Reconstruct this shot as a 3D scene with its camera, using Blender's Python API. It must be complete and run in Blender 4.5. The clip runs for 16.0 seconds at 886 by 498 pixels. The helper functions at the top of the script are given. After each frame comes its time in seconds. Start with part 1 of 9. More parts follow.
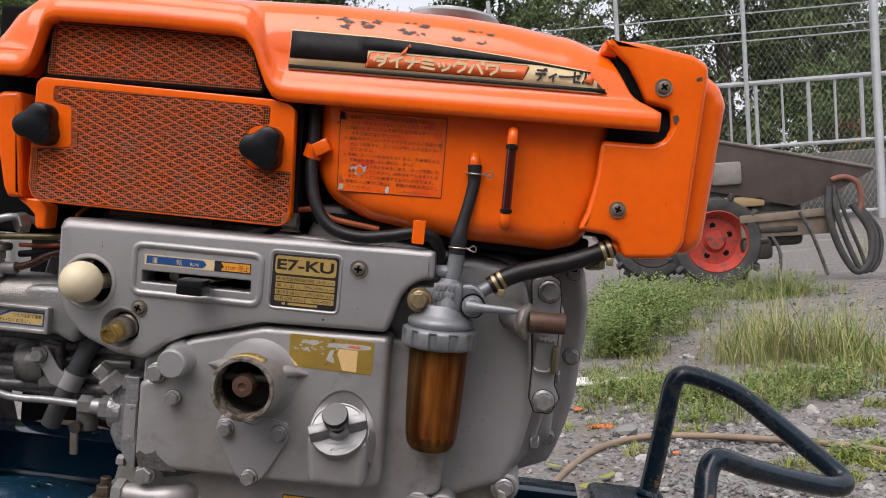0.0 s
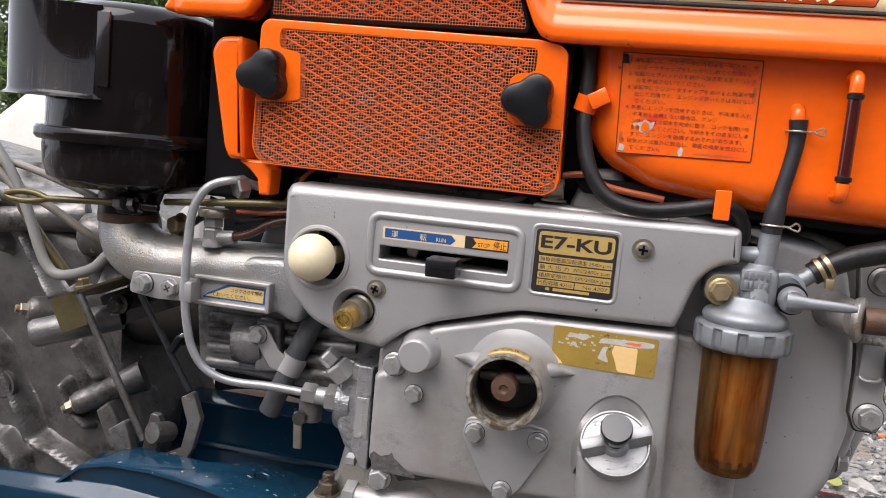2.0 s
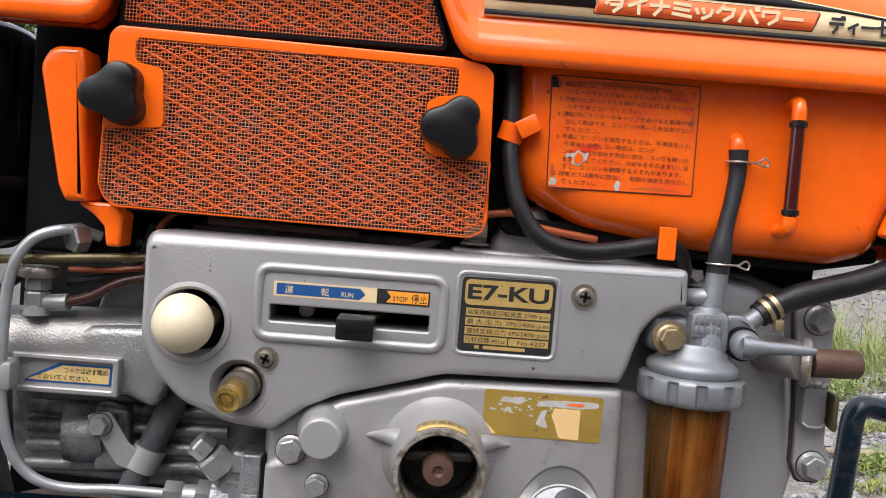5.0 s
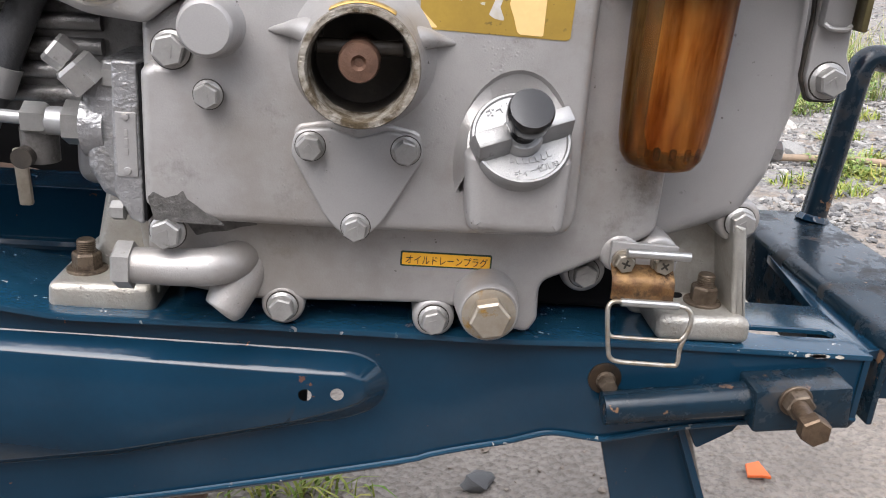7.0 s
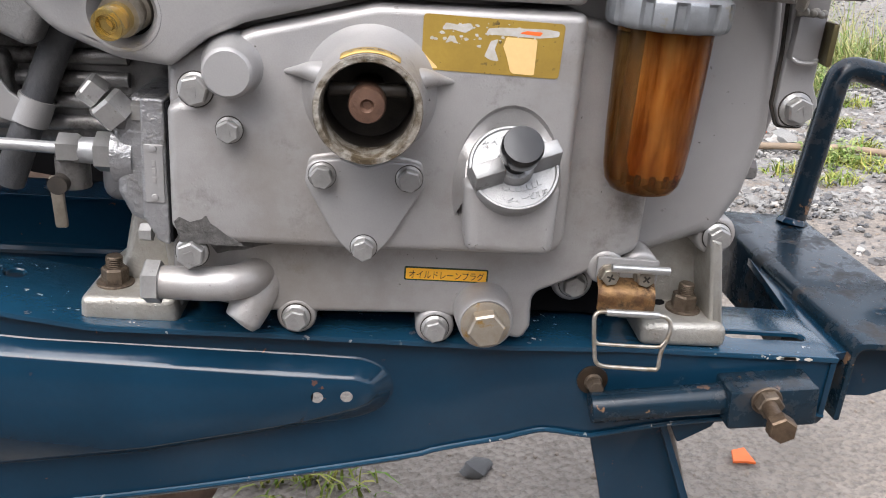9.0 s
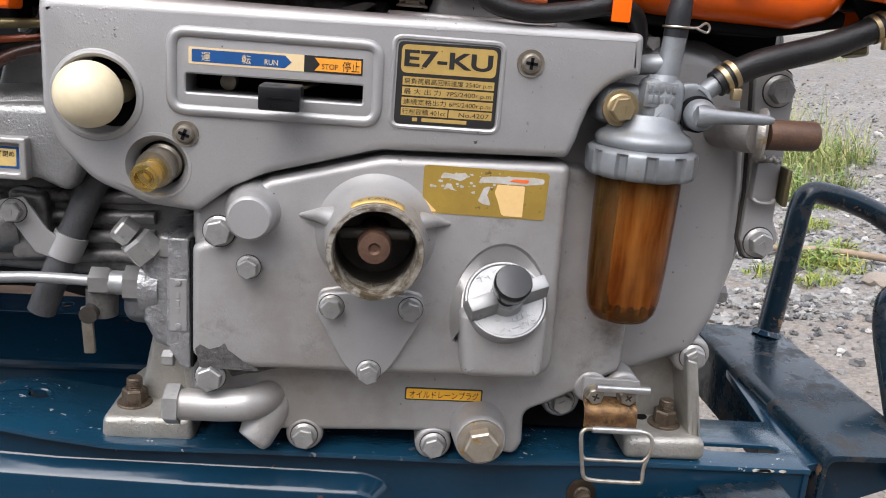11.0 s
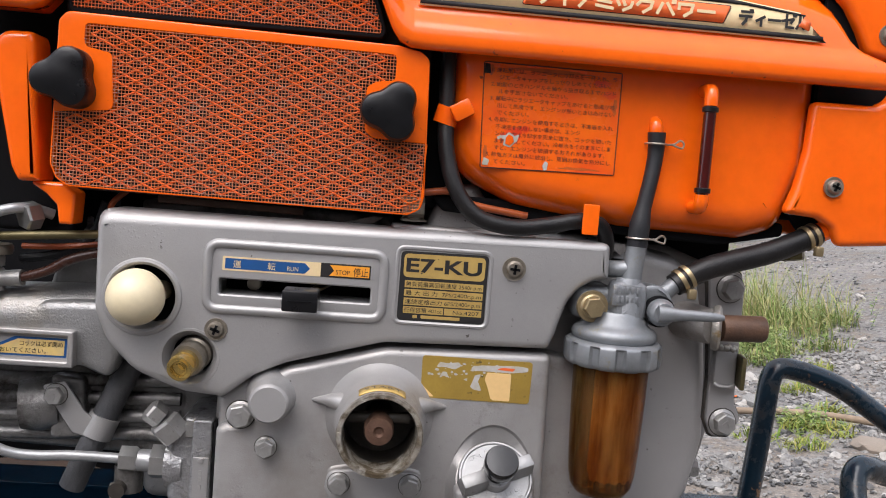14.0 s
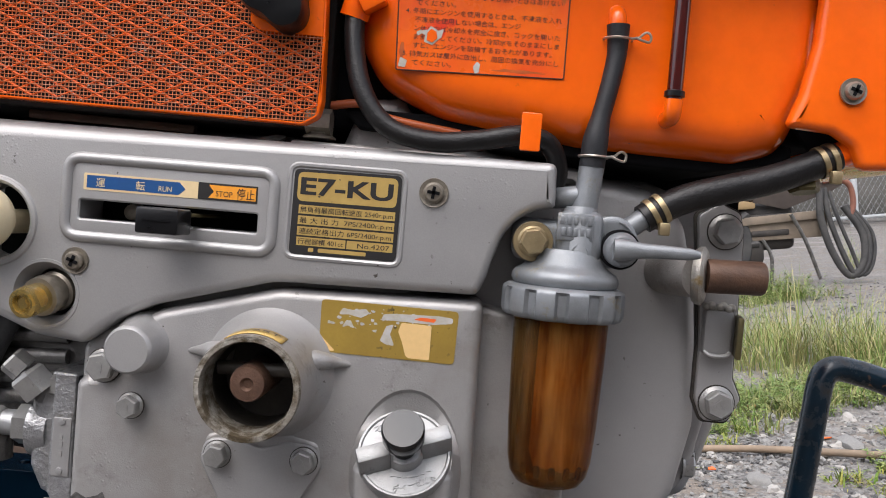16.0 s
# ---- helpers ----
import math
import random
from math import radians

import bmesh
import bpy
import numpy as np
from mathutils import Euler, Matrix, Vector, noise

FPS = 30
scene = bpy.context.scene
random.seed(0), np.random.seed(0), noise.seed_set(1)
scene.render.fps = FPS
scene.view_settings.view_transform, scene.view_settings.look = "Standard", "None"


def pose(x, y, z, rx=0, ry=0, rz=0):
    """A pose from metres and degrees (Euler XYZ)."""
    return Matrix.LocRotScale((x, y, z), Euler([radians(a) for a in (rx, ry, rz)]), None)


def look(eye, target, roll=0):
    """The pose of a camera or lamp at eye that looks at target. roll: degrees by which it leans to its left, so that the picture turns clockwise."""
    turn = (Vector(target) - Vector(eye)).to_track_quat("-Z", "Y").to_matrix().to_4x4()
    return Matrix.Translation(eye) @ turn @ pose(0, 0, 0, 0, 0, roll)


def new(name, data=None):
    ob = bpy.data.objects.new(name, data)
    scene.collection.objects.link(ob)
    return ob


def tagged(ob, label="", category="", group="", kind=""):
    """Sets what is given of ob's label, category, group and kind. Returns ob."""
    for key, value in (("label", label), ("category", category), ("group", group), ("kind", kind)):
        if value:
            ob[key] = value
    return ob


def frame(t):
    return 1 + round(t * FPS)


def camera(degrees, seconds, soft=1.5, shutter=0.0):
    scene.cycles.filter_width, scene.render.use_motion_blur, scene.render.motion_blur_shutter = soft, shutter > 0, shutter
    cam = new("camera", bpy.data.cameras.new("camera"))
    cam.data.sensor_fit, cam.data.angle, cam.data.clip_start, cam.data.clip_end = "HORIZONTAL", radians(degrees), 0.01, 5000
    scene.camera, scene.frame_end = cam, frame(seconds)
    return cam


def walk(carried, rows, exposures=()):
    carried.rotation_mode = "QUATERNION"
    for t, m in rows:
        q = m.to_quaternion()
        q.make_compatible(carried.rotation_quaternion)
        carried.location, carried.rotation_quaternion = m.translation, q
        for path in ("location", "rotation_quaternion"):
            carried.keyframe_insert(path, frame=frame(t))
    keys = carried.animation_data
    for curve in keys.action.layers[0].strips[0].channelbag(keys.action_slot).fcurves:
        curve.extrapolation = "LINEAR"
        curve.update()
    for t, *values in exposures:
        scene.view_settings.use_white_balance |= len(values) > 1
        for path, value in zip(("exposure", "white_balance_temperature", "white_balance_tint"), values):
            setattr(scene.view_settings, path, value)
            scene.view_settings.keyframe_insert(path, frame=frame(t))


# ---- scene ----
from mathutils import geometry

cam = camera(55.0, 16.0, 1.0)
# The engine stands nose-down on its frame: NOSE degrees, its crank centre HIGH metres over the ground.
NOSE, HIGH = 9.0, 0.50
G = pose(0, 0, HIGH, 0, NOSE, 0)
ROWS = [
    (0.0, 0.1797, -0.6276, 0.1441, 86.84, -5.17, 4.63),
    (0.5, 0.1903, -0.6043, 0.1310, 86.37, -5.52, 8.61),
    (1.0, 0.1908, -0.5978, 0.1280, 83.88, -5.61, 11.29),
    (1.5, 0.1573, -0.5825, 0.1379, 82.39, -5.48, 12.55),
    (1.8, 0.1086, -0.5504, 0.1419, 82.44, -5.47, 13.36),
    (2.0, 0.0669, -0.5281, 0.1448, 82.54, -5.18, 13.48),
    (2.3, 0.0305, -0.4963, 0.1385, 82.65, -4.82, 14.39),
    (2.5, 0.0150, -0.4887, 0.1157, 84.43, -4.82, 14.37),
    (2.7, -0.0070, -0.4760, 0.1156, 85.09, -5.01, 13.00),
    (3.0, -0.0256, -0.4584, 0.0992, 88.10, -5.45, 5.26),
    (3.2, -0.0353, -0.4578, 0.0954, 88.09, -5.14, 4.40),
    (5.3, -0.0061, -0.4498, 0.1317, 86.75, -4.49, -1.65),
    (5.5, 0.0026, -0.4339, 0.1192, 84.59, -4.53, -1.92),
    (6.0, 0.0144, -0.3966, 0.0790, 79.21, -4.45, -2.64),
    (6.5, 0.0136, -0.3672, 0.0498, 73.28, -4.41, -3.04),
    (7.0, 0.0113, -0.3639, 0.0456, 70.04, -4.54, -2.98),
    (7.5, 0.0056, -0.3690, 0.0487, 68.36, -4.69, -2.77),
    (8.0, 0.0064, -0.3755, 0.0555, 67.78, -4.55, -2.81),
    (10.3, 0.0036, -0.4166, 0.0993, 72.66, -4.32, -3.83),
    (10.5, 0.0019, -0.4199, 0.1013, 73.48, -4.37, -3.92),
    (11.0, -0.0022, -0.4252, 0.1053, 75.03, -4.37, -3.92),
    (11.5, -0.0029, -0.4295, 0.1062, 76.65, -4.35, -4.03),
    (12.0, -0.0034, -0.4362, 0.1096, 78.09, -4.37, -4.11),
    (12.5, -0.0081, -0.4465, 0.1162, 79.61, -4.41, -4.16),
    (13.0, -0.0064, -0.4583, 0.1248, 81.35, -4.36, -4.15),
    (13.5, -0.0100, -0.4691, 0.1304, 83.27, -4.47, -4.49),
    (14.0, -0.0097, -0.4838, 0.1347, 85.56, -4.45, -4.31),
    (14.5, -0.0037, -0.4976, 0.1392, 87.71, -4.59, -3.89),
    (15.0, 0.0268, -0.4873, 0.1164, 88.67, -4.73, -1.37),
    (15.5, 0.0622, -0.4446, 0.1129, 88.66, -4.91, 1.40),
    (16.0, 0.0939, -0.3953, 0.0771, 87.99, -4.83, 2.56),
]
walk(cam, [(t, G @ pose(x, y, z, rx, ry, rz)) for t, x, y, z, rx, ry, rz in ROWS],
     [(0.0, 0.31, 6450, 16), (0.5, 0.43, 6450, 16), (1.0, 0.86, 6450, 16), (1.5, 1.03, 6400, 15), (2.0, 0.98, 6350, 14), (2.5, 0.86, 6250, 13), (3.0, 0.88, 6250, 13), (5.5, 0.88, 6200, 13), (6.0, 0.98, 6200, 12), (6.5, 1.13, 6200, 12), (7.0, 1.32, 6300, 13), (8.0, 1.34, 6300, 13), (10.5, 1.06, 6200, 12), (12.5, 1.03, 6200, 13), (13.0, 1.00, 6250, 14), (14.0, 0.74, 6300, 14), (14.5, 0.58, 6250, 13), (15.0, 0.56, 6250, 13), (15.5, 0.63, 6250, 13), (16.0, 0.73, 6300, 13)])

# ---- light: an overcast day ----
world = bpy.data.worlds.new("overcast_sky")
scene.world = world
world.use_nodes = True
wn = world.node_tree
sky = wn.nodes.new("ShaderNodeTexSky")
sky.sky_type, sky.sun_disc = "NISHITA", False
sky.sun_elevation, sky.sun_rotation = radians(56), radians(195)
sky.air_density, sky.dust_density, sky.ozone_density = 1.0, 6.0, 0.6
soft_white = wn.nodes.new("ShaderNodeMixRGB")
soft_white.blend_type = "MIX"
soft_white.inputs[0].default_value = 0.7
soft_white.inputs[2].default_value = (5.8, 5.95, 6.2, 1)
wn.links.new(sky.outputs[0], soft_white.inputs[1])
back = wn.nodes["Background"]
wn.links.new(soft_white.outputs[0], back.inputs[0])
back.inputs[1].default_value = 0.15
sun = new("sun", bpy.data.lights.new("sun", "SUN"))
sun.data.energy, sun.data.angle, sun.data.color = 1.7, radians(50), (1.0, 0.985, 0.96)
sun.matrix_world = look((-0.8, -2.3, 4.4), (0, 0, 0))

# ---- materials ----
def nodes_of(name):
    m = bpy.data.materials.new(name)
    m.use_nodes = True
    return m, m.node_tree, m.node_tree.nodes["Principled BSDF"]


def noise_node(nt, scale, detail=4.0, rough=0.6, vec=None):
    n = nt.nodes.new("ShaderNodeTexNoise")
    n.inputs["Scale"].default_value, n.inputs["Detail"].default_value, n.inputs["Roughness"].default_value = scale, detail, rough
    if vec is not None:
        nt.links.new(vec, n.inputs["Vector"])
    return n.outputs[0]


def ramp(nt, fac, lo, hi, a=(0, 0, 0, 1), b=(1, 1, 1, 1)):
    r = nt.nodes.new("ShaderNodeValToRGB")
    r.color_ramp.elements[0].position, r.color_ramp.elements[1].position = lo, hi
    r.color_ramp.elements[0].color, r.color_ramp.elements[1].color = a, b
    nt.links.new(fac, r.inputs[0])
    return r.outputs[0]


def blend(nt, fac, a, b):
    n = nt.nodes.new("ShaderNodeMixRGB")
    for k, v in ((0, fac), (1, a), (2, b)):
        if isinstance(v, (int, float)):
            n.inputs[k].default_value = v if k == 0 else (v, v, v, 1)
        elif isinstance(v, tuple):
            n.inputs[k].default_value = (*v[:3], 1)
        else:
            nt.links.new(v, n.inputs[k])
    return n.outputs[0]


def surf(name, base, other=None, scale=30.0, rough=0.5, rough2=None, metal=0.0, bump=0.0, bump_scale=400.0, dirt=None, dirt_at=(0.6, 0.75),
         dirt_scale=14.0, chips=None, chips_at=(0.66, 0.68), chips_scale=55.0, coat=0.0, lumps=0.0, spec=0.5, specks=0.0, stain=None):
    """A surface: two tones in patches, dirt and chipped spots, uneven gloss and fine relief. Scales are per metre."""
    m, nt, b = nodes_of(name)
    vec = nt.nodes.new("ShaderNodeTexCoord").outputs["Object"]
    other = other or tuple(c * 0.8 for c in base)
    big = noise_node(nt, scale, 5, 0.62, vec)
    col = blend(nt, ramp(nt, big, 0.35, 0.68), base, other)
    fine = noise_node(nt, bump_scale, 3, 0.6, vec)
    col = blend(nt, ramp(nt, fine, 0.4, 0.75, (0, 0, 0, 1), (0.25, 0.25, 0.25, 1)), col, tuple(c * 0.7 for c in base))
    rnode = nt.nodes.new("ShaderNodeMapRange")
    rnode.inputs["To Min"].default_value, rnode.inputs["To Max"].default_value = rough, rough2 if rough2 is not None else min(1, rough + 0.15)
    nt.links.new(big, rnode.inputs[0])
    rough_out = rnode.outputs[0]
    metal_out = None
    if dirt:
        mask = ramp(nt, noise_node(nt, dirt_scale, 8, 0.7, vec), *dirt_at)
        col = blend(nt, mask, col, dirt)
        rough_out = blend(nt, mask, rough_out, 0.85)
    if stain:
        col = blend(nt, ramp(nt, noise_node(nt, 9, 6, 0.7, vec), 0.52, 0.72, (0, 0, 0, 1), (0.55, 0.55, 0.55, 1)), col, stain)
    if chips:
        patch = ramp(nt, noise_node(nt, chips_scale * 0.22, 2, 0.5, vec), 0.5, 0.62)
        spots = ramp(nt, noise_node(nt, chips_scale, 3, 0.55, vec), *chips_at)
        mul = nt.nodes.new("ShaderNodeMath")
        mul.operation = "MULTIPLY"
        nt.links.new(patch, mul.inputs[0])
        nt.links.new(spots, mul.inputs[1])
        col = blend(nt, mul.outputs[0], col, chips)
    nt.links.new(col, b.inputs["Base Color"])
    nt.links.new(rough_out, b.inputs["Roughness"])
    b.inputs["Metallic"].default_value = metal
    b.inputs["Specular IOR Level"].default_value = spec
    b.inputs["Coat Weight"].default_value = coat
    b.inputs["Coat Roughness"].default_value = 0.08
    if bump or lumps or specks:
        h = fine
        if specks:
            # sparse raised grains under the paint, in clusters
            vor = nt.nodes.new("ShaderNodeTexVoronoi")
            vor.inputs["Scale"].default_value = 380
            nt.links.new(vec, vor.inputs["Vector"])
            dots = ramp(nt, vor.outputs["Distance"], 0.06, 0.30, (1, 1, 1, 1), (0, 0, 0, 1))
            where = ramp(nt, noise_node(nt, 26, 4, 0.6, vec), 0.54, 0.68)
            mul2 = nt.nodes.new("ShaderNodeMath")
            mul2.operation = "MULTIPLY"
            nt.links.new(dots, mul2.inputs[0])
            nt.links.new(where, mul2.inputs[1])
            ad = nt.nodes.new("ShaderNodeMath")
            ad.operation = "MULTIPLY_ADD"
            ad.inputs[1].default_value = specks
            nt.links.new(mul2.outputs[0], ad.inputs[0])
            nt.links.new(fine, ad.inputs[2])
            h = ad.outputs[0]
        if lumps:
            add = nt.nodes.new("ShaderNodeMath")
            add.operation = "MULTIPLY_ADD"
            add.inputs[1].default_value = lumps
            nt.links.new(big, add.inputs[0])
            nt.links.new(h, add.inputs[2])
            h = add.outputs[0]
        bn = nt.nodes.new("ShaderNodeBump")
        bn.inputs["Strength"].default_value, bn.inputs["Distance"].default_value = max(bump, 0.05), 0.0008
        nt.links.new(h, bn.inputs["Height"])
        nt.links.new(bn.outputs[0], b.inputs["Normal"])
    return m


def plain(name, base, rough=0.5, metal=0.0, **kw):
    return surf(name, base, tuple(c * 0.88 for c in base), rough=rough, metal=metal, **kw)


ORANGE = surf("orange_paint", (0.96, 0.146, 0.0035), (0.92, 0.124, 0.0025), 16, 0.13, 0.24, 0, 0.05, 120, coat=0.35, spec=0.4, chips=(0.16, 0.05, 0.02), chips_at=(0.70, 0.72), chips_scale=130)
SILVER = surf("silver_paint", (0.395, 0.388, 0.384), (0.34, 0.334, 0.33), 12, 0.38, 0.50, 0.48, 0.13, 1500, specks=4.0, dirt=(0.22, 0.205, 0.19), dirt_at=(0.60, 0.86), dirt_scale=13, lumps=0.5, chips=(0.09, 0.08, 0.07), chips_at=(0.70, 0.72), chips_scale=240)
SILVER_CAST = surf("silver_painted_casting", (0.405, 0.395, 0.388), (0.33, 0.32, 0.312), 18, 0.36, 0.50, 0.48, 0.18, 1300, stain=(0.27, 0.235, 0.20), specks=6.0, dirt=(0.16, 0.145, 0.13), dirt_at=(0.58, 0.80), dirt_scale=24, lumps=1.2, chips=(0.10, 0.09, 0.08), chips_at=(0.70, 0.72), chips_scale=240)
CAST_RAW = surf("aluminium_casting", (0.42, 0.41, 0.38), (0.31, 0.29, 0.25), 45, 0.36, 0.58, 0.6, 0.6, 620, specks=1.2, dirt=(0.16, 0.10, 0.05), dirt_at=(0.58, 0.8), dirt_scale=22, lumps=0.5)
GEAR_CAST = surf("weathered_gearbox_casting", (0.200, 0.192, 0.184), (0.088, 0.083, 0.078), 24, 0.24, 0.46, 0.55, 0.45, 520, dirt=(0.032, 0.027, 0.022), dirt_at=(0.52, 0.70), dirt_scale=30, lumps=0.8, chips=(0.36, 0.35, 0.33), chips_at=(0.64, 0.66), chips_scale=120)
BOLT = surf("zinc_bolt", (0.36, 0.33, 0.28), (0.22, 0.19, 0.15), 90, 0.3, 0.5, 0.75, 0.2, 900, dirt=(0.10, 0.075, 0.05), dirt_at=(0.6, 0.8), dirt_scale=60)
# greasy silver, also darkened for the castings that stand in shade
SILVER_SHADED = surf("shaded_greasy_silver_casting", (0.27, 0.265, 0.26), (0.17, 0.165, 0.16), 24, 0.28, 0.46, 0.6, 0.5, 700, dirt=(0.06, 0.052, 0.045), dirt_at=(0.50, 0.68), dirt_scale=30, lumps=0.4)
BOLT_PAINTED = surf("silver_painted_bolt", (0.40, 0.395, 0.385), (0.29, 0.285, 0.275), 80, 0.34, 0.48, 0.6, 0.2, 800, dirt=(0.11, 0.10, 0.085), dirt_at=(0.62, 0.74), dirt_scale=120)
NUT_BRIGHT = surf("bright_plated_nut", (0.55, 0.55, 0.54), (0.42, 0.42, 0.41), 60, 0.24, 0.38, 0.85, 0.2, 900)
CAP_METAL = surf("bright_cast_aluminium", (0.37, 0.37, 0.37), (0.29, 0.29, 0.285), 70, 0.40, 0.54, 0.65, 0.35, 1300, dirt=(0.16, 0.15, 0.14), dirt_at=(0.60, 0.74), dirt_scale=90)
PLUG = surf("oil_stained_plug", (0.40, 0.36, 0.30), (0.30, 0.25, 0.19), 90, 0.34, 0.5, 0.7, 0.25, 900, dirt=(0.34, 0.20, 0.04), dirt_at=(0.56, 0.66), dirt_scale=110)
BRONZE = surf("rust_bronze_bolt", (0.15, 0.105, 0.068), (0.07, 0.045, 0.03), 110, 0.34, 0.55, 0.65, 0.4, 800, dirt=(0.26, 0.20, 0.14), dirt_at=(0.66, 0.76), dirt_scale=120)
WORN_EDGE = surf("bare_worn_edge", (0.62, 0.60, 0.55), (0.42, 0.36, 0.28), 200, 0.5, 0.7, 0.2, 0.3, 600)
RUST_BOLT = surf("rusty_bolt", (0.17, 0.135, 0.10), (0.085, 0.06, 0.042), 120, 0.36, 0.6, 0.65, 0.4, 700, dirt=(0.05, 0.035, 0.025), dirt_at=(0.54, 0.68), dirt_scale=90)
BRASS = surf("yellow_passivated_bolt", (0.42, 0.33, 0.19), (0.28, 0.215, 0.12), 80, 0.30, 0.48, 0.75, 0.15, 900)
ZINC = surf("zinc_die_casting", (0.27, 0.285, 0.30), (0.195, 0.205, 0.215), 70, 0.36, 0.52, 0.5, 0.22, 1600, dirt=(0.25, 0.20, 0.11), dirt_at=(0.60, 0.74), dirt_scale=75)
SILVER_ROUGH = surf("rough_silver_casting", (0.40, 0.40, 0.41), (0.28, 0.28, 0.28), 60, 0.30, 0.46, 0.66, 1.0, 330, lumps=3.0, dirt=(0.12, 0.11, 0.10), dirt_at=(0.55, 0.72), dirt_scale=60)
RUBBER = surf("black_rubber_hose", (0.008, 0.0075, 0.008), (0.016, 0.015, 0.015), 60, 0.30, 0.48, 0, 0.35, 600, spec=0.35)
RUBBER_GREY = surf("greyed_rubber_hose", (0.013, 0.014, 0.017), (0.024, 0.025, 0.027), 60, 0.42, 0.6, 0, 0.3, 700, spec=0.3)
BLACK_PLASTIC = surf("black_plastic", (0.005, 0.005, 0.006), (0.010, 0.010, 0.011), 50, 0.22, 0.36, 0, 0.06, 400, spec=0.35)
BLACK_PAINT = surf("black_enamel", (0.005, 0.004, 0.0045), (0.011, 0.0065, 0.0065), 22, 0.09, 0.34, 0, 0.14, 240, coat=0.5, spec=0.5, dirt=(0.03, 0.026, 0.025), dirt_at=(0.62, 0.78), dirt_scale=40)
# near-black for small black parts and for sheets that stand in for shade
DARK = plain("black_parts_and_gap_shade", (0.008, 0.008, 0.009), 0.9, spec=0.1)
IVORY = surf("ivory_plastic", (0.72, 0.63, 0.43), (0.66, 0.56, 0.36), 40, 0.3, 0.42, 0, 0.04, 300, dirt=(0.5, 0.4, 0.25), dirt_at=(0.7, 0.95), dirt_scale=60)
BLUE = surf("dark_blue_paint", (0.0050, 0.028, 0.055), (0.004, 0.021, 0.041), 12, 0.07, 0.20, 0, 0.10, 220, spec=0.35, coat=0.2, dirt=(0.020, 0.018, 0.017), dirt_at=(0.66, 0.82), dirt_scale=20, chips=(0.12, 0.05, 0.025), chips_at=(0.68, 0.70), chips_scale=110)
ELBOW_CAST = surf("oily_silver_casting", (0.36, 0.36, 0.36), (0.27, 0.27, 0.265), 24, 0.26, 0.44, 0.6, 0.6, 700, stain=(0.29, 0.22, 0.12), specks=1.5, lumps=0.5, dirt=(0.26, 0.17, 0.06), dirt_at=(0.60, 0.70), dirt_scale=60)
BLUE_WORN = surf("worn_blue_edge", (0.0075, 0.042, 0.080), (0.006, 0.030, 0.056), 12, 0.06, 0.22, 0, 0.3, 300, coat=0.3, dirt=(0.12, 0.06, 0.03), dirt_at=(0.66, 0.72), dirt_scale=60, chips=(0.40, 0.38, 0.35), chips_at=(0.66, 0.68), chips_scale=200)
BLUE_GRIMY = surf("grimy_blue_paint", (0.0045, 0.018, 0.032), (0.007, 0.014, 0.021), 30, 0.10, 0.36, 0, 0.25, 260, coat=0.15, spec=0.35, dirt=(0.035, 0.031, 0.028), dirt_at=(0.52, 0.68), dirt_scale=48, chips=(0.16, 0.09, 0.05), chips_at=(0.64, 0.66), chips_scale=120)
RUSTY_TUBE = surf("rust_brown_tube", (0.12, 0.065, 0.04), (0.07, 0.04, 0.028), 90, 0.4, 0.6, 0.2, 0.35, 600)
SHAFT = surf("rusted_shaft", (0.16, 0.09, 0.06), (0.09, 0.05, 0.035), 120, 0.4, 0.6, 0.5, 0.4, 800, dirt=(0.5, 0.32, 0.08), dirt_at=(0.7, 0.74), dirt_scale=130)
HUB_RIM = surf("worn_bare_rim", (0.36, 0.34, 0.30), (0.15, 0.12, 0.085), 170, 0.4, 0.65, 0.5, 1.0, 700, dirt=(0.075, 0.055, 0.03), dirt_at=(0.46, 0.6), dirt_scale=90)
INSIDE = surf("greasy_inside", (0.05, 0.042, 0.034), (0.02, 0.018, 0.016), 60, 0.4, 0.6, 0.2, 0.4, 400)
GOLD = surf("gold_foil", (0.52, 0.36, 0.11), (0.44, 0.29, 0.085), 60, 0.34, 0.5, 0.25, 0.05, 500, chips=(0.12, 0.09, 0.05), chips_at=(0.66, 0.68), chips_scale=300)
GOLD_OLD = surf("worn_gold_sticker", (0.36, 0.24, 0.045), (0.29, 0.19, 0.038), 40, 0.3, 0.42, 0.15, 0.08, 500, dirt=(0.46, 0.43, 0.38), dirt_at=(0.67, 0.69), dirt_scale=150, chips=(0.1, 0.07, 0.03), chips_at=(0.62, 0.64), chips_scale=260)
STICKER_GREY = surf("scuffed_sticker_backing", (0.50, 0.49, 0.48), (0.4, 0.36, 0.28), 160, 0.45, 0.6, 0.1, 0.1, 500)
STICKER_CREAM = plain("peeled_sticker_paper", (0.78, 0.52, 0.22), 0.5)
CREAM = plain("cream_decal", (0.74, 0.57, 0.32), 0.5)
BLACK_DECAL = surf("black_decal", (0.014, 0.013, 0.014), (0.03, 0.028, 0.028), 60, 0.55, 0.7, 0, 0.15, 200, spec=0.2, chips=(0.30, 0.10, 0.04), chips_at=(0.70, 0.71), chips_scale=160, dirt=(0.06, 0.05, 0.05), dirt_at=(0.58, 0.74), dirt_scale=60)
BLACK_INK = plain("black_ink", (0.014, 0.013, 0.013), 0.4)
BROWN_INK = plain("dark_red_ink", (0.035, 0.008, 0.004), 0.5)
BLUE_INK = plain("blue_ink", (0.01, 0.075, 0.24), 0.35)
ORANGE_INK = plain("orange_ink", (0.85, 0.34, 0.03), 0.35)
RED_ORANGE_INK = plain("red_orange_ink", (0.82, 0.15, 0.03), 0.32)
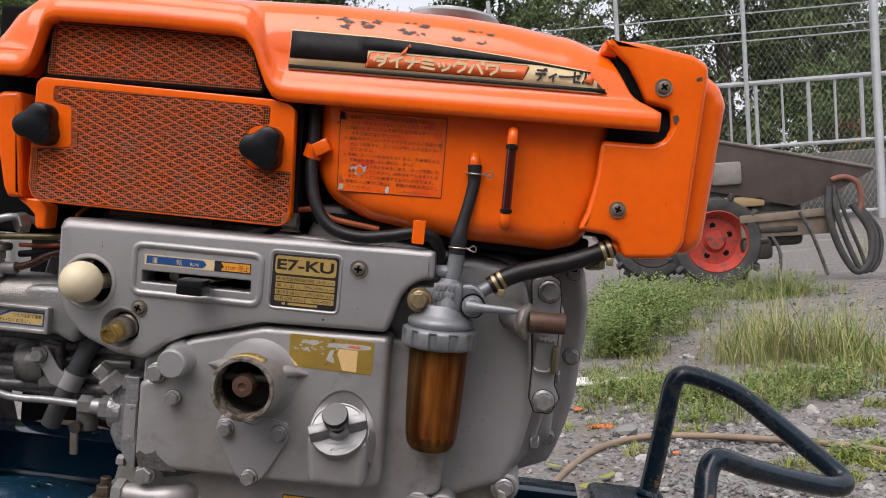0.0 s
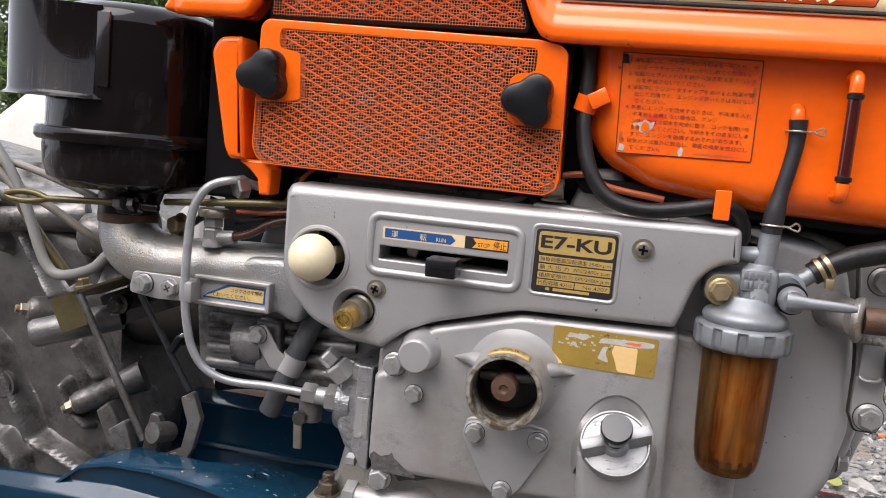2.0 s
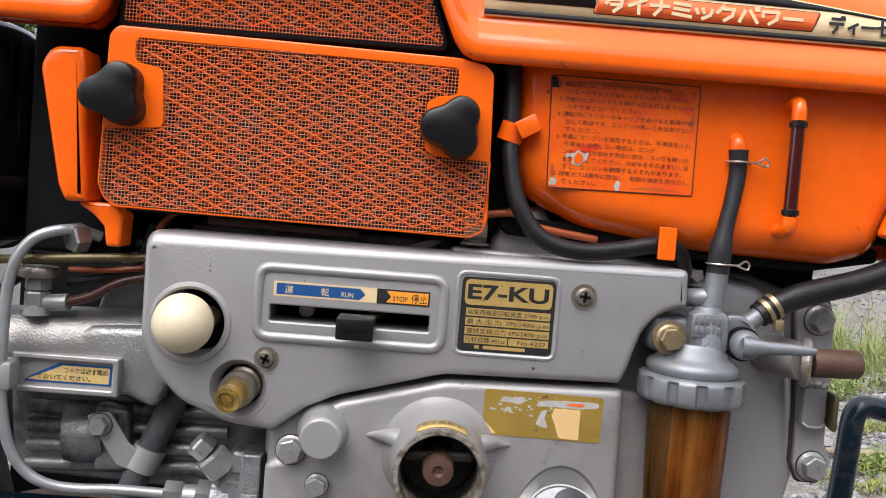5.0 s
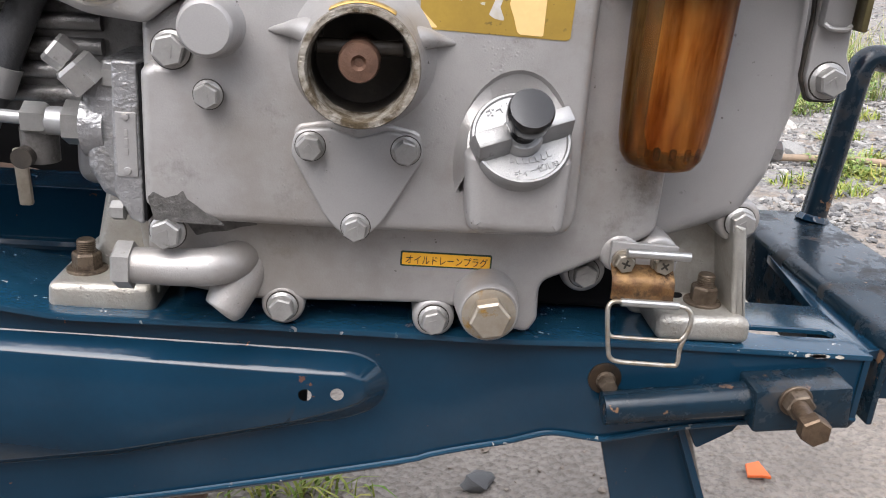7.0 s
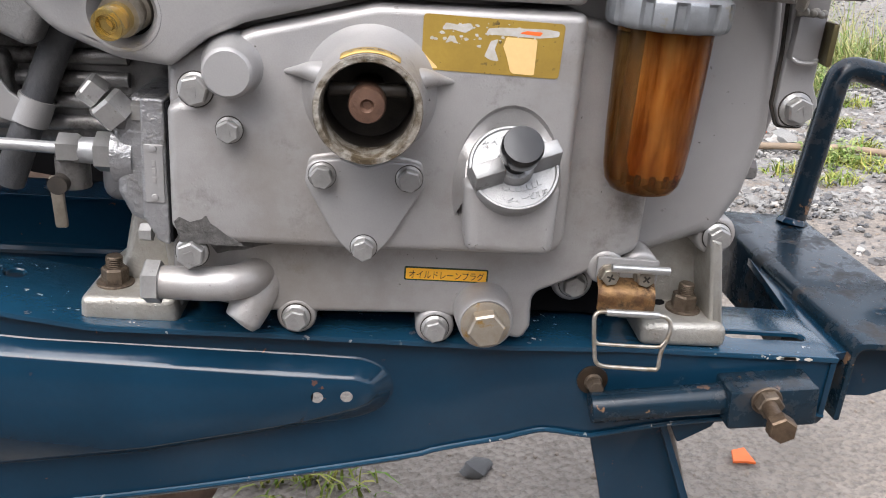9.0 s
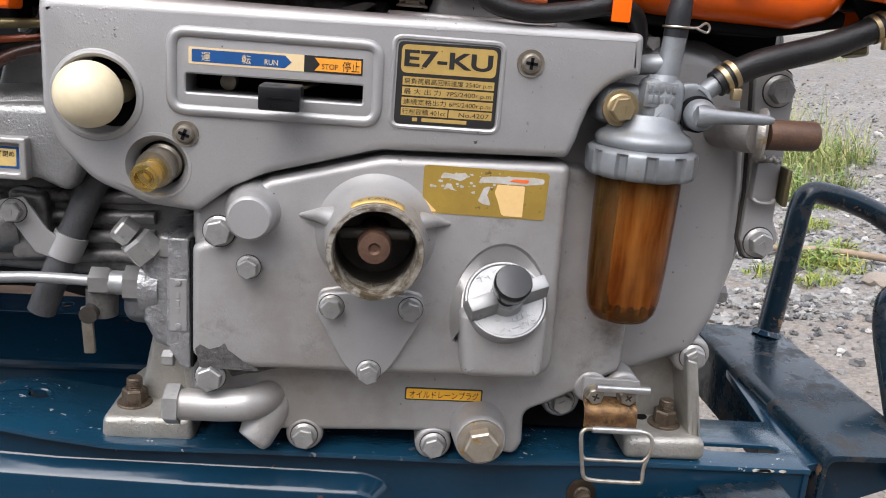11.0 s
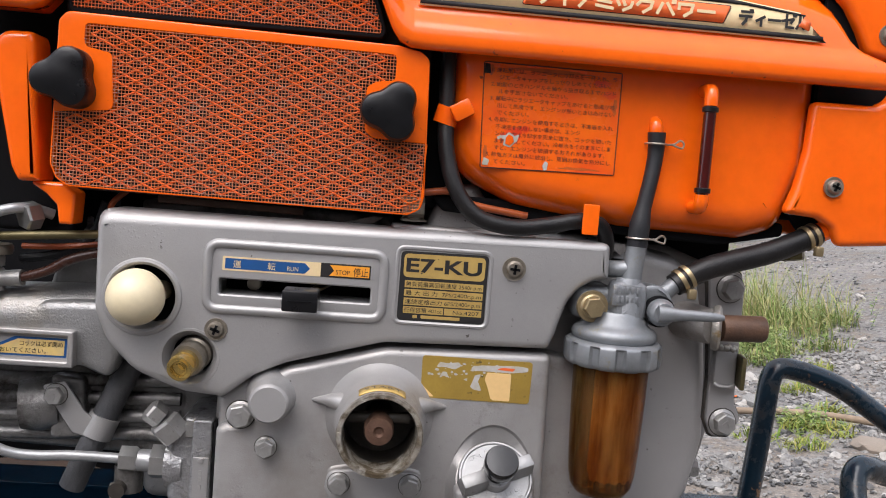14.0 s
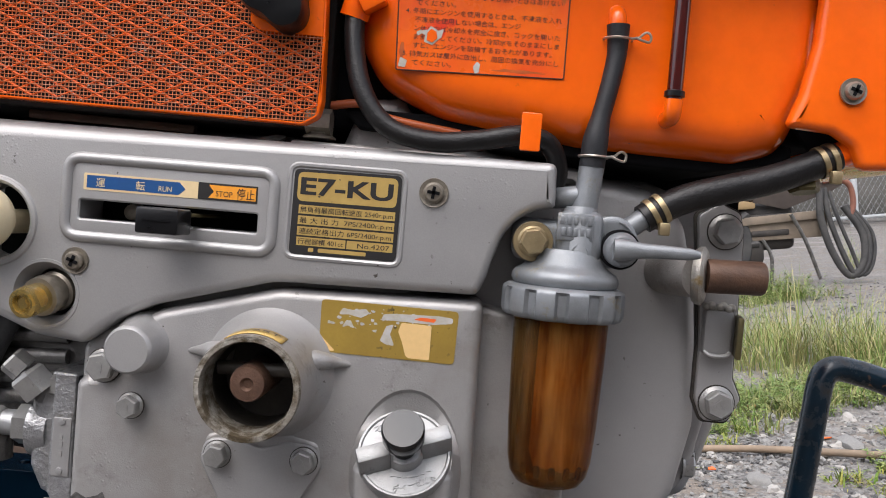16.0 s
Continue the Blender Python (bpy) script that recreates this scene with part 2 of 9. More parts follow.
LABEL_ORANGE = surf("faded_orange_label", (0.92, 0.150, 0.004), (0.80, 0.075, 0.006), 38, 0.2, 0.36, 0, 0.10, 160, coat=0.2, dirt=(0.52, 0.10, 0.02), dirt_at=(0.62, 0.78), dirt_scale=40, chips=(0.08, 0.03, 0.015), chips_at=(0.70, 0.72), chips_scale=160)
YELLOW_LABEL = plain("yellow_label", (0.78, 0.40, 0.03), 0.35)
FADED_LABEL = surf("faded_yellow_label", (0.66, 0.47, 0.15), (0.56, 0.42, 0.20), 90, 0.4, 0.55, 0, 0.05, 400, dirt=(0.25, 0.2, 0.13), dirt_at=(0.62, 0.72), dirt_scale=180)
GREEN_INK = plain("dark_green_ink", (0.012, 0.035, 0.02), 0.4)
RED_SIGHT = surf("dark_red_sight_tube", (0.06, 0.004, 0.003), (0.03, 0.003, 0.003), 60, 0.12, 0.22, 0, 0.02, 300, coat=0.6)
STEEL_PIPE = surf("silver_painted_pipe", (0.42, 0.43, 0.44), (0.28, 0.28, 0.28), 50, 0.3, 0.45, 0.5, 0.15, 700)
WIRE = surf("steel_wire", (0.52, 0.50, 0.46), (0.34, 0.27, 0.18), 150, 0.28, 0.45, 0.85, 0.1, 900)
MESH_WIRE = surf("dusty_insect_mesh", (0.54, 0.14, 0.040), (0.44, 0.19, 0.11), 60, 0.6, 0.8, 0.0, 0.1, 600, spec=0.08, dirt=(0.50, 0.34, 0.27), dirt_at=(0.62, 0.76), dirt_scale=60)
MESH_ORANGE = surf("orange_expanded_metal", (0.86, 0.120, 0.004), (0.62, 0.085, 0.012), 60, 0.40, 0.55, 0, 0.1, 500, dirt=(0.30, 0.12, 0.06), dirt_at=(0.60, 0.74), dirt_scale=45, spec=0.3)
CHAFF = surf("grey_chaff", (0.36, 0.26, 0.21), (0.20, 0.11, 0.075), 300, 0.7, 0.9, 0, 0.2, 900)
OLIVE = surf("olive_passivated_steel", (0.16, 0.13, 0.06), (0.10, 0.085, 0.04), 60, 0.35, 0.5, 0.6, 0.2, 700)
COPPER = surf("coated_wire_orange", (0.42, 0.09, 0.02), (0.3, 0.06, 0.015), 60, 0.35, 0.5, 0, 0.1, 500)
WHITE_PAINT = surf("white_panel", (0.78, 0.77, 0.72), (0.66, 0.64, 0.58), 8, 0.4, 0.55, 0, 0.05, 200, dirt=(0.35, 0.3, 0.22), dirt_at=(0.66, 0.85), dirt_scale=9)


def amber_glass():
    m, nt, b = nodes_of("amber_sediment_bowl")
    b.inputs["Base Color"].default_value = (0.62, 0.25, 0.035, 1)
    b.inputs["Transmission Weight"].default_value = 0.95
    b.inputs["IOR"].default_value, b.inputs["Roughness"].default_value = 1.18, 0.05
    vec = nt.nodes.new("ShaderNodeTexCoord").outputs["Object"]
    mp = nt.nodes.new("ShaderNodeMapping")
    mp.inputs["Scale"].default_value = (1, 1, 0.12)
    nt.links.new(vec, mp.inputs[0])
    streak = noise_node(nt, 120, 4, 0.6, mp.outputs[0])
    nt.links.new(blend(nt, ramp(nt, streak, 0.40, 0.60), (0.76, 0.50, 0.20), (0.36, 0.13, 0.025)), b.inputs["Base Color"])
    return m


AMBER = amber_glass()


def wet_black():
    """Black enamel with rain streaks running down it and standing drops."""
    m, nt, b = nodes_of("rain_streaked_black_enamel")
    vec = nt.nodes.new("ShaderNodeTexCoord").outputs["Object"]
    mp = nt.nodes.new("ShaderNodeMapping")
    mp.inputs["Scale"].default_value = (1, 1, 0.06)
    nt.links.new(vec, mp.inputs[0])
    streak = ramp(nt, noise_node(nt, 150, 4, 0.65, mp.outputs[0]), 0.45, 0.68)
    patch = ramp(nt, noise_node(nt, 16, 5, 0.6, vec), 0.42, 0.62)
    mul = nt.nodes.new("ShaderNodeMath")
    mul.operation = "MULTIPLY"
    nt.links.new(streak, mul.inputs[0])
    nt.links.new(patch, mul.inputs[1])
    nt.links.new(blend(nt, mul.outputs[0], (0.006, 0.004, 0.004), (0.022, 0.021, 0.023)), b.inputs["Base Color"])
    nt.links.new(blend(nt, mul.outputs[0], 0.08, 0.42), b.inputs["Roughness"])
    b.inputs["Coat Weight"].default_value = 0.05
    b.inputs["Coat Roughness"].default_value = 0.06
    b.inputs["Specular IOR Level"].default_value = 0.26
    vor = nt.nodes.new("ShaderNodeTexVoronoi")
    vor.inputs["Scale"].default_value = 620
    nt.links.new(vec, vor.inputs["Vector"])
    drops = ramp(nt, vor.outputs["Distance"], 0.08, 0.34, (1, 1, 1, 1), (0, 0, 0, 1))
    m2 = nt.nodes.new("ShaderNodeMath")
    m2.operation = "MULTIPLY"
    nt.links.new(drops, m2.inputs[0])
    nt.links.new(patch, m2.inputs[1])
    bn = nt.nodes.new("ShaderNodeBump")
    bn.inputs["Strength"].default_value, bn.inputs["Distance"].default_value = 0.12, 0.0008
    nt.links.new(m2.outputs[0], bn.inputs["Height"])
    nt.links.new(bn.outputs[0], b.inputs["Normal"])
    nt.links.new(bn.outputs[0], b.inputs["Coat Normal"])
    return m


WET_BLACK = wet_black()


def clear_amber():
    m, nt, b = nodes_of("clear_yellow_plastic")
    b.inputs["Base Color"].default_value = (0.80, 0.58, 0.17, 1)
    b.inputs["Transmission Weight"].default_value = 0.88
    b.inputs["Roughness"].default_value = 0.08
    return m


CLEAR_YELLOW = clear_amber()

# ---- mesh helpers ----
def part(name, bm, material, parent, label="", angle=40.0):
    """Links a bmesh as one mesh under a thing or a part."""
    bmesh.ops.recalc_face_normals(bm, faces=bm.faces)
    me = bpy.data.meshes.new(name)
    bm.to_mesh(me)
    bm.free()
    me.polygons.foreach_set("use_smooth", [True] * len(me.polygons))
    me.set_sharp_from_angle(angle=radians(angle))
    me.materials.append(material)
    ob = new(name, me)
    # a thing, its parts and their pieces: nothing hangs deeper
    while parent is not None and parent.parent is not None and parent.parent.parent is not None:
        parent = parent.parent
    ob.parent = parent
    return tagged(ob, label) if label else ob


def share(name, me, m, parent, label=""):
    ob = new(name, me)
    ob.parent = parent
    ob.matrix_local = m
    return tagged(ob, label) if label else ob


def thing(name, label, category, m=None, group="", kind=""):
    ob = new(name)
    ob.empty_display_size = 0.05
    ob.matrix_world = m if m is not None else Matrix()
    return tagged(ob, label, category, group, kind)


def rpoly(pts, r, n=5):
    """A closed outline with rounded corners; r: one radius, or one for each corner."""
    out, k = [], len(pts)
    rs = r if isinstance(r, (list, tuple)) else [r] * k
    for i in range(k):
        p, a, b = Vector(pts[i]), Vector(pts[i - 1]), Vector(pts[(i + 1) % k])
        u, v = (a - p), (b - p)
        lu, lv = u.length, v.length
        if rs[i] <= 0 or lu < 1e-6 or lv < 1e-6:
            out.append(tuple(p))
            continue
        u, v = u / lu, v / lv
        half = math.acos(max(-1, min(1, u.dot(v)))) / 2
        if half > 1.53:
            out.append(tuple(p))
            continue
        d = min(rs[i] / math.tan(half), lu * 0.49, lv * 0.49)
        q0, q1 = p + u * d, p + v * d
        for j in range(n + 1):
            t = j / n
            out.append(tuple(q0 * (1 - t) ** 2 + p * 2 * t * (1 - t) + q1 * t * t))
    return out


def ccw(pts):
    a = sum(pts[i - 1][0] * pts[i][1] - pts[i][0] * pts[i - 1][1] for i in range(len(pts)))
    return list(pts) if a > 0 else list(reversed(pts))


def inset(pts, d):
    """Moves an anticlockwise outline inwards by d."""
    k, out = len(pts), []
    for i in range(k):
        a, p, b = Vector(pts[i - 1]), Vector(pts[i]), Vector(pts[(i + 1) % k])
        e0, e1 = p - a, b - p
        n = Vector((0.0, 0.0))
        for e in (e0, e1):
            if e.length > 1e-9:
                n += Vector((-e.y, e.x)).normalized()
        if n.length < 1e-6:
            out.append(tuple(p))
            continue
        n.normalize()
        out.append(tuple(p + n * d))
    return out


def circle(cx, cz, r, n=32):
    return [(cx + r * math.cos(2 * math.pi * i / n), cz + r * math.sin(2 * math.pi * i / n)) for i in range(n)]


def rect(x0, z0, x1, z1, r=0.0, n=4):
    p = [(x0, z0), (x1, z0), (x1, z1), (x0, z1)]
    return rpoly(p, r, n) if r else p


def ring(bm, pts, y, put):
    return [bm.verts.new(put(x, z, y)) for x, z in pts]


def bridge(bm, a, b):
    k = len(a)
    for i in range(k):
        bm.faces.new((a[i], a[(i + 1) % k], b[(i + 1) % k], b[i]))


def fill(bm, loops):
    edges = []
    for vs in loops:
        for i in range(len(vs)):
            e = bm.edges.get((vs[i - 1], vs[i])) or bm.edges.new((vs[i - 1], vs[i]))
            edges.append(e)
    bmesh.ops.triangle_fill(bm, use_beauty=True, use_dissolve=False, edges=edges)


def slab(outline, y0, y1, r=0.003, holes=(), seg=4, put=None, hole_r=0.0008, bm=None):
    """A plate seen from the front: its face at y0 with edges rounded by r, its back at y1; holes go through it."""
    put = put or (lambda x, z, y: (x, y, z))
    bm = bm or bmesh.new()
    o = ccw(outline)
    s = 1 if y1 > y0 else -1
    back = ring(bm, o, y1, put)
    last = ring(bm, o, y0 + s * r, put)
    bridge(bm, back, last)
    if r > 0:
        for j in range(1, seg + 1):
            a = math.pi / 2 * j / seg
            nxt = ring(bm, inset(o, r * (1 - math.cos(a))), y0 + s * r * (1 - math.sin(a)), put)
            bridge(bm, last, nxt)
            last = nxt
    front, rear = [last], [back]
    for h in holes:
        h = ccw(h)
        f0 = ring(bm, inset(h, -hole_r), y0, put)
        f1 = ring(bm, h, y0 + s * hole_r, put)
        f2 = ring(bm, h, y1, put)
        bridge(bm, f0, f1)
        bridge(bm, f1, f2)
        front.append(f0)
        rear.append(f2)
    fill(bm, front)
    fill(bm, rear)
    return bm


def turn_to(axis):
    return Vector((0, 0, 1)).rotation_difference(Vector(axis)).to_matrix().to_4x4()


def lathe(profile, at=(0, 0, 0), axis=(0, -1, 0), seg=32, bm=None, wave=None):
    """Turns a profile of (radius, height) round an axis from the point at."""
    bm = bm or bmesh.new()
    m = Matrix.Translation(at) @ turn_to(axis)
    rows = []
    for r, h in profile:
        if r < 1e-6:
            rows.append([bm.verts.new(m @ Vector((0, 0, h)))])
        else:
            row = []
            for i in range(seg):
                a = 2 * math.pi * i / seg
                rr = r * (wave(a, h) if wave else 1)
                row.append(bm.verts.new(m @ Vector((rr * math.cos(a), rr * math.sin(a), h))))
            rows.append(row)
    for a, b in zip(rows, rows[1:]):
        for i in range(seg):
            j = (i + 1) % seg
            if len(a) == 1 and len(b) == 1:
                break
            if len(a) == 1:
                bm.faces.new((a[0], b[i], b[j]))
            elif len(b) == 1:
                bm.faces.new((a[i], a[j], b[0]))
            else:
                bm.faces.new((a[i], a[j], b[j], b[i]))
    return bm


def smooth_path(pts, sub=6):
    pts = [Vector(p) for p in pts]
    if len(pts) < 3 or sub < 2:
        return pts
    out = []
    for i in range(len(pts) - 1):
        p0, p1, p2, p3 = pts[max(i - 1, 0)], pts[i], pts[i + 1], pts[min(i + 2, len(pts) - 1)]
        for j in range(sub):
            t = j / sub
            out.append(0.5 * (2 * p1 + (p2 - p0) * t + (2 * p0 - 5 * p1 + 4 * p2 - p3) * t * t + (3 * p1 - p0 - 3 * p2 + p3) * t ** 3))
    return out + [pts[-1]]


def tube(pts, r, seg=12, sub=6, bm=None, closed=False, hollow=0.0):
    """A round bar along a smooth way; r: one radius, or a radius for each given point."""
    bm = bm or bmesh.new()
    way = smooth_path(pts, sub)
    k = len(way)
    if isinstance(r, (list, tuple)):
        rs = [r[min(int(i / (k - 1) * (len(r) - 1)), len(r) - 2)] * (1 - (i / (k - 1) * (len(r) - 1)) % 1 if i < k - 1 else 0)
              + r[min(int(i / (k - 1) * (len(r) - 1)), len(r) - 2) + 1] * ((i / (k - 1) * (len(r) - 1)) % 1 if i < k - 1 else 1) for i in range(k)]
    else:
        rs = [r] * k
    t0 = (way[1] - way[0]).normalized()
    n = t0.orthogonal().normalized()
    rows = []
    for i in range(k):
        if closed:
            t = (way[(i + 1) % k] - way[i - 1]).normalized()
        else:
            t = (way[min(i + 1, k - 1)] - way[max(i - 1, 0)]).normalized()
        n = (n - t * n.dot(t)).normalized()
        b = t.cross(n)
        rows.append([bm.verts.new(way[i] + (n * math.cos(2 * math.pi * j / seg) + b * math.sin(2 * math.pi * j / seg)) * rs[i]) for j in range(seg)])
    for a, b in zip(rows, rows[1:] + ([rows[0]] if closed else [])):
        bridge(bm, a, b)
    if not closed:
        bm.faces.new(rows[0])
        bm.faces.new(rows[-1])
    return bm


def rbox(at, size, r=0.002, seg=2, m=None, bm=None):
    """A box with rounded edges, by its middle and size."""
    own = bmesh.new()
    bmesh.ops.create_cube(own, size=1.0)
    for v in own.verts:
        v.co = Vector((v.co.x * size[0], v.co.y * size[1], v.co.z * size[2]))
    if r > 0:
        bmesh.ops.bevel(own, geom=list(own.edges), offset=min(r, min(size) * 0.45), segments=seg, affect="EDGES", profile=0.5)
    own.transform(Matrix.Translation(at) @ (m or Matrix()))
    return join(bm, own) if bm else own


def join(a, b):
    me = bpy.data.meshes.new("tmp")
    b.to_mesh(me)
    b.free()
    a.from_mesh(me)
    bpy.data.meshes.remove(me)
    return a


def beam(a, b, w, h, r=0.001):
    """A bar of w by h from a to b."""
    a, b = Vector(a), Vector(b)
    d = b - a
    return rbox((a + b) / 2, (w, h, d.length), r, m=d.to_track_quat("Z", "Y").to_matrix().to_4x4())


def hex_bolt(name, at, parent, axis=(0, -1, 0), af=0.012, h=0.0055, flange=0.0, mat=None, label="", turned=0.0, mark=True, washer=0.0, shank=0.0):
    """A hexagon head with chamfered corners, a washer face and a stamped mark."""
    bm = bmesh.new()
    if flange and mark:
        af, flange = af * 0.92, flange * 0.82
    R = af / math.sqrt(3)
    m = Matrix.Translation(at) @ turn_to(axis) @ pose(0, 0, 0, 0, 0, turned)
    z0 = 0.0
    if washer:
        lathe([(0, 0), (washer, 0), (washer, 0.0012), (washer * 0.95, 0.0016), (0, 0.0016)], (0, 0, 0), (0, 0, 1), 24, bm)
        z0 = 0.0016
    if flange:
        lathe([(0, z0), (flange, z0), (flange, z0 + 0.0008), (R * 0.98, z0 + 0.0019), (0, z0 + 0.0019)], (0, 0, 0), (0, 0, 1), 24, bm)
        z0 += 0.0012
    rows = []
    for rr, zz in ((R, z0), (R, z0 + h * 0.86), (R * 0.88, z0 + h)):
        rows.append([bm.verts.new((rr * math.cos(i * math.pi / 3), rr * math.sin(i * math.pi / 3), zz)) for i in range(6)])
    for a, b in zip(rows, rows[1:]):
        bridge(bm, a, b)
    bm.faces.new(rows[0])
    bm.faces.new(rows[-1])
    if mark:
        s = af * 0.2
        rbox((0, s * 0.8, z0 + h * 1.01), (s * 1.7, s * 0.35, h * 0.1), 0, bm=bm)
        rbox((s * 0.45, -s * 0.2, z0 + h * 1.01), (s * 0.35, s * 2.0, h * 0.1), 0, m=pose(0, 0, 0, 0, 0, -20), bm=bm)
    if shank:
        turns = max(2, int(shank / 0.0011))
        thread = [(0, 0), (af * 0.36, 0), (af * 0.36, z0 + h)]
        for k in range(turns):
            zz = z0 + h + (shank - 0.0008) * k / turns
            thread += [(af * 0.37, zz + 0.0003), (af * 0.32, zz + 0.0007)]
        lathe(thread + [(af * 0.36, z0 + h + shank - 0.0008), (af * 0.3, z0 + h + shank), (0, z0 + h + shank)], (0, 0, 0), (0, 0, 1), 16, bm)
    bm.transform(m)
    ob = part(name, bm, mat or BOLT_PAINTED, parent, label, 30)
    # dark ring added round the flange: grime and contact shade in one colour
    if flange and mark:
        part("grime_shade_ring", lathe([(flange * 0.8, 0.0), (flange * 1.07, 0.0), (flange * 1.05, 0.0005), (flange * 0.8, 0.0006)], at, axis, 28), INSIDE, ob)
    return ob


def cross_screw(name, at, parent, r=0.0065, axis=(0, -1, 0), mat=None, label="", turned=20.0, hexed=0.010):
    """A screw with a cross slot in a hexagon head over a washer."""
    ob = hex_bolt(name, at, parent, axis, hexed, 0.0042, 0, mat or BOLT, label, turned, False, r)
    bm = bmesh.new()
    m = Matrix.Translation(at) @ turn_to(axis) @ pose(0, 0, 0, 0, 0, turned)
    for a in (0, 90):
        rbox((0, 0, 0.0056), (hexed * 0.52, hexed * 0.11, 0.0008), 0, m=pose(0, 0, 0, 0, 0, a), bm=bm)
    bm.transform(m)
    part("cross_slot", bm, INSIDE, ob)
    return ob


def letters(name, body, at, size, parent, material, axis=(0, -1, 0), spin=0.0, width=None, align="LEFT", label="", depth=0.00012, bold=0.0):
    """Raised lettering; at: its lower left end or middle; width: squeezed or stretched to this."""
    cu = bpy.data.curves.new("lettering", "FONT")
    cu.body, cu.size, cu.align_x, cu.offset = body, 1.0, "LEFT", bold
    ob = new("lettering_tmp", cu)
    bpy.context.view_layer.update()
    me = bpy.data.meshes.new_from_object(ob.evaluated_get(bpy.context.evaluated_depsgraph_get()))
    bpy.data.objects.remove(ob)
    bm = bmesh.new()
    bm.from_mesh(me)
    bpy.data.meshes.remove(me)
    xs = [v.co.x for v in bm.verts] or [0, 1]
    x0, w = min(xs), max(max(xs) - min(xs), 1e-6)
    sx = width / w if width else size
    for v in bm.verts:
        v.co = Vector(((v.co.x - x0 - (w / 2 if align == "CENTER" else 0)) * sx, v.co.y * size, 0))
    bm.transform(Matrix.Translation(at) @ pose(0, 0, 0, 90, -spin, 0))
    return flat_part(name, bm, material, parent, label, depth)


def flat_part(name, bm, material, parent, label="", depth=0.00012):
    """Thin printed film: its faces get a little thickness towards the front."""
    geo = bmesh.ops.extrude_face_region(bm, geom=list(bm.faces))
    for v in geo["geom"]:
        if isinstance(v, bmesh.types.BMVert):
            v.co.y -= depth
    return part(name, bm, material, parent, label)


def pan_screw(name, at, parent, r=0.0062, mat=None, label="", turned=20.0):
    """A round cross-slot head sitting in a dished washer."""
    ob = part(name, lathe([(r * 1.15, 0.0), (r * 1.12, 0.0010), (r * 0.86, 0.0007), (r * 0.80, 0.0007), (r * 0.78, 0.0026), (r * 0.62, 0.0036), (0.0, 0.0038)], at, seg=36), mat or BOLT, parent, label)
    for k in (0, 90):
        b2 = rbox((0, 0, 0), (r * 0.95, 0.0012, 0.0015), 0.0)
        b2.transform(Matrix.Translation((at[0], at[1] - 0.0036, at[2])) @ pose(0, 0, 0, 0, turned + k, 0))
        part("cross_slot", b2, DARK, ob)
    return ob


def film(name, outline, y, material, parent, label="", depth=0.0003, holes=()):
    """A flat decal or sticker in front of y."""
    return part(name, slab(outline, y - depth, y, 0.0, holes, hole_r=0.0), material, parent, label)

# ---- the diesel engine ----
engine = thing("diesel_engine", "silver diesel engine with orange hood, bolted on a blue frame", "engine", G)

# main castings
part("engine_block", slab(rpoly([(-0.16, -0.10), (0.19, -0.10), (0.232, -0.05), (0.234, 0.06), (0.20, 0.10), (0.10, 0.112), (-0.155, 0.09)], 0.012), 0.105, 0.26, 0.01), SILVER_CAST, engine, "silver-painted cast engine block")
case = part("crankcase_right", slab(rpoly([(0.085, -0.10), (0.12, -0.099), (0.158, -0.088), (0.1924, -0.0745), (0.2037, -0.0526), (0.2108, -0.0163), (0.2075, 0.03), (0.2047, 0.0526), (0.197, 0.0854), (0.180, 0.1004), (0.16, 0.1045), (0.085, 0.104)], [0.002, 0.01, 0.01, 0.02, 0.02, 0.03, 0.01, 0.01, 0.02, 0.02, 0.02, 0.002]), 0.036, 0.11, 0.010), SILVER, engine, "flat silver-painted crankcase face with droplets and grime")
part("crankcase_flange", slab(rpoly([(0.10, -0.09), (0.19, -0.083), (0.215, -0.05), (0.2235, -0.012), (0.222, 0.075), (0.212, 0.095), (0.18, 0.106), (0.10, 0.106)], 0.012), 0.062, 0.12, 0.004), SILVER_CAST, engine)
rearc = part("rear_crankcase", slab(rpoly([(0.190, 0.106), (0.2354, 0.1070), (0.2500, 0.0949), (0.2550, 0.0654), (0.2560, 0.0350), (0.2530, 0.0090), (0.2520, -0.0160), (0.2470, -0.0400), (0.2400, -0.0640), (0.2330, -0.0800), (0.190, -0.098)], 0.010), 0.130, 0.25, 0.009, seg=5), SILVER_CAST, engine, "rounded rear half of the crankcase")
for x, z in ((0.2400, 0.0930), (0.2445, 0.0180), (0.2300, -0.0560)):
    hex_bolt("bolt", (x, 0.130, z), rearc, af=0.012, flange=0.009, turned=30)
lower = part("lower_crankcase", slab(rpoly([(-0.096, 0.015), (-0.097, -0.118), (-0.07, -0.1225), (-0.047, -0.1255), (0.0317, -0.1232), (0.0512, -0.1242), (0.072, -0.133), (0.0886, -0.1364), (0.0925, -0.128), (0.0915, -0.1085), (0.1048, -0.1025), (0.1233, -0.0928), (0.145, -0.08), (0.145, 0.03), (0.0, 0.05)], [0.002, 0.008, 0.004, 0.004, 0.004, 0.006, 0.008, 0.008, 0.006, 0.008, 0.006, 0.006, 0.01, 0.01, 0.01]), 0.019, 0.12, 0.004), SILVER_CAST, engine, "cast lower crankcase, silver paint with rough spots")

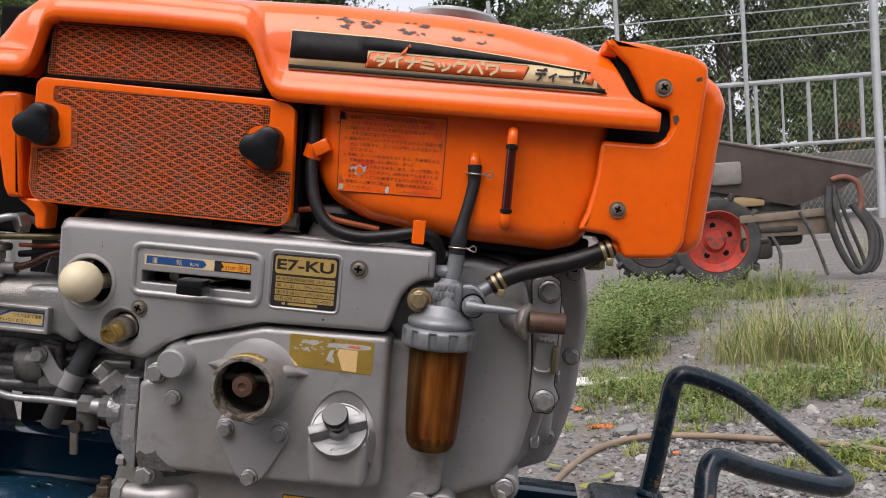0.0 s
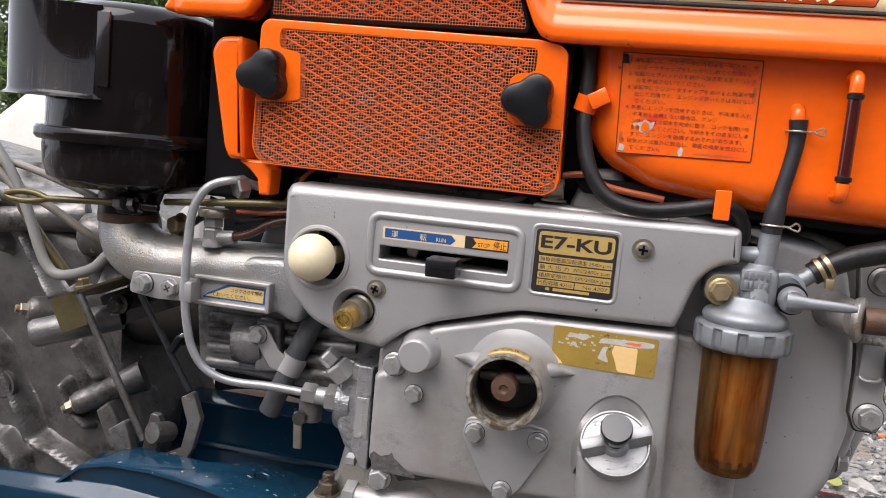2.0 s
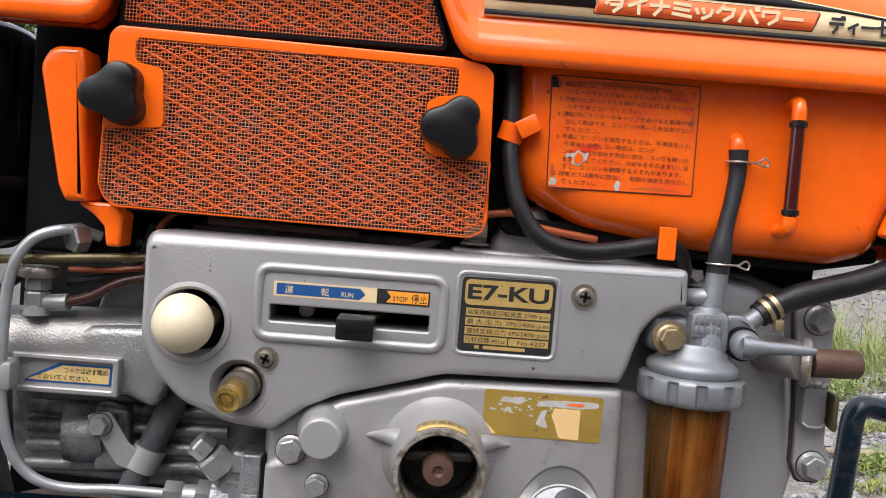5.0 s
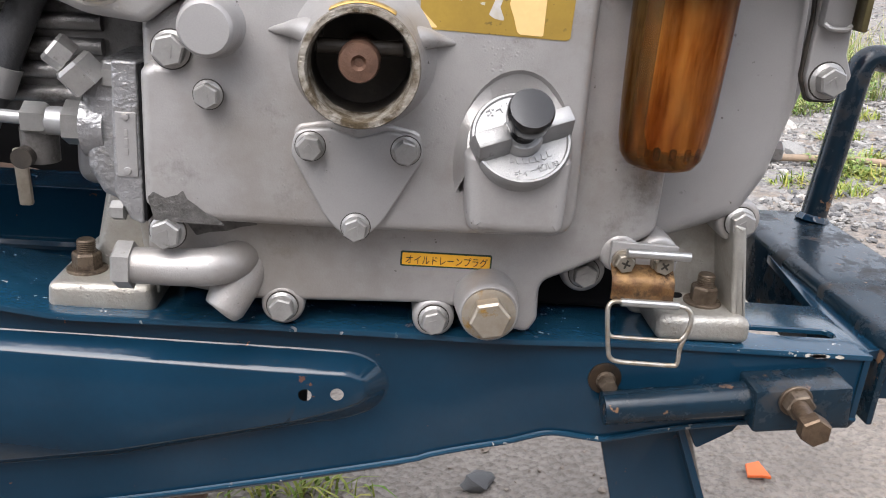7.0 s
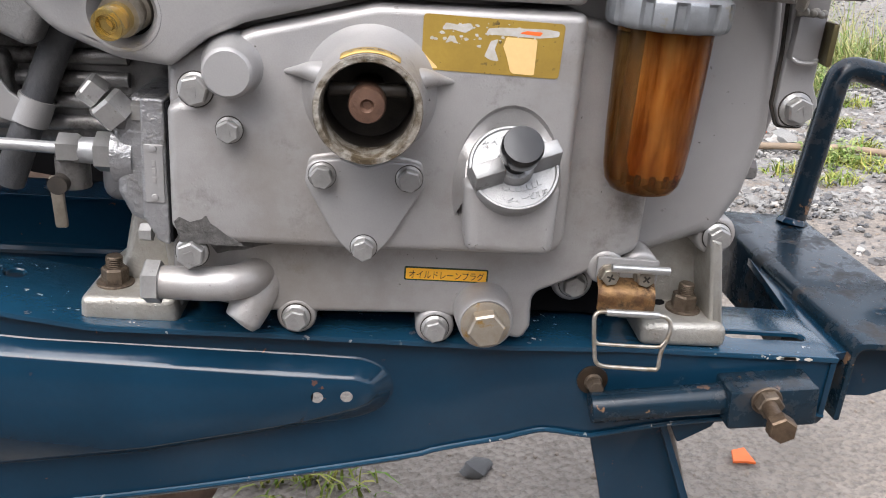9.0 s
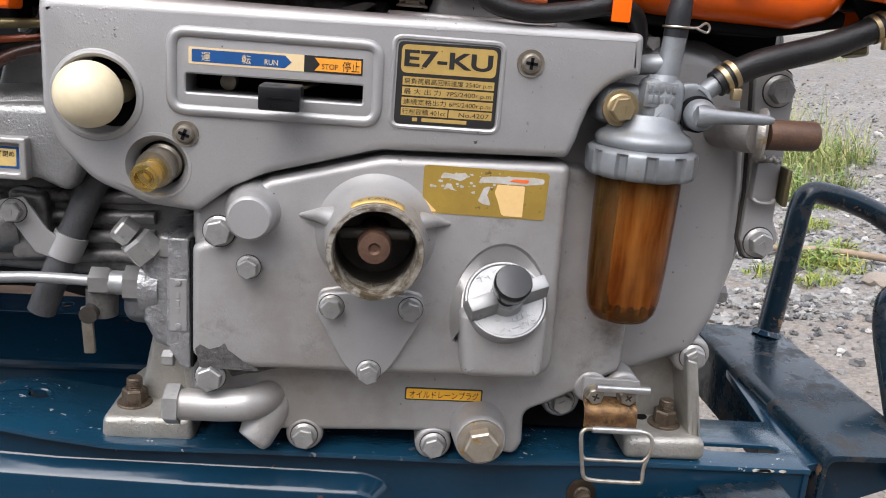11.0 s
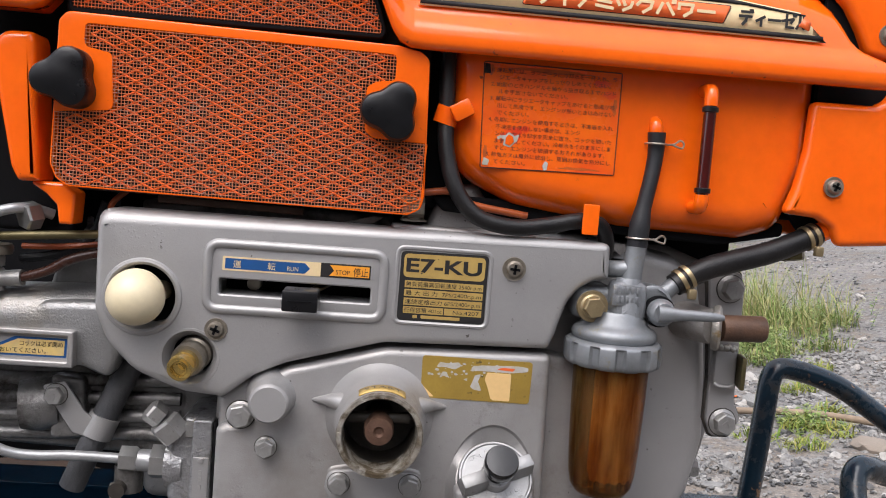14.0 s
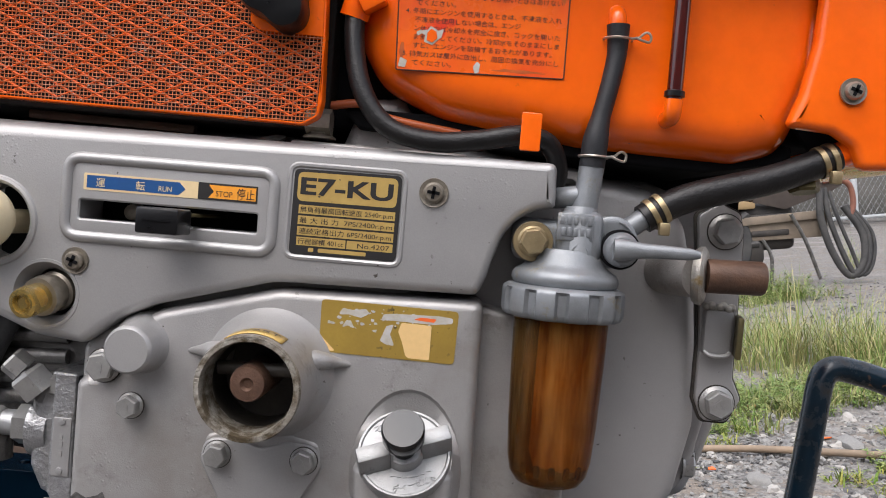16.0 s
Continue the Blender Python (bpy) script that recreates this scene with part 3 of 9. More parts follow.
cover_line = rpoly([(-0.0925, -0.0755), (-0.0925, -0.0145), (-0.087, -0.011), (-0.0775, -0.010), (-0.0700, -0.004), (-0.0665, 0.006), (-0.071, 0.0140), (-0.0539, 0.0232), (0.0019, 0.0380), (0.0985, 0.0402), (0.1005, -0.0785), (0.0, -0.0806), (-0.075, -0.0806)],
                   [0.006, 0.006, 0.003, 0.004, 0.004, 0.004, 0.004, 0.01, 0.02, 0.006, 0.012, 0.0, 0.006])
# the scooped pocket over the oil filler: an oval cut along the filler's axis
scoop, scoop_in = [], []
for i in range(25):
    a = radians(-25 + 230 * i / 24)
    px_, py_ = 0.0242 * math.cos(a), 0.0285 * math.sin(a)
    h = (-0.0120 + py_ * math.sin(radians(40))) / math.cos(radians(40))
    scoop.append((0.0683 + px_, -0.0325 + py_ * math.cos(radians(40)) + h * math.sin(radians(40))))
    scoop_in.append((px_, py_, h))
cover = part("gear_cover", slab(cover_line, 0.0, 0.03, 0.0052, [scoop + [(0.0470, -0.055), (0.0896, -0.055)]], seg=5, hole_r=0.0018), SILVER_CAST, engine, "raised silver gear case cover with chipped paint")
part("corner_lobe", slab(rpoly([(-0.0925, -0.02), (-0.0925, 0.002), (-0.083, 0.010), (-0.066, 0.02), (-0.05, 0.02), (-0.05, -0.02)], 0.006), 0.006, 0.04, 0.004), SILVER_CAST, engine)
# paint worn off along the cover's lower edge
film("bare_patch", rpoly([(-0.0905, -0.0700), (-0.0880, -0.0675), (-0.0830, -0.0700), (-0.0775, -0.0682), (-0.0752, -0.0660), (-0.0735, -0.0700), (-0.0705, -0.0720), (-0.0655, -0.0760), (-0.0590, -0.0795), (-0.0570, -0.0812), (-0.066, -0.0812), (-0.088, -0.0805)], 0.0007), 0.0, surf("bare_sooty_metal", (0.13, 0.125, 0.12), (0.06, 0.058, 0.055), 220, 0.45, 0.7, 0.4, 0.9, 600), cover, "dark patch of flaked paint", 0.0002)
film("grime_patch", rpoly([(-0.0800, -0.0850), (-0.0700, -0.0835), (-0.0560, -0.0845), (-0.0480, -0.0850), (-0.0450, -0.0865), (-0.0530, -0.0880), (-0.0600, -0.0905), (-0.0680, -0.0915), (-0.0740, -0.0935)], 0.001), 0.019, surf("old_oil_grime", (0.17, 0.16, 0.15), (0.09, 0.085, 0.08), 260, 0.5, 0.7, 0.3, 0.8, 600), lower, "grey grime under the cover's edge", 0.0002)

# crank hub with the starting shaft
hub = part("starting_hub", lathe([(0.0315, 0.0), (0.0295, 0.0025), (0.0268, 0.006), (0.0252, 0.012), (0.0240, 0.022), (0.0230, 0.0385), (0.0226, 0.0395), (0.0206, 0.0395), (0.0202, 0.038), (0.0198, 0.0), (0.0, -0.002)], (0.0005, 0.0005, -0.0022), seg=48), SILVER_CAST, engine, "cast starting-handle hub with a scuffed rim")
part("hub_rim", lathe([(0.0231, 0.0365), (0.0233, 0.0390), (0.0228, 0.0402), (0.0206, 0.0402), (0.0200, 0.0385), (0.0196, 0.024), (0.0200, 0.024), (0.0204, 0.037), (0.0227, 0.0370)], (0.0005, 0.0005, -0.0022), seg=48), HUB_RIM, hub, "worn bare-metal rim with old grease")
part("hub_bore", lathe([(0.0200, 0.030), (0.0196, 0.003), (0.0, 0.002), (0.0, 0.0015), (0.0199, 0.0015)], (0.0005, 0.0005, -0.0022), seg=40), INSIDE, hub)
part("starting_shaft", lathe([(0.0, -0.002), (0.0081, -0.002), (0.0081, 0.0345), (0.0074, 0.0368), (0.0030, 0.0372), (0.0018, 0.0355), (0.0, 0.0355)], (0.0, 0.0, -0.0005), seg=32), SHAFT, hub, "rusty brown shaft end with a centre mark")
part("cross_pin", tube([(-0.0165, -0.024, 0.0035), (0.0165, -0.024, 0.0045)], 0.0031, 14, 1), INSIDE, hub)
for sgn in (-1, 1):
    wing = tube([(sgn * 0.0180, -0.0085, 0.0060), (sgn * 0.0255, -0.0060, 0.0070), (sgn * 0.0320, -0.0025, 0.0062), (sgn * 0.0385, 0.0005, 0.0052)], [0.0072, 0.0046, 0.0026, 0.0008], 14, 5)
    part("hub_wing", wing, SILVER_CAST, hub)
arc = [(0.0005 + 0.0262 * math.sin(a), -0.0022 + 0.0262 * math.cos(a)) for a in [-0.55 + 0.11 * i for i in range(11)]]
arc += [(0.0005 + 0.0212 * math.sin(a), -0.0022 + 0.0212 * math.cos(a)) for a in [0.55 - 0.11 * i for i in range(11)]]
bm = bmesh.new()
rows = []
for i in range(15):
    a = -0.56 + 0.08 * i
    for rr, yy in ((0.0238, -0.0345), (0.0243, -0.0235)):
        rows.append(bm.verts.new((0.0005 + rr * math.sin(a), yy, -0.0022 + rr * math.cos(a))))
for i in range(14):
    bm.faces.new((rows[2 * i], rows[2 * i + 2], rows[2 * i + 3], rows[2 * i + 1]))
start_plate = part("start_label", bm, GOLD, hub, "curved gold foil label")
sol = start_plate.modifiers.new("thickness", "SOLIDIFY")
sol.thickness = 0.0004
for i, ch in enumerate("START"):
    a = -0.36 + 0.18 * i
    cu = bpy.data.curves.new("lettering", "FONT")
    cu.body, cu.size, cu.align_x, cu.align_y = ch, 0.0062, "CENTER", "CENTER"
    tmp = new("lettering_tmp", cu)
    bpy.context.view_layer.update()
    me = bpy.data.meshes.new_from_object(tmp.evaluated_get(bpy.context.evaluated_depsgraph_get()))
    bpy.data.objects.remove(tmp)
    bm = bmesh.new()
    bm.from_mesh(me)
    bpy.data.meshes.remove(me)
    up, side = Vector((math.sin(a), 0, math.cos(a))), Vector((math.cos(a), 0, -math.sin(a)))
    for v in bm.verts:
        x, y = v.co.x, v.co.y * 1.3
        v.co = Vector((0.0005, -0.029, -0.0022)) + up * (0.0244 - 0.0003 * y / 0.005) + side * x + Vector((0, y, 0))
    part("letter", bm, BLACK_INK, start_plate)

# triangular cover plate below the hub
shield = part("triangular_plate", slab(rpoly([(-0.0270, -0.0350), (-0.012, -0.0335), (0.0, -0.0375), (0.012, -0.0335), (0.0262, -0.0345), (0.0290, -0.0440), (0.0125, -0.0745), (0.0008, -0.0865), (-0.0125, -0.0745), (-0.0285, -0.0455)], [0.007, 0.004, 0.004, 0.004, 0.007, 0.008, 0.03, 0.006, 0.03, 0.008]), -0.0035, 0.002, 0.0012), SILVER, engine, "silver triangular cover plate held by three bolts")
for x, z in ((-0.0202, -0.0418), (0.0208, -0.0412), (0.0007, -0.0772)):
    hex_bolt("bolt", (x, -0.0032, z), shield, af=0.0105, flange=0.0078, turned=random.uniform(0, 60))
part("hub_lobe", slab(rpoly([(-0.029, -0.046), (-0.027, -0.033), (0.0, -0.028), (0.027, -0.033), (0.029, -0.046)], 0.005), -0.001, 0.01, 0.002), SILVER_CAST, engine)

# bolts round the gear cover
for x, y, z, s in ((-0.0786, 0.003, -0.0056, 1.1), (-0.0630, -0.0005, -0.0226, 0.85), (-0.083, 0.006, -0.0865, 1.1)):
    hex_bolt("bolt", (x, y - 0.003, z), engine, af=0.0118 * s, flange=0.0088 * s, turned=random.uniform(0, 60))
part("stepped_plug", lathe([(0.0, -0.002), (0.0155, -0.002), (0.0142, 0.003), (0.0124, 0.0058), (0.0116, 0.0085), (0.0114, 0.0185), (0.0110, 0.0200), (0.0098, 0.0212), (0.0, 0.0213)], (-0.0615, 0.004, 0.0055), seg=36), SILVER, engine, "plain round silver cap")

# stub pipe with a plug, left of the sump
part("sump_stub", tube([(-0.1000, 0.006, -0.1050), (-0.078, 0.0065, -0.1050), (-0.064, 0.0085, -0.1045), (-0.056, 0.016, -0.1042), (-0.052, 0.028, -0.1040)], [0.0084, 0.0088, 0.0090, 0.0092, 0.0092], 24, 6), SILVER_CAST, engine)
part("sump_boss", tube([(-0.0500, 0.030, -0.1060), (-0.0545, 0.0205, -0.1150), (-0.0580, 0.0160, -0.1225), (-0.0605, 0.0135, -0.1280), (-0.0612, 0.0130, -0.1292)], [0.0120, 0.0112, 0.0105, 0.0096, 0.0068], 24, 6), SILVER_CAST, engine)
hex_bolt("stub_plug", (-0.0995, 0.006, -0.1050), engine, (-1, 0, 0), 0.0195, 0.0082, 0, BOLT_PAINTED, "silver hexagon plug", 8, False)
for x, z in ((-0.0334, -0.1270), (0.0404, -0.1300)):
    hex_bolt("bolt", (x, 0.018, z), engine, af=0.0118, flange=0.009, turned=random.uniform(0, 60))
    part("bolt_lobe", slab(circle(x, z, 0.0105, 24), 0.0185, 0.06, 0.003), SILVER_CAST, engine)
for x, z in ((0.1178, -0.1098), (0.1945, -0.0775)):
    hex_bolt("bolt", (x, 0.0405, z), engine, af=0.0122, flange=0.0095, turned=random.uniform(0, 60))
    part("bolt_lobe", slab(circle(x, z, 0.0118, 24), 0.041, 0.09, 0.004), SILVER_CAST, engine)
drain = part("drain_boss", lathe([(0.0176, -0.03), (0.0156, 0.000), (0.0146, 0.012), (0.0142, 0.0150), (0.0134, 0.0160), (0.0124, 0.0156), (0.0, 0.0156)], (0.0652, 0.016, -0.1178), seg=40), SILVER_CAST, engine, "round drain boss")
hex_bolt("drain_plug", (0.0648, 0.0, -0.1178), drain, af=0.0172, h=0.0075, flange=0.0128, mat=PLUG, label="grey hexagon drain plug with yellow oil stains", turned=12, mark=False)
film("drain_label", rect(0.0222, -0.1030, 0.0664, -0.0953, 0.001), 0.019, GREEN_INK, engine, "small yellow sticker with dark green border", 0.0003)
dl = film("label_field", rect(0.0230, -0.1022, 0.0656, -0.0961, 0.0006), 0.0187, YELLOW_LABEL, engine, "", 0.0002)
letters("lettering", "オイルドレーンプラグ", (0.0445, 0.0184, -0.1013), 0.0050, dl, BLACK_INK, width=0.0395, align="CENTER")

# oil filler: a boss in a pocket of the cover, with a tilted cap
TE = radians(40)
tilt = Vector((0.0, -math.cos(TE), math.sin(TE)))
CC = Vector((0.0683, -0.0120, -0.0325))
sc = bmesh.new()
m40 = Matrix.Translation(CC) @ turn_to(tilt)
o_, i_ = [], []
for px_, py_, h in scoop_in:
    o_.append(sc.verts.new(m40 @ Vector((px_ * 1.10, py_ * 1.08, h - 0.0004))))
    i_.append(sc.verts.new(m40 @ Vector((px_ * 0.90, py_ * 0.78, -0.0035))))
for k in range(24):
    sc.faces.new((o_[k], o_[k + 1], i_[k + 1], i_[k]))
sc.faces.new(i_)
part("filler_scoop", sc, SILVER_CAST, cover, "hollowed pocket round the filler")
part("filler_boss", slab(rpoly([(0.0488, -0.0715), (0.0455, -0.038), (0.0500, -0.033), (0.0870, -0.033), (0.0910, -0.038), (0.0905, -0.0715)], [0.006, 0.004, 0.004, 0.004, 0.004, 0.006]), -0.0210, 0.01, 0.006), SILVER_CAST, engine, "cast oil filler boss")
cap = part("oil_filler_cap", lathe([(0.0, -0.006), (0.0200, -0.006), (0.0212, 0.0), (0.0215, 0.0044), (0.0208, 0.0058), (0.0199, 0.0058), (0.0193, 0.0049), (0.0, 0.0050)], tuple(CC), tilt, 48), CAP_METAL, engine, "bright cast aluminium oil filler cap with two grip wings")
cm = Matrix.Translation(CC) @ turn_to(tilt)
for sgn in (-1, 1):
    w = rbox((0, 0, 0), (0.0146, 0.0118, 0.0132), 0.0012)
    for v in w.verts:
        if v.co.z > 0:
            v.co.y *= 0.62
    w.transform(cm @ pose(0, 0, 0, 0, 0, 22) @ Matrix.Translation((sgn * 0.0142, 0, 0.0085)))
    part("grip_wing", w, CAP_METAL, cap)
w = bmesh.new()
lathe([(0.0, 0.004), (0.0092, 0.004), (0.0088, 0.0085), (0.0078, 0.0098), (0.0064, 0.0100), (0.0, 0.0092)], (0, 0, 0), (0, 0, 1), 24, w)
w.transform(cm)
part("cap_collar", w, CAP_METAL, cap)
w = bmesh.new()
lathe([(0.0, 0.007), (0.0052, 0.0075), (0.0056, 0.010), (0.0046, 0.0125), (0.0054, 0.0145), (0.0044, 0.0175), (0.0046, 0.0190), (0.0088, 0.0205), (0.0094, 0.0218), (0.0095, 0.0285), (0.0088, 0.0300), (0.0, 0.0303)], (0, 0, 0), (0, 0, 1), 28, w)
w.transform(cm)
part("vent_knob", w, surf("shiny_black_rubber", (0.007, 0.007, 0.008), (0.012, 0.012, 0.013), 60, 0.12, 0.26, 0, 0.03, 300, spec=0.5), cap, "black rubber breather knob")


def on_cap(body, size, width, dx, dy, spin):
    cu = bpy.data.curves.new("lettering", "FONT")
    cu.body, cu.size, cu.align_x, cu.align_y, cu.extrude = body, size, "CENTER", "CENTER", 0.0003
    tmp = new("lettering_tmp", cu)
    bpy.context.view_layer.update()
    me = bpy.data.meshes.new_from_object(tmp.evaluated_get(bpy.context.evaluated_depsgraph_get()))
    bpy.data.objects.remove(tmp)
    b2 = bmesh.new()
    b2.from_mesh(me)
    bpy.data.meshes.remove(me)
    b2.transform(cm @ pose(0, 0, 0, 0, 0, spin) @ Matrix.Translation((dx, dy, 0.0052)))
    return part("raised_lettering", b2, CAP_METAL, cap)


on_cap("ディーゼル用", 0.0034, None, 0.0012, -0.0158, 20)
for k in range(7):
    bar = rbox((0, 0, 0), (0.0019, 0.0026, 0.0005), 0)
    bar.transform(cm @ pose(0, 0, 0, 0, 0, 14) @ Matrix.Translation((-0.0065 + 0.0027 * k, -0.0108 + 0.00035 * (k - 3) ** 2 * 0.5, 0.0052)))
    part("raised_bar", bar, CAP_METAL, cap)
on_cap("オイル", 0.0046, None, -0.003, 0.0150, 24)

# ---- control panel ----
PY = -0.003
panel_line = rpoly([(-0.1625, 0.1070), (-0.1622, 0.050), (-0.1545, 0.0320), (-0.1390, 0.0165), (-0.1120, 0.0062), (-0.0890, 0.0040), (-0.0725, 0.0175), (-0.0560, 0.0255), (0.0, 0.0412), (0.0950, 0.0432), (0.0985, 0.0520), (0.1005, 0.0600), (0.1045, 0.0720), (0.1105, 0.0800), (0.1190, 0.0850), (0.1275, 0.0866), (0.1268, 0.1070)],
                   [0.009, 0.02, 0.03, 0.03, 0.03, 0.006, 0.012, 0.01, 0.03, 0.0045, 0.01, 0.02, 0.02, 0.02, 0.02, 0.003, 0.004])
panel_bm = slab(panel_line, PY, 0.022, 0.0045, [circle(-0.1360, 0.0588, 0.0180, 40), rect(-0.0945, 0.0632, -0.0098, 0.0722, 0.0012), circle(-0.1083, 0.0262, 0.0152, 36)], 5, hole_r=0.0012)
for v in panel_bm.verts:
    # the upper edge bends back in a wide soft curve
    if v.co.z > 0.0985 and v.co.y < PY + 0.0045:
        v.co.z -= 0.0040 * (1 - (v.co.y - PY) / 0.0045) * min(1.0, max(0.0, (0.05 - v.co.x) / 0.05))
panel = part("control_panel", panel_bm, SILVER, engine, "pressed silver-painted sheet-metal control panel")
# black sheet standing in for the shade behind the openings
part("panel_behind", slab(rpoly([(-0.150, 0.015), (-0.09, 0.010), (0.0, 0.045), (0.09, 0.048), (0.09, 0.098), (-0.15, 0.098)], 0.004), 0.030, 0.05, 0.001), DARK, engine, "black sheet for the shade behind the panel openings")
# pressed rims
rim = [(-0.1010, 0.0548), (-0.0028, 0.0548), (-0.0028, 0.0918), (-0.1010, 0.0918)]
way = [(x, PY + 0.0004, z) for x, z in rpoly(rim, 0.007, 5)]
part("pressed_rim", tube(way, 0.0028, 12, 1, closed=True), SILVER, panel)
part("pressed_floor", slab(rect(-0.0990, 0.0568, -0.0048, 0.0898, 0.005), PY - 0.0004, PY + 0.002, 0.0003, [rect(-0.0945, 0.0632, -0.0098, 0.0722, 0.0012)]), SILVER, panel)
part("pressed_rim", lathe([(0.0182, -0.001), (0.0186, 0.0006), (0.0198, 0.0014), (0.0214, 0.0010), (0.0226, -0.001)], (-0.1360, PY, 0.0588), seg=48), SILVER, panel)
part("pressed_rim", lathe([(0.0172, -0.0012), (0.0166, 0.0003), (0.0152, 0.0003), (0.0142, -0.0016), (0.0128, -0.0042), (0.0118, -0.0068), (0.0112, -0.0095), (0.0116, -0.0100), (0.0160, -0.0030)], (-0.1083, PY, 0.0262), seg=44), SILVER, panel)
way = [(x, PY + 0.0006, z) for x, z in rect(0.0042, 0.0538, 0.0578, 0.0968, 0.0045)]
part("pressed_rim", tube(way, 0.0015, 8, 1, closed=True), SILVER, panel)
pan_screw("panel_screw", (-0.0946, PY, 0.0432), panel, 0.0056, BOLT, "dull cross-slot screw in a washer")
pan_screw("panel_screw", (0.0712, PY, 0.0888), panel, 0.0060, BOLT, "dull cross-slot screw in a washer", 5)

# decompression ball and the clear gauge knob
ball = bmesh.new()
bmesh.ops.create_uvsphere(ball, u_segments=40, v_segments=24, radius=0.0156)
ball.transform(Matrix.Translation((-0.1368, -0.0130, 0.0600)))
lathe([(0.0, -0.03), (0.006, -0.03), (0.006, 0.0), (0.0, 0.0)], (-0.1330, 0.0, 0.0585), seg=16, bm=ball)
part("lever_ball", ball, IVORY, panel, "yellowed ivory plastic ball knob")
gauge = part("gauge_stem", lathe([(0.0, -0.03), (0.0086, -0.03), (0.0086, -0.004), (0.0098, -0.003), (0.0098, 0.0035), (0.0084, 0.0045), (0.0084, 0.0095), (0.0096, 0.0105), (0.0092, 0.0150), (0.0, 0.0155)], (-0.1068, 0.008, 0.0275), (-0.14, -0.97, -0.18), 32), BOLT, panel, "stepped plated stem")
part("gauge_cap", lathe([(0.0, 0.0150), (0.0070, 0.0150), (0.0074, 0.0240), (0.0068, 0.0270), (0.0046, 0.0276), (0.0042, 0.0250), (0.0030, 0.0250), (0.0026, 0.0266), (0.0, 0.0268)], (-0.1068, 0.008, 0.0275), (-0.14, -0.97, -0.18), 32), CLEAR_YELLOW, gauge, "clear yellow plastic cap")
part("gauge_float", lathe([(0.0, 0.0156), (0.0024, 0.0156), (0.0024, 0.0185), (0.0, 0.0185)], (-0.1068, 0.008, 0.0275), (-0.14, -0.97, -0.18), 20), GOLD, gauge)

# speed lever with its decal
SY = PY - 0.0004
dec = film("lever_decal", rect(-0.0930, 0.0769, -0.0104, 0.0848, 0.0008), SY, CREAM, panel, "printed run and stop decal", 0.0002)
film("decal_field", [(-0.0915, 0.0779), (-0.0475, 0.0779), (-0.0445, 0.0808), (-0.0475, 0.0838), (-0.0915, 0.0838)], SY - 0.0002, BLUE_INK, dec, "", 0.0001)
film("decal_field", [(-0.0385, 0.0769), (-0.0104, 0.0769), (-0.0104, 0.0848), (-0.0385, 0.0848)], SY - 0.0002, BLACK_INK, dec, "", 0.0001)
film("decal_field", [(-0.0335, 0.0778), (-0.0112, 0.0778), (-0.0112, 0.0839), (-0.0335, 0.0839), (-0.0310, 0.0808)], SY - 0.0003, ORANGE_INK, dec, "", 0.0001)
letters("lettering", "運", (-0.0870, SY - 0.0003, 0.0789), 0.0046, dec, CREAM)
letters("lettering", "転", (-0.0680, SY - 0.0003, 0.0789), 0.0046, dec, CREAM)
letters("lettering", "RUN", (-0.0572, SY - 0.0003, 0.0789), 0.0036, dec, CREAM, width=0.0062)
letters("lettering", "STOP", (-0.0300, SY - 0.0004, 0.0788), 0.0036, dec, BLACK_INK, width=0.0078)
letters("lettering", "停止", (-0.0202, SY - 0.0004, 0.0786), 0.0054, dec, BLACK_INK, width=0.0084)
lever = part("speed_lever", rbox((-0.0470, -0.0215, 0.0658), (0.0192, 0.018, 0.0115), 0.0012), BLACK_PLASTIC, panel, "black plastic speed lever grip")
part("grip_line", rbox((-0.0470, -0.0307, 0.0660), (0.0125, 0.0006, 0.0006), 0), DARK, lever)
part("lever_arm", beam((-0.0430, -0.013, 0.0690), (-0.036, 0.028, 0.0690), 0.007, 0.0016), OLIVE, lever, "bent steel lever arm")
part("slot_stud", lathe([(0, 0), (0.0042, 0), (0.0040, 0.008), (0, 0.009)], (-0.078, 0.026, 0.0675), seg=20), BOLT, panel)

# name plate
plate = film("name_plate", rpoly([(0.0060, 0.0552), (0.0560, 0.0556), (0.0562, 0.0952), (0.0062, 0.0948)], 0.0028), PY, BLACK_INK, panel, "black and gold engine data plate", 0.0005)
NY = PY - 0.0005
film("plate_field", rpoly([(0.0080, 0.0800), (0.0544, 0.0802), (0.0546, 0.0938), (0.0080, 0.0935)], 0.0030), NY, GOLD, plate, "", 0.0001)
letters("lettering", "E7-KU", (0.0094, NY - 0.0001, 0.0834), 0.0108, plate, BLACK_INK, width=0.0432, bold=0.028)
for k, (txt, z) in enumerate((("無負荷最高回転速度 2540r.p.m", 0.0742), ("最 大 出 力  7PS/2400r.p.m", 0.0692), ("連続定格出力 6PS/2400r.p.m", 0.0642))):
    film("plate_field", rect(0.0092, z, 0.0542, z + 0.0041), NY, GOLD, plate, "", 0.0001)
    letters("lettering", txt, (0.0100, NY - 0.0001, z + 0.0009), 0.0031, plate, BLACK_INK, width=0.0432)
film("plate_field", rect(0.0092, 0.0595, 0.0322, 0.0634), NY, GOLD, plate, "", 0.0001)
film("plate_field", rect(0.0328, 0.0595, 0.0542, 0.0634), NY, GOLD, plate, "", 0.0001)
letters("lettering", "行程容積 401cc", (0.0098, NY - 0.0001, 0.0603), 0.0031, plate, BLACK_INK, width=0.0215)
letters("lettering", "No.4207", (0.0378, NY - 0.0001, 0.0603), 0.0031, plate, BLACK_INK, width=0.0150)
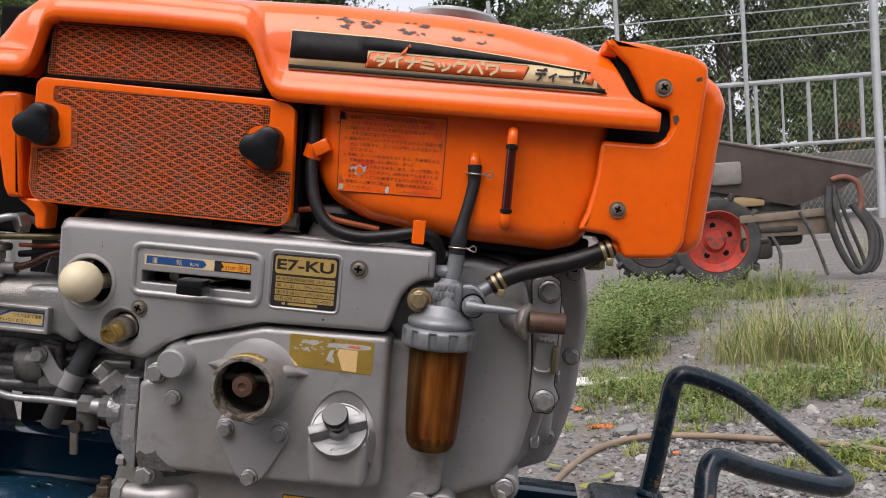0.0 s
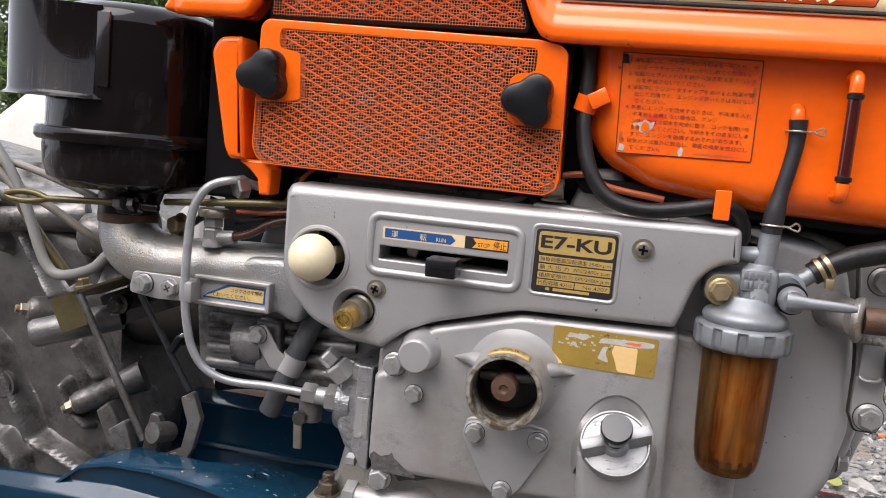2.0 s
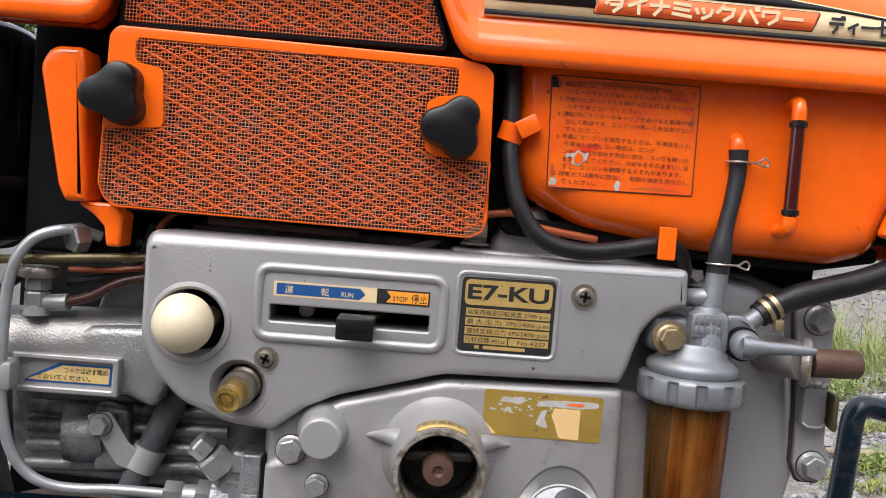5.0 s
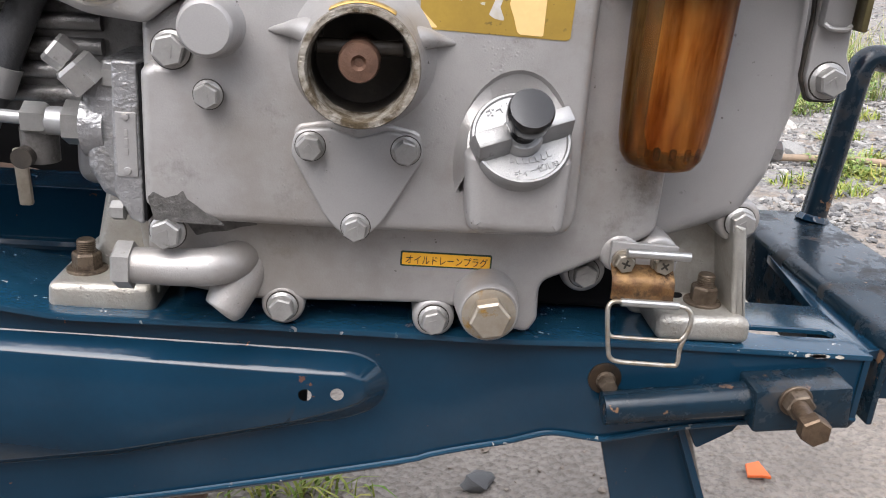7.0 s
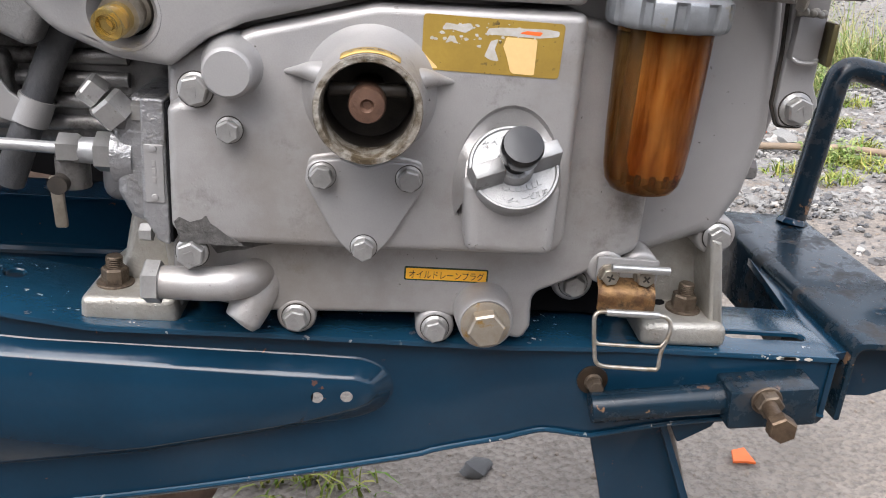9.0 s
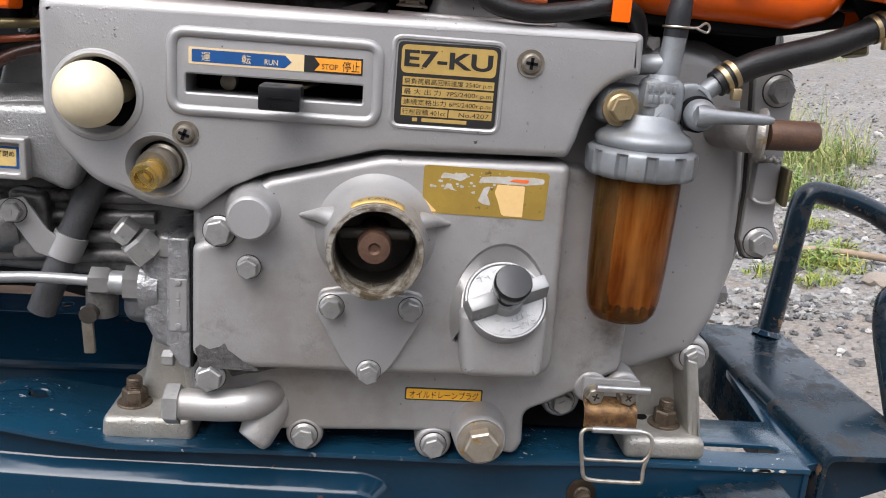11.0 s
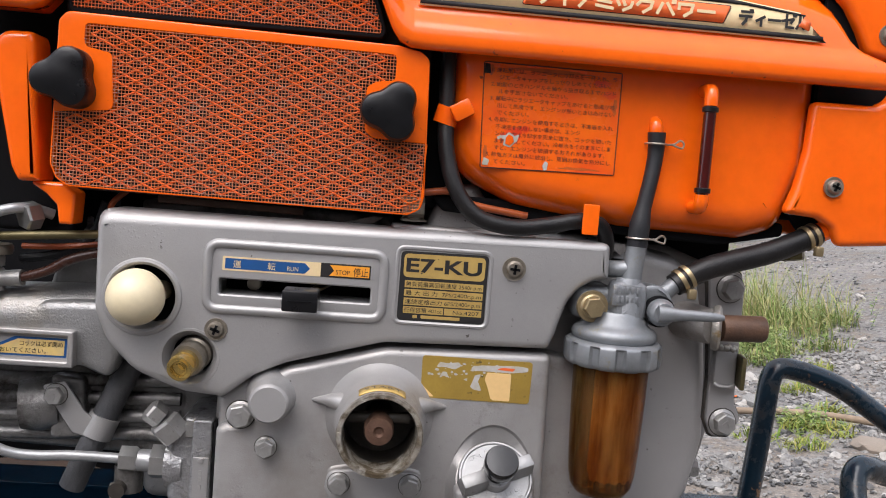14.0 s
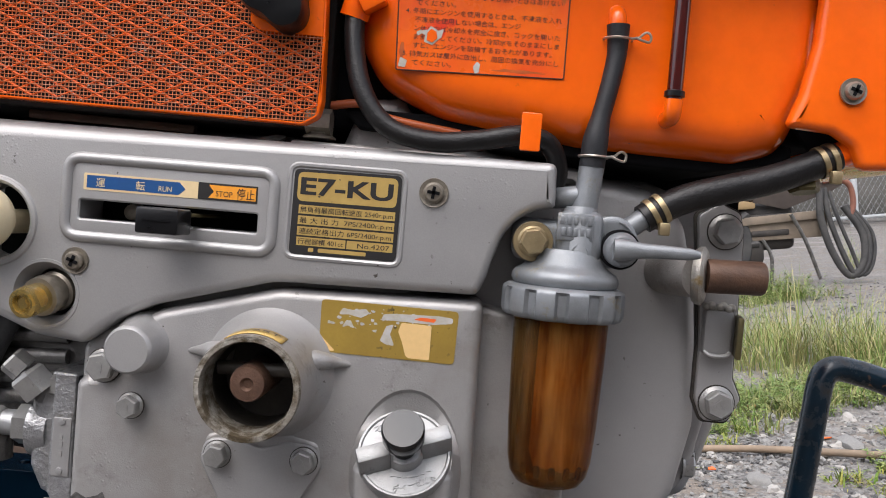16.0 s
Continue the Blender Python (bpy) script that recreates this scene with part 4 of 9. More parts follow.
for x0, x1 in ((0.0150, 0.0175), (0.0196, 0.0420)):
    film("plate_bar", rect(x0, 0.0568, x1, 0.0586, 0.0004), NY, GOLD, plate, "", 0.0001)

# worn gold sticker on the cover
gs = film("gold_sticker", rpoly([(0.0232, 0.0105), (0.0868, 0.0098), (0.0874, 0.0346), (0.0228, 0.0352)], 0.0022), 0.0, GOLD_OLD, engine, "worn gold sticker with patches rubbed off", 0.0003)
film("peeled_patch", rpoly([(0.0640, 0.0120), (0.0655, 0.0110), (0.0752, 0.0108), (0.0752, 0.0270), (0.0610, 0.0272), (0.0598, 0.0230), (0.0620, 0.0180)], 0.001), -0.0003, STICKER_CREAM, gs, "cream paper where the sticker tore", 0.0002)
film("rubbed_patch", rpoly([(0.0512, 0.0278), (0.0525, 0.0305), (0.0580, 0.0312), (0.0790, 0.0318), (0.0850, 0.0312), (0.0848, 0.0288), (0.0760, 0.0276), (0.0620, 0.0278)], 0.0012), -0.0003, STICKER_GREY, gs, "", 0.0001)
film("rubbed_patch", rpoly([(0.0310, 0.0285), (0.0330, 0.0318), (0.0380, 0.0312), (0.0440, 0.0322), (0.0458, 0.0302), (0.0420, 0.0278), (0.0360, 0.0290)], 0.0012), -0.0003, STICKER_GREY, gs, "", 0.0001)
film("rubbed_patch", rpoly([(0.0515, 0.0180), (0.0540, 0.0250), (0.0575, 0.0262), (0.0560, 0.0215), (0.0585, 0.0160), (0.0545, 0.0165)], 0.0008), -0.0003, STICKER_GREY, gs, "", 0.0001)
film("rubbed_patch", rpoly([(0.0330, 0.0225), (0.0350, 0.0262), (0.0372, 0.0262), (0.0392, 0.0225), (0.0360, 0.0238)], 0.0006), -0.0003, STICKER_GREY, gs, "", 0.0001)
film("rubbed_patch", rpoly([(0.0760, 0.0286), (0.0660, 0.0292), (0.0700, 0.0305), (0.0775, 0.0303)], 0.0006), -0.0004, RED_ORANGE_INK, gs, "", 0.0001)

fk = random.Random(8)
for k in range(46):
    cx, cz = (fk.gauss(0.0400, 0.0060), fk.gauss(0.0278, 0.0034)) if k < 24 else (fk.gauss(0.0660, 0.0100), fk.gauss(0.0285, 0.0040))
    if not (0.0245 < cx < 0.0855 and 0.0118 < cz < 0.0335):
        continue
    w_ = fk.uniform(0.0003, 0.0010)
    film("rubbed_fleck", [(cx + w_ * fk.uniform(0.6, 1.6) * math.cos(a), cz + w_ * fk.uniform(0.5, 1.0) * math.sin(a)) for a in (0.0, 1.0, 2.1, 3.1, 4.2, 5.3)], -0.00036, STICKER_GREY, gs, "", 0.00008)
film("peeled_patch", rpoly([(0.0238, 0.0112), (0.0310, 0.0112), (0.0236, 0.0180)], 0.0006), -0.0003, STICKER_CREAM, gs, "cream paper where the corner tore", 0.0001)

# ---- fuel filter ----
FX, FY = 0.1352, 0.0050
filt = part("filter_head", lathe([(0.0, 0.0680), (0.0150, 0.0678), (0.0168, 0.0655), (0.0182, 0.0615), (0.0205, 0.0592), (0.0232, 0.0578), (0.0246, 0.0560), (0.0250, 0.0538), (0.0244, 0.0520), (0.0232, 0.0508), (0.0, 0.050)], (FX, FY, 0.0), (0, 0, 1), 48), ZINC, engine, "grey die-cast fuel filter head with a shut-off cock")
part("filter_body", rbox((FX + 0.0045, FY - 0.003, 0.0740), (0.0205, 0.0200, 0.0250), 0.0050, 3), ZINC, filt)
part("filter_neck", lathe([(0.0, 0.058), (0.0125, 0.058), (0.0105, 0.064), (0.0100, 0.080), (0.0070, 0.088), (0.0, 0.088)], (FX + 0.0045, FY - 0.004, 0.0), (0, 0, 1), 32), ZINC, filt)
part("filter_arm", rbox((FX - 0.013, FY + 0.014, 0.0715), (0.026, 0.028, 0.020), 0.005, 3), ZINC, filt)
part("ring_nut", lathe([(0.021, 0.0512), (0.0262, 0.0508), (0.0282, 0.0494), (0.0286, 0.0480), (0.0286, 0.0392), (0.0276, 0.0368), (0.0262, 0.0360), (0.0215, 0.0358)], (FX, FY, 0.0), (0, 0, 1), 144, wave=lambda a, h: 1.0 - (0.060 if (a * 12 / (2 * math.pi)) % 1 > 0.62 and h < 0.0490 else 0.0)), ZINC, filt, "notched zinc ring nut, stained yellow")
bowl = bmesh.new()
lathe([(0.0222, 0.038), (0.0217, 0.015), (0.0207, -0.014), (0.0196, -0.030), (0.0182, -0.0370), (0.0154, -0.0412), (0.0106, -0.0430), (0.0, -0.0435), (0.0, -0.0413), (0.0102, -0.0409), (0.0142, -0.0393), (0.0165, -0.0358), (0.0178, -0.029), (0.0189, -0.014), (0.0198, 0.015), (0.0204, 0.038)], (FX, FY, 0.0), (0, 0, 1), 56, bowl)
part("sediment_bowl", bowl, AMBER, filt, "amber see-through sediment bowl, stained brown")
# element tan at right, stem dark at left: lit and shaded side in colour
part("bowl_element", lathe([(0.0, 0.038), (0.0132, 0.038), (0.0132, -0.026), (0.0110, -0.033), (0.0, -0.035)], (FX + 0.0046, FY + 0.003, 0.0), (0, 0, 1), 28), surf("lit_side_filter_element", (0.62, 0.47, 0.26), (0.44, 0.29, 0.12), 40, 0.6, 0.8, 0, 0.2, 300), filt, "pale element inside the bowl, tan for its lit right side")
part("bowl_stem", tube([(FX - 0.007, FY + 0.002, 0.038), (FX - 0.007, FY + 0.002, -0.036)], 0.0042, 14, 1), surf("dark_side_stem", (0.10, 0.04, 0.015), (0.06, 0.025, 0.01), 60, 0.4, 0.6, 0, 0.1, 300), filt)
for k in range(5):
    a = -2.4 + 0.42 * k
    part("bowl_lug", rbox((FX + 0.0160 * math.cos(a), FY + 0.0160 * math.sin(a), -0.0338), (0.0030, 0.0030, 0.0062), 0.0012), AMBER, filt)
hex_bolt("filter_bolt", (0.1184, FY - 0.0090, 0.0704), filt, af=0.0118, h=0.0058, flange=0.0088, mat=BRASS, label="yellow-plated hexagon bolt", turned=10)
part("bolt_washer", lathe([(0.0, 0.0), (0.0092, 0.0), (0.0094, 0.0010), (0.0090, 0.0022), (0.0, 0.0022)], (0.1184, FY - 0.0075, 0.0704), seg=32), BRASS, filt)
part("inlet_spigot", tube([(0.1404, 0.0005, 0.080), (0.1414, 0.0006, 0.092), (0.1428, 0.0008, 0.1095)], [0.0062, 0.0058, 0.0058], 22, 4), ZINC, filt)
part("return_spigot", tube([(0.1405, 0.001, 0.0935), (0.1345, 0.004, 0.0925), (0.1275, 0.012, 0.0915), (0.1250, 0.018, 0.0925)], 0.0050, 18, 5), ZINC, filt)
part("cock_body", lathe([(0.0, -0.014), (0.0118, -0.014), (0.0122, -0.001), (0.0118, 0.0016), (0.0104, 0.0024), (0.0088, 0.0022), (0.0, 0.0020)], (0.1545, FY - 0.005, 0.0730), seg=40), ZINC, filt)
for a0 in (0.6, 2.3):
    part("raised_arc", tube([(0.1545 + 0.0098 * math.cos(a0 + 0.12 * k), FY - 0.0074, 0.0730 + 0.0098 * math.sin(a0 + 0.12 * k)) for k in range(7)], 0.0006, 6, 1), ZINC, filt)
part("outlet_spigot", tube([(0.1600, FY, 0.0780), (0.1665, FY + 0.0008, 0.0830), (0.1740, FY + 0.0016, 0.0885)], 0.0050, 18, 4), ZINC, filt)
part("cock_seat", lathe([(0.0092, 0.0), (0.0092, 0.0030), (0.0080, 0.0034), (0.0, 0.0034)], (0.1580, FY - 0.0070, 0.0700), seg=32), DARK, filt)
cock = part("cock_handle", lathe([(0.0, -0.002), (0.0078, -0.002), (0.0080, 0.004), (0.0074, 0.0075), (0.0058, 0.0092), (0.0, 0.0096)], (0.1580, FY - 0.0092, 0.0700), seg=32), ZINC, filt, "grey lever of the fuel cock")
hb = bmesh.new()
r0 = []
for i, (x, hz, hy, y, z) in enumerate(((0.1535, 0.0050, 0.0030, -0.0155, 0.0702), (0.1590, 0.0046, 0.0032, -0.0165, 0.0703), (0.166, 0.0034, 0.0028, -0.0175, 0.0706), (0.176, 0.0030, 0.0022, -0.0185, 0.0708), (0.186, 0.0027, 0.0019, -0.0193, 0.0708), (0.1905, 0.0016, 0.0013, -0.0196, 0.0708))):
    r0.append([hb.verts.new((x, y + hy * math.cos(a * math.pi / 6), z + hz * math.sin(a * math.pi / 6))) for a in range(12)])
for a, b in zip(r0, r0[1:]):
    bridge(hb, a, b)
hb.faces.new(r0[0])
hb.faces.new(r0[-1])
part("lever_arm", hb, ZINC, cock)
part("letter_plate", rbox((FX + 0.0015, FY - 0.0128, 0.0785), (0.0165, 0.0016, 0.0125), 0.0012), ZINC, filt)
for k, (x0, x1, z) in enumerate(((0.1290, 0.1445, 0.0815), (0.1300, 0.1440, 0.0762))):
    for j in range(5):
        xx = x0 + (x1 - x0) * (j + 0.5) / 5
        part("raised_bar", rbox((xx, FY - 0.0137, z), (0.0021, 0.0010, 0.0040), 0.0004), ZINC, filt)
part("raised_ring", tube([(0.1395 + 0.0036 * math.cos(a), FY - 0.0136, 0.0668 + 0.0036 * math.sin(a)) for a in [i * math.pi / 10 for i in range(20)]], 0.0006, 6, 1, closed=True), ZINC, filt)

# ---- hoses ----
h1 = part("fuel_hose", tube([(0.1496, 0.0058, 0.1735), (0.1500, 0.0056, 0.160), (0.1478, 0.0036, 0.145), (0.1448, 0.0018, 0.130), (0.1432, 0.0008, 0.119), (0.1426, 0.0006, 0.1065)], [0.0054, 0.0046, 0.0044, 0.0045, 0.0060, 0.0060], 18, 6), RUBBER_GREY, engine, "short grey-black rubber fuel hose")
for x, y, z in ((0.1500, 0.0058, 0.1668), (0.1428, 0.0006, 0.1115)):
    cl = tube([(x + 0.0066 * math.cos(a), y + 0.0066 * math.sin(a), z) for a in [i * math.pi / 10 for i in range(20)]], 0.0006, 6, 1, closed=True)
    tube([(x + 0.005, y - 0.004, z), (x + 0.0085, y - 0.006, z + 0.0003), (x + 0.0115, y - 0.007, z + 0.0026), (x + 0.0138, y - 0.007, z + 0.0012), (x + 0.0134, y - 0.007, z - 0.0016), (x + 0.0105, y - 0.007, z - 0.0012), (x + 0.0070, y - 0.006, z + 0.0003)], 0.0006, 6, 4, bm=cl)
    part("hose_clip", cl, WIRE, h1, "thin steel spring clip")
part("return_hose", tube([(0.0250, 0.012, 0.215), (0.0262, 0.010, 0.180), (0.0275, 0.006, 0.155), (0.0340, 0.002, 0.1330), (0.0470, 0.000, 0.1175), (0.0680, 0.000, 0.1125), (0.0900, 0.002, 0.1150), (0.1090, 0.004, 0.1190), (0.1225, 0.010, 0.1165), (0.1285, 0.015, 0.1050), (0.1262, 0.017, 0.0935)], 0.0048, 18, 6), RUBBER, engine, "long black rubber return hose")
part("hose_strap", slab(rect(0.1085, 0.1115, 0.1178, 0.1290, 0.001), -0.0035, -0.0020, 0.0004), ORANGE, engine, "orange sheet-metal hose strap")
st = bmesh.new()
lathe([(0.0058, -0.005), (0.0070, -0.005), (0.0070, 0.005), (0.0058, 0.005), (0.0058, -0.005)], (0.0268, 0.0095, 0.1735), (0.25, -0.1, 0.96), 24, st)
rbox((0.0345, 0.0035, 0.1765), (0.012, 0.010, 0.0098), 0.001, m=pose(0, 0, 0, 0, -30, 0), bm=st)
part("hose_strap", st, ORANGE, engine, "orange sheet-metal hose strap")
hose = part("suction_hose", tube([(0.1690, 0.0062, 0.0848), (0.1765, 0.0070, 0.0900), (0.1900, 0.0078, 0.0968), (0.2060, 0.0088, 0.1018), (0.2250, 0.0100, 0.1075), (0.2420, 0.0114, 0.1145), (0.2570, 0.0125, 0.1218)], 0.0069, 20, 6), RUBBER, engine, "thick black rubber hose")
for p, d in (((0.1750, 0.0069, 0.0890), (0.8, 0.06, 0.56)), ((0.2520, 0.0122, 0.1193), (0.9, 0.07, 0.43))):
    cl = bmesh.new()
    for o in (-0.0025, 0.0025):
        lathe([(0.0070, -0.0013), (0.0077, -0.0013), (0.0077, 0.0013), (0.0070, 0.0013), (0.0070, -0.0013)], tuple(Vector(p) + Vector(d).normalized() * o), d, 28, cl)
    rbox(tuple(Vector(p) + Vector((0.003, -0.007, -0.008))), (0.005, 0.004, 0.006), 0.0008, bm=cl)
    part("hose_clamp", cl, BRASS, hose, "yellow-plated wire hose clamp")
part("tank_spigot", tube([(0.2545, 0.0123, 0.1207), (0.268, 0.0135, 0.1270)], 0.0062, 16, 1), ORANGE, engine)

# ---- fuel tank ----
TY = 0.0065
tank = part("fuel_tank", slab(rpoly([(0.0262, 0.235), (0.0280, 0.158), (0.0400, 0.1385), (0.0700, 0.1250), (0.1366, 0.1165), (0.2110, 0.1145), (0.2335, 0.1210), (0.2475, 0.158), (0.2490, 0.235)], [0.004, 0.03, 0.03, 0.04, 0.04, 0.02, 0.02, 0.03, 0.004], 8), TY, 0.19, 0.020, seg=8), ORANGE, engine, "orange-painted fuel tank with rounded pressed edges")
lab = film("warning_label", rpoly([(0.0478, 0.1455), (0.1265, 0.1468), (0.1262, 0.2056), (0.0457, 0.2056)], 0.001), TY, LABEL_ORANGE, tank, "faded orange instruction label, edges lifting", 0.0003)
LY = TY - 0.0003
rng_l = random.Random(21)
lines = ("1. 運転前には、ラジエータに冷却水を一杯入れ、ラ", "   ジエータキャップをしっかりしめてください。", "2. 始動のときハンドルを軸から抜き取るまでハンド", "   ルを手放さないでください。", "3. 運転中にラジエータキャップをあけると熱湯が噴", "   出して危険です。エンジンが熱いときはあけない", "   でください。", "4. 冬期にエンジンを使用するときは、不凍液を入れ", "   不凍液を使用しない場合は、エンジ", "   ン休止中は冷却水を完全に抜き、コックを開いた", "   まま格納してください。冷却水をそのままにしま", "   すと、エンジンを破損するおそれがあります。", "5. 排気ガスは屋外に放出し、周囲の換気を充分にし", "   てください。")
for k, txt in enumerate(lines):
    body = txt.strip()
    ind = 0.0045 if txt.startswith("   ") else 0.0
    long = len(body) * (0.0031 if txt.startswith("   ") else 0.00298)
    letters("lettering", body, (0.0505 + ind, LY, 0.2010 - 0.0040 * k - 0.0006), 0.0029, lab, BROWN_INK, width=min(long, 0.0730 - ind))
for pts in ([(0.0570, 0.1640), (0.0610, 0.1650), (0.0640, 0.1630), (0.0665, 0.1648), (0.0690, 0.1660), (0.0680, 0.1615), (0.0640, 0.1605)], [(0.0838, 0.1490), (0.0855, 0.1520), (0.0872, 0.1508), (0.0868, 0.1470), (0.0850, 0.1462)]):
    film("label_tear", rpoly(pts, 0.0005), LY, STICKER_GREY, lab, "", 0.0002)
for pts, mat_ in (([(0.0600, 0.1592), (0.0640, 0.1580), (0.0672, 0.1612), (0.0662, 0.1650), (0.0628, 0.1668), (0.0606, 0.1640)], STICKER_GREY), ([(0.0612, 0.1600), (0.0640, 0.1590), (0.0662, 0.1614), (0.0655, 0.1642), (0.0630, 0.1655), (0.0614, 0.1635)], ORANGE), ([(0.0560, 0.1635), (0.0585, 0.1650), (0.0588, 0.1632), (0.0570, 0.1618)], STICKER_GREY), ([(0.0486, 0.1470), (0.0520, 0.1468), (0.0528, 0.1500), (0.0495, 0.1515)], STICKER_GREY), ([(0.0462, 0.1990), (0.0500, 0.1992), (0.0490, 0.2045), (0.0462, 0.2050)], BLACK_DECAL)):
    film("label_tear", rpoly(pts, 0.0005), LY - (0.0004 if mat_ is ORANGE else 0.0001), mat_, lab, "", 0.0002)
RED_SMEAR = surf("red_smeared_paint", (0.72, 0.035, 0.008), (0.85, 0.09, 0.006), 120, 0.22, 0.4, 0, 0.15, 400)
BROWN_SMEAR = surf("brown_label_grime", (0.40, 0.075, 0.012), (0.62, 0.12, 0.012), 140, 0.3, 0.5, 0, 0.15, 400)
for cx, cz, w, h, mat_ in ((0.0650, 0.1655, 0.0070, 0.0060, RED_SMEAR), (0.0720, 0.1690, 0.0035, 0.0022, RED_SMEAR), (0.1205, 0.1925, 0.0048, 0.0028, RED_SMEAR), (0.1150, 0.1985, 0.0060, 0.0022, RED_SMEAR), (0.0860, 0.2032, 0.0300, 0.0016, BROWN_SMEAR), (0.0500, 0.2010, 0.0022, 0.0036, BROWN_SMEAR), (0.0500, 0.1540, 0.0014, 0.0050, BROWN_SMEAR), (0.1235, 0.1860, 0.0016, 0.0060, BROWN_SMEAR), (0.1060, 0.1487, 0.0150, 0.0009, BROWN_SMEAR)):
    pts = [(cx + w * math.cos(0.35 * k) * rng_l.uniform(0.55, 1.05), cz + h * math.sin(0.35 * k) * rng_l.uniform(0.55, 1.05)) for k in range(18)]
    film("label_smear", [(min(max(x, 0.0480), 0.1258), min(max(z, 0.1472), 0.2052)) for x, z in pts], LY, mat_, lab, "", 0.00004)
edge = [(x, LY, z) for x, z in rpoly([(0.0478, 0.1455), (0.1265, 0.1468), (0.1262, 0.2056), (0.0457, 0.2056)], 0.001)]
part("label_edge", tube(edge, 0.00035, 5, 1, closed=True), BROWN_INK, lab)
part("outlet_stub", tube([(0.1482, 0.016, 0.1800), (0.1485, 0.009, 0.1795), (0.1490, 0.0060, 0.1765), (0.1495, 0.0058, 0.1690)], 0.0042, 16, 5), ORANGE, tank)
for z0, z1 in ((0.1995, 0.1900), (0.1320, 0.1395)):
    part("sight_stub", tube([(0.1758, 0.012, z0), (0.1757, -0.002, z0), (0.1757, -0.0055, (z0 * 2 + z1) / 3), (0.1757, -0.006, z1)], 0.0040, 16, 5), ORANGE, tank)
sight = part("sight_tube", tube([(0.1757, -0.006, 0.1905), (0.1757, -0.006, 0.1390)], 0.0036, 18, 1), RED_SIGHT, tank, "dark red see-through fuel sight tube")
for z in (0.1880, 0.1418):
    part("sight_ring", lathe([(0.0037, -0.0016), (0.0046, -0.0012), (0.0046, 0.0012), (0.0037, 0.0016)], (0.1757, -0.006, z), (0, 0, 1), 20), BLACK_PLASTIC, sight)

# ---- hood ----
def hood_top(x):
    pts = ((-0.245, 0.235), (-0.226, 0.249), (-0.213, 0.268), (-0.200, 0.278), (-0.14, 0.283), (-0.07, 0.2865), (0.03, 0.2885), (0.12, 0.2865), (0.165, 0.2830), (0.20, 0.2775), (0.222, 0.2765), (0.245, 0.2735), (0.29, 0.266))
    return float(np.interp(x, [p[0] for p in pts], [p[1] for p in pts]))


def hood_bottom(x):
    pts = ((-0.245, 0.2105), (-0.200, 0.2107), (-0.1945, 0.2125), (-0.1895, 0.219), (-0.1855, 0.232), (-0.1825, 0.243), (-0.1790, 0.2505), (-0.1720, 0.2540), (-0.10, 0.2545), (-0.034, 0.2528), (-0.0255, 0.2505), (-0.0190, 0.2430), (-0.0130, 0.2290), (-0.0075, 0.2170), (-0.0030, 0.2110), (0.003, 0.2082), (0.012, 0.2077), (0.29, 0.2082))
    return float(np.interp(x, [p[0] for p in pts], [p[1] for p in pts]))


xs = sorted(set([round(-0.245 + 0.008 * i, 4) for i in range(66)] + [round(-0.200 + 0.0015 * i, 4) for i in range(22)] + [round(-0.038 + 0.0012 * i, 4) for i in range(40)] + [0.2785]))
xs = [x for x in xs if x <= 0.2785]
hb = bmesh.new()
grid = []
for x in xs:
    zt, zb = hood_top(x), hood_bottom(x)
    zl = zb + 0.012
    zk = min(zl + 0.010, zt - 0.006)
    zf = max(zt - 0.030, zk + 0.002)
    if zl > zt - 0.012:
        zl = zt - 0.012
        zk = zt - 0.008
        zf = zt - 0.007
    sec = [(0.250, zt - 0.002), (0.235, zt + 0.001), (0.12, zt + 0.006), (0.075, zt + 0.003), (0.045, zt + 0.0008), (0.030, zt - 0.001), (0.020, zt - 0.004), (0.0115, zt - 0.0095), (0.0055, zt - 0.0165), (0.0018, zt - 0.024)]
    sec = [(y, max(z, zf)) for y, z in sec] + [(0.0, zf), (-0.0012, (zf + zk) / 2), (-0.0022, zk), (-0.0035, zk - 0.0025), (-0.0075, zl + 0.0035), (-0.0100, zl), (-0.0112, zl - 0.003), (-0.0116, zb + 0.0032), (-0.0108, zb + 0.0010), (-0.0085, zb), (-0.004, zb + 0.0004), (0.002, zb + 0.0010)]
    row = []
    for y, z in sec:
        xe = float(np.interp(z, (0.2215, 0.2240, 0.2280, 0.2325, 0.2478, 0.257, 0.266, 0.29), (0.2785, 0.2710, 0.2630, 0.2572, 0.2480, 0.2422, 0.2345, 0.2355)))
        xx = x if x < 0.2 else 0.2 + (x - 0.2) * (xe - 0.2) / (0.2785 - 0.2)
        row.append(hb.verts.new((xx, y, z)))
    grid.append(row)
for a, b in zip(grid, grid[1:]):
    for i in range(len(a) - 1):
        hb.faces.new((a[i], a[i + 1], b[i + 1], b[i]))
hood = part("hood", hb, ORANGE, engine, "orange pressed-steel hood with chipped paint along its shoulder", 50)
sol = hood.modifiers.new("sheet", "SOLIDIFY")
sol.thickness, sol.offset = 0.0016, 0.0
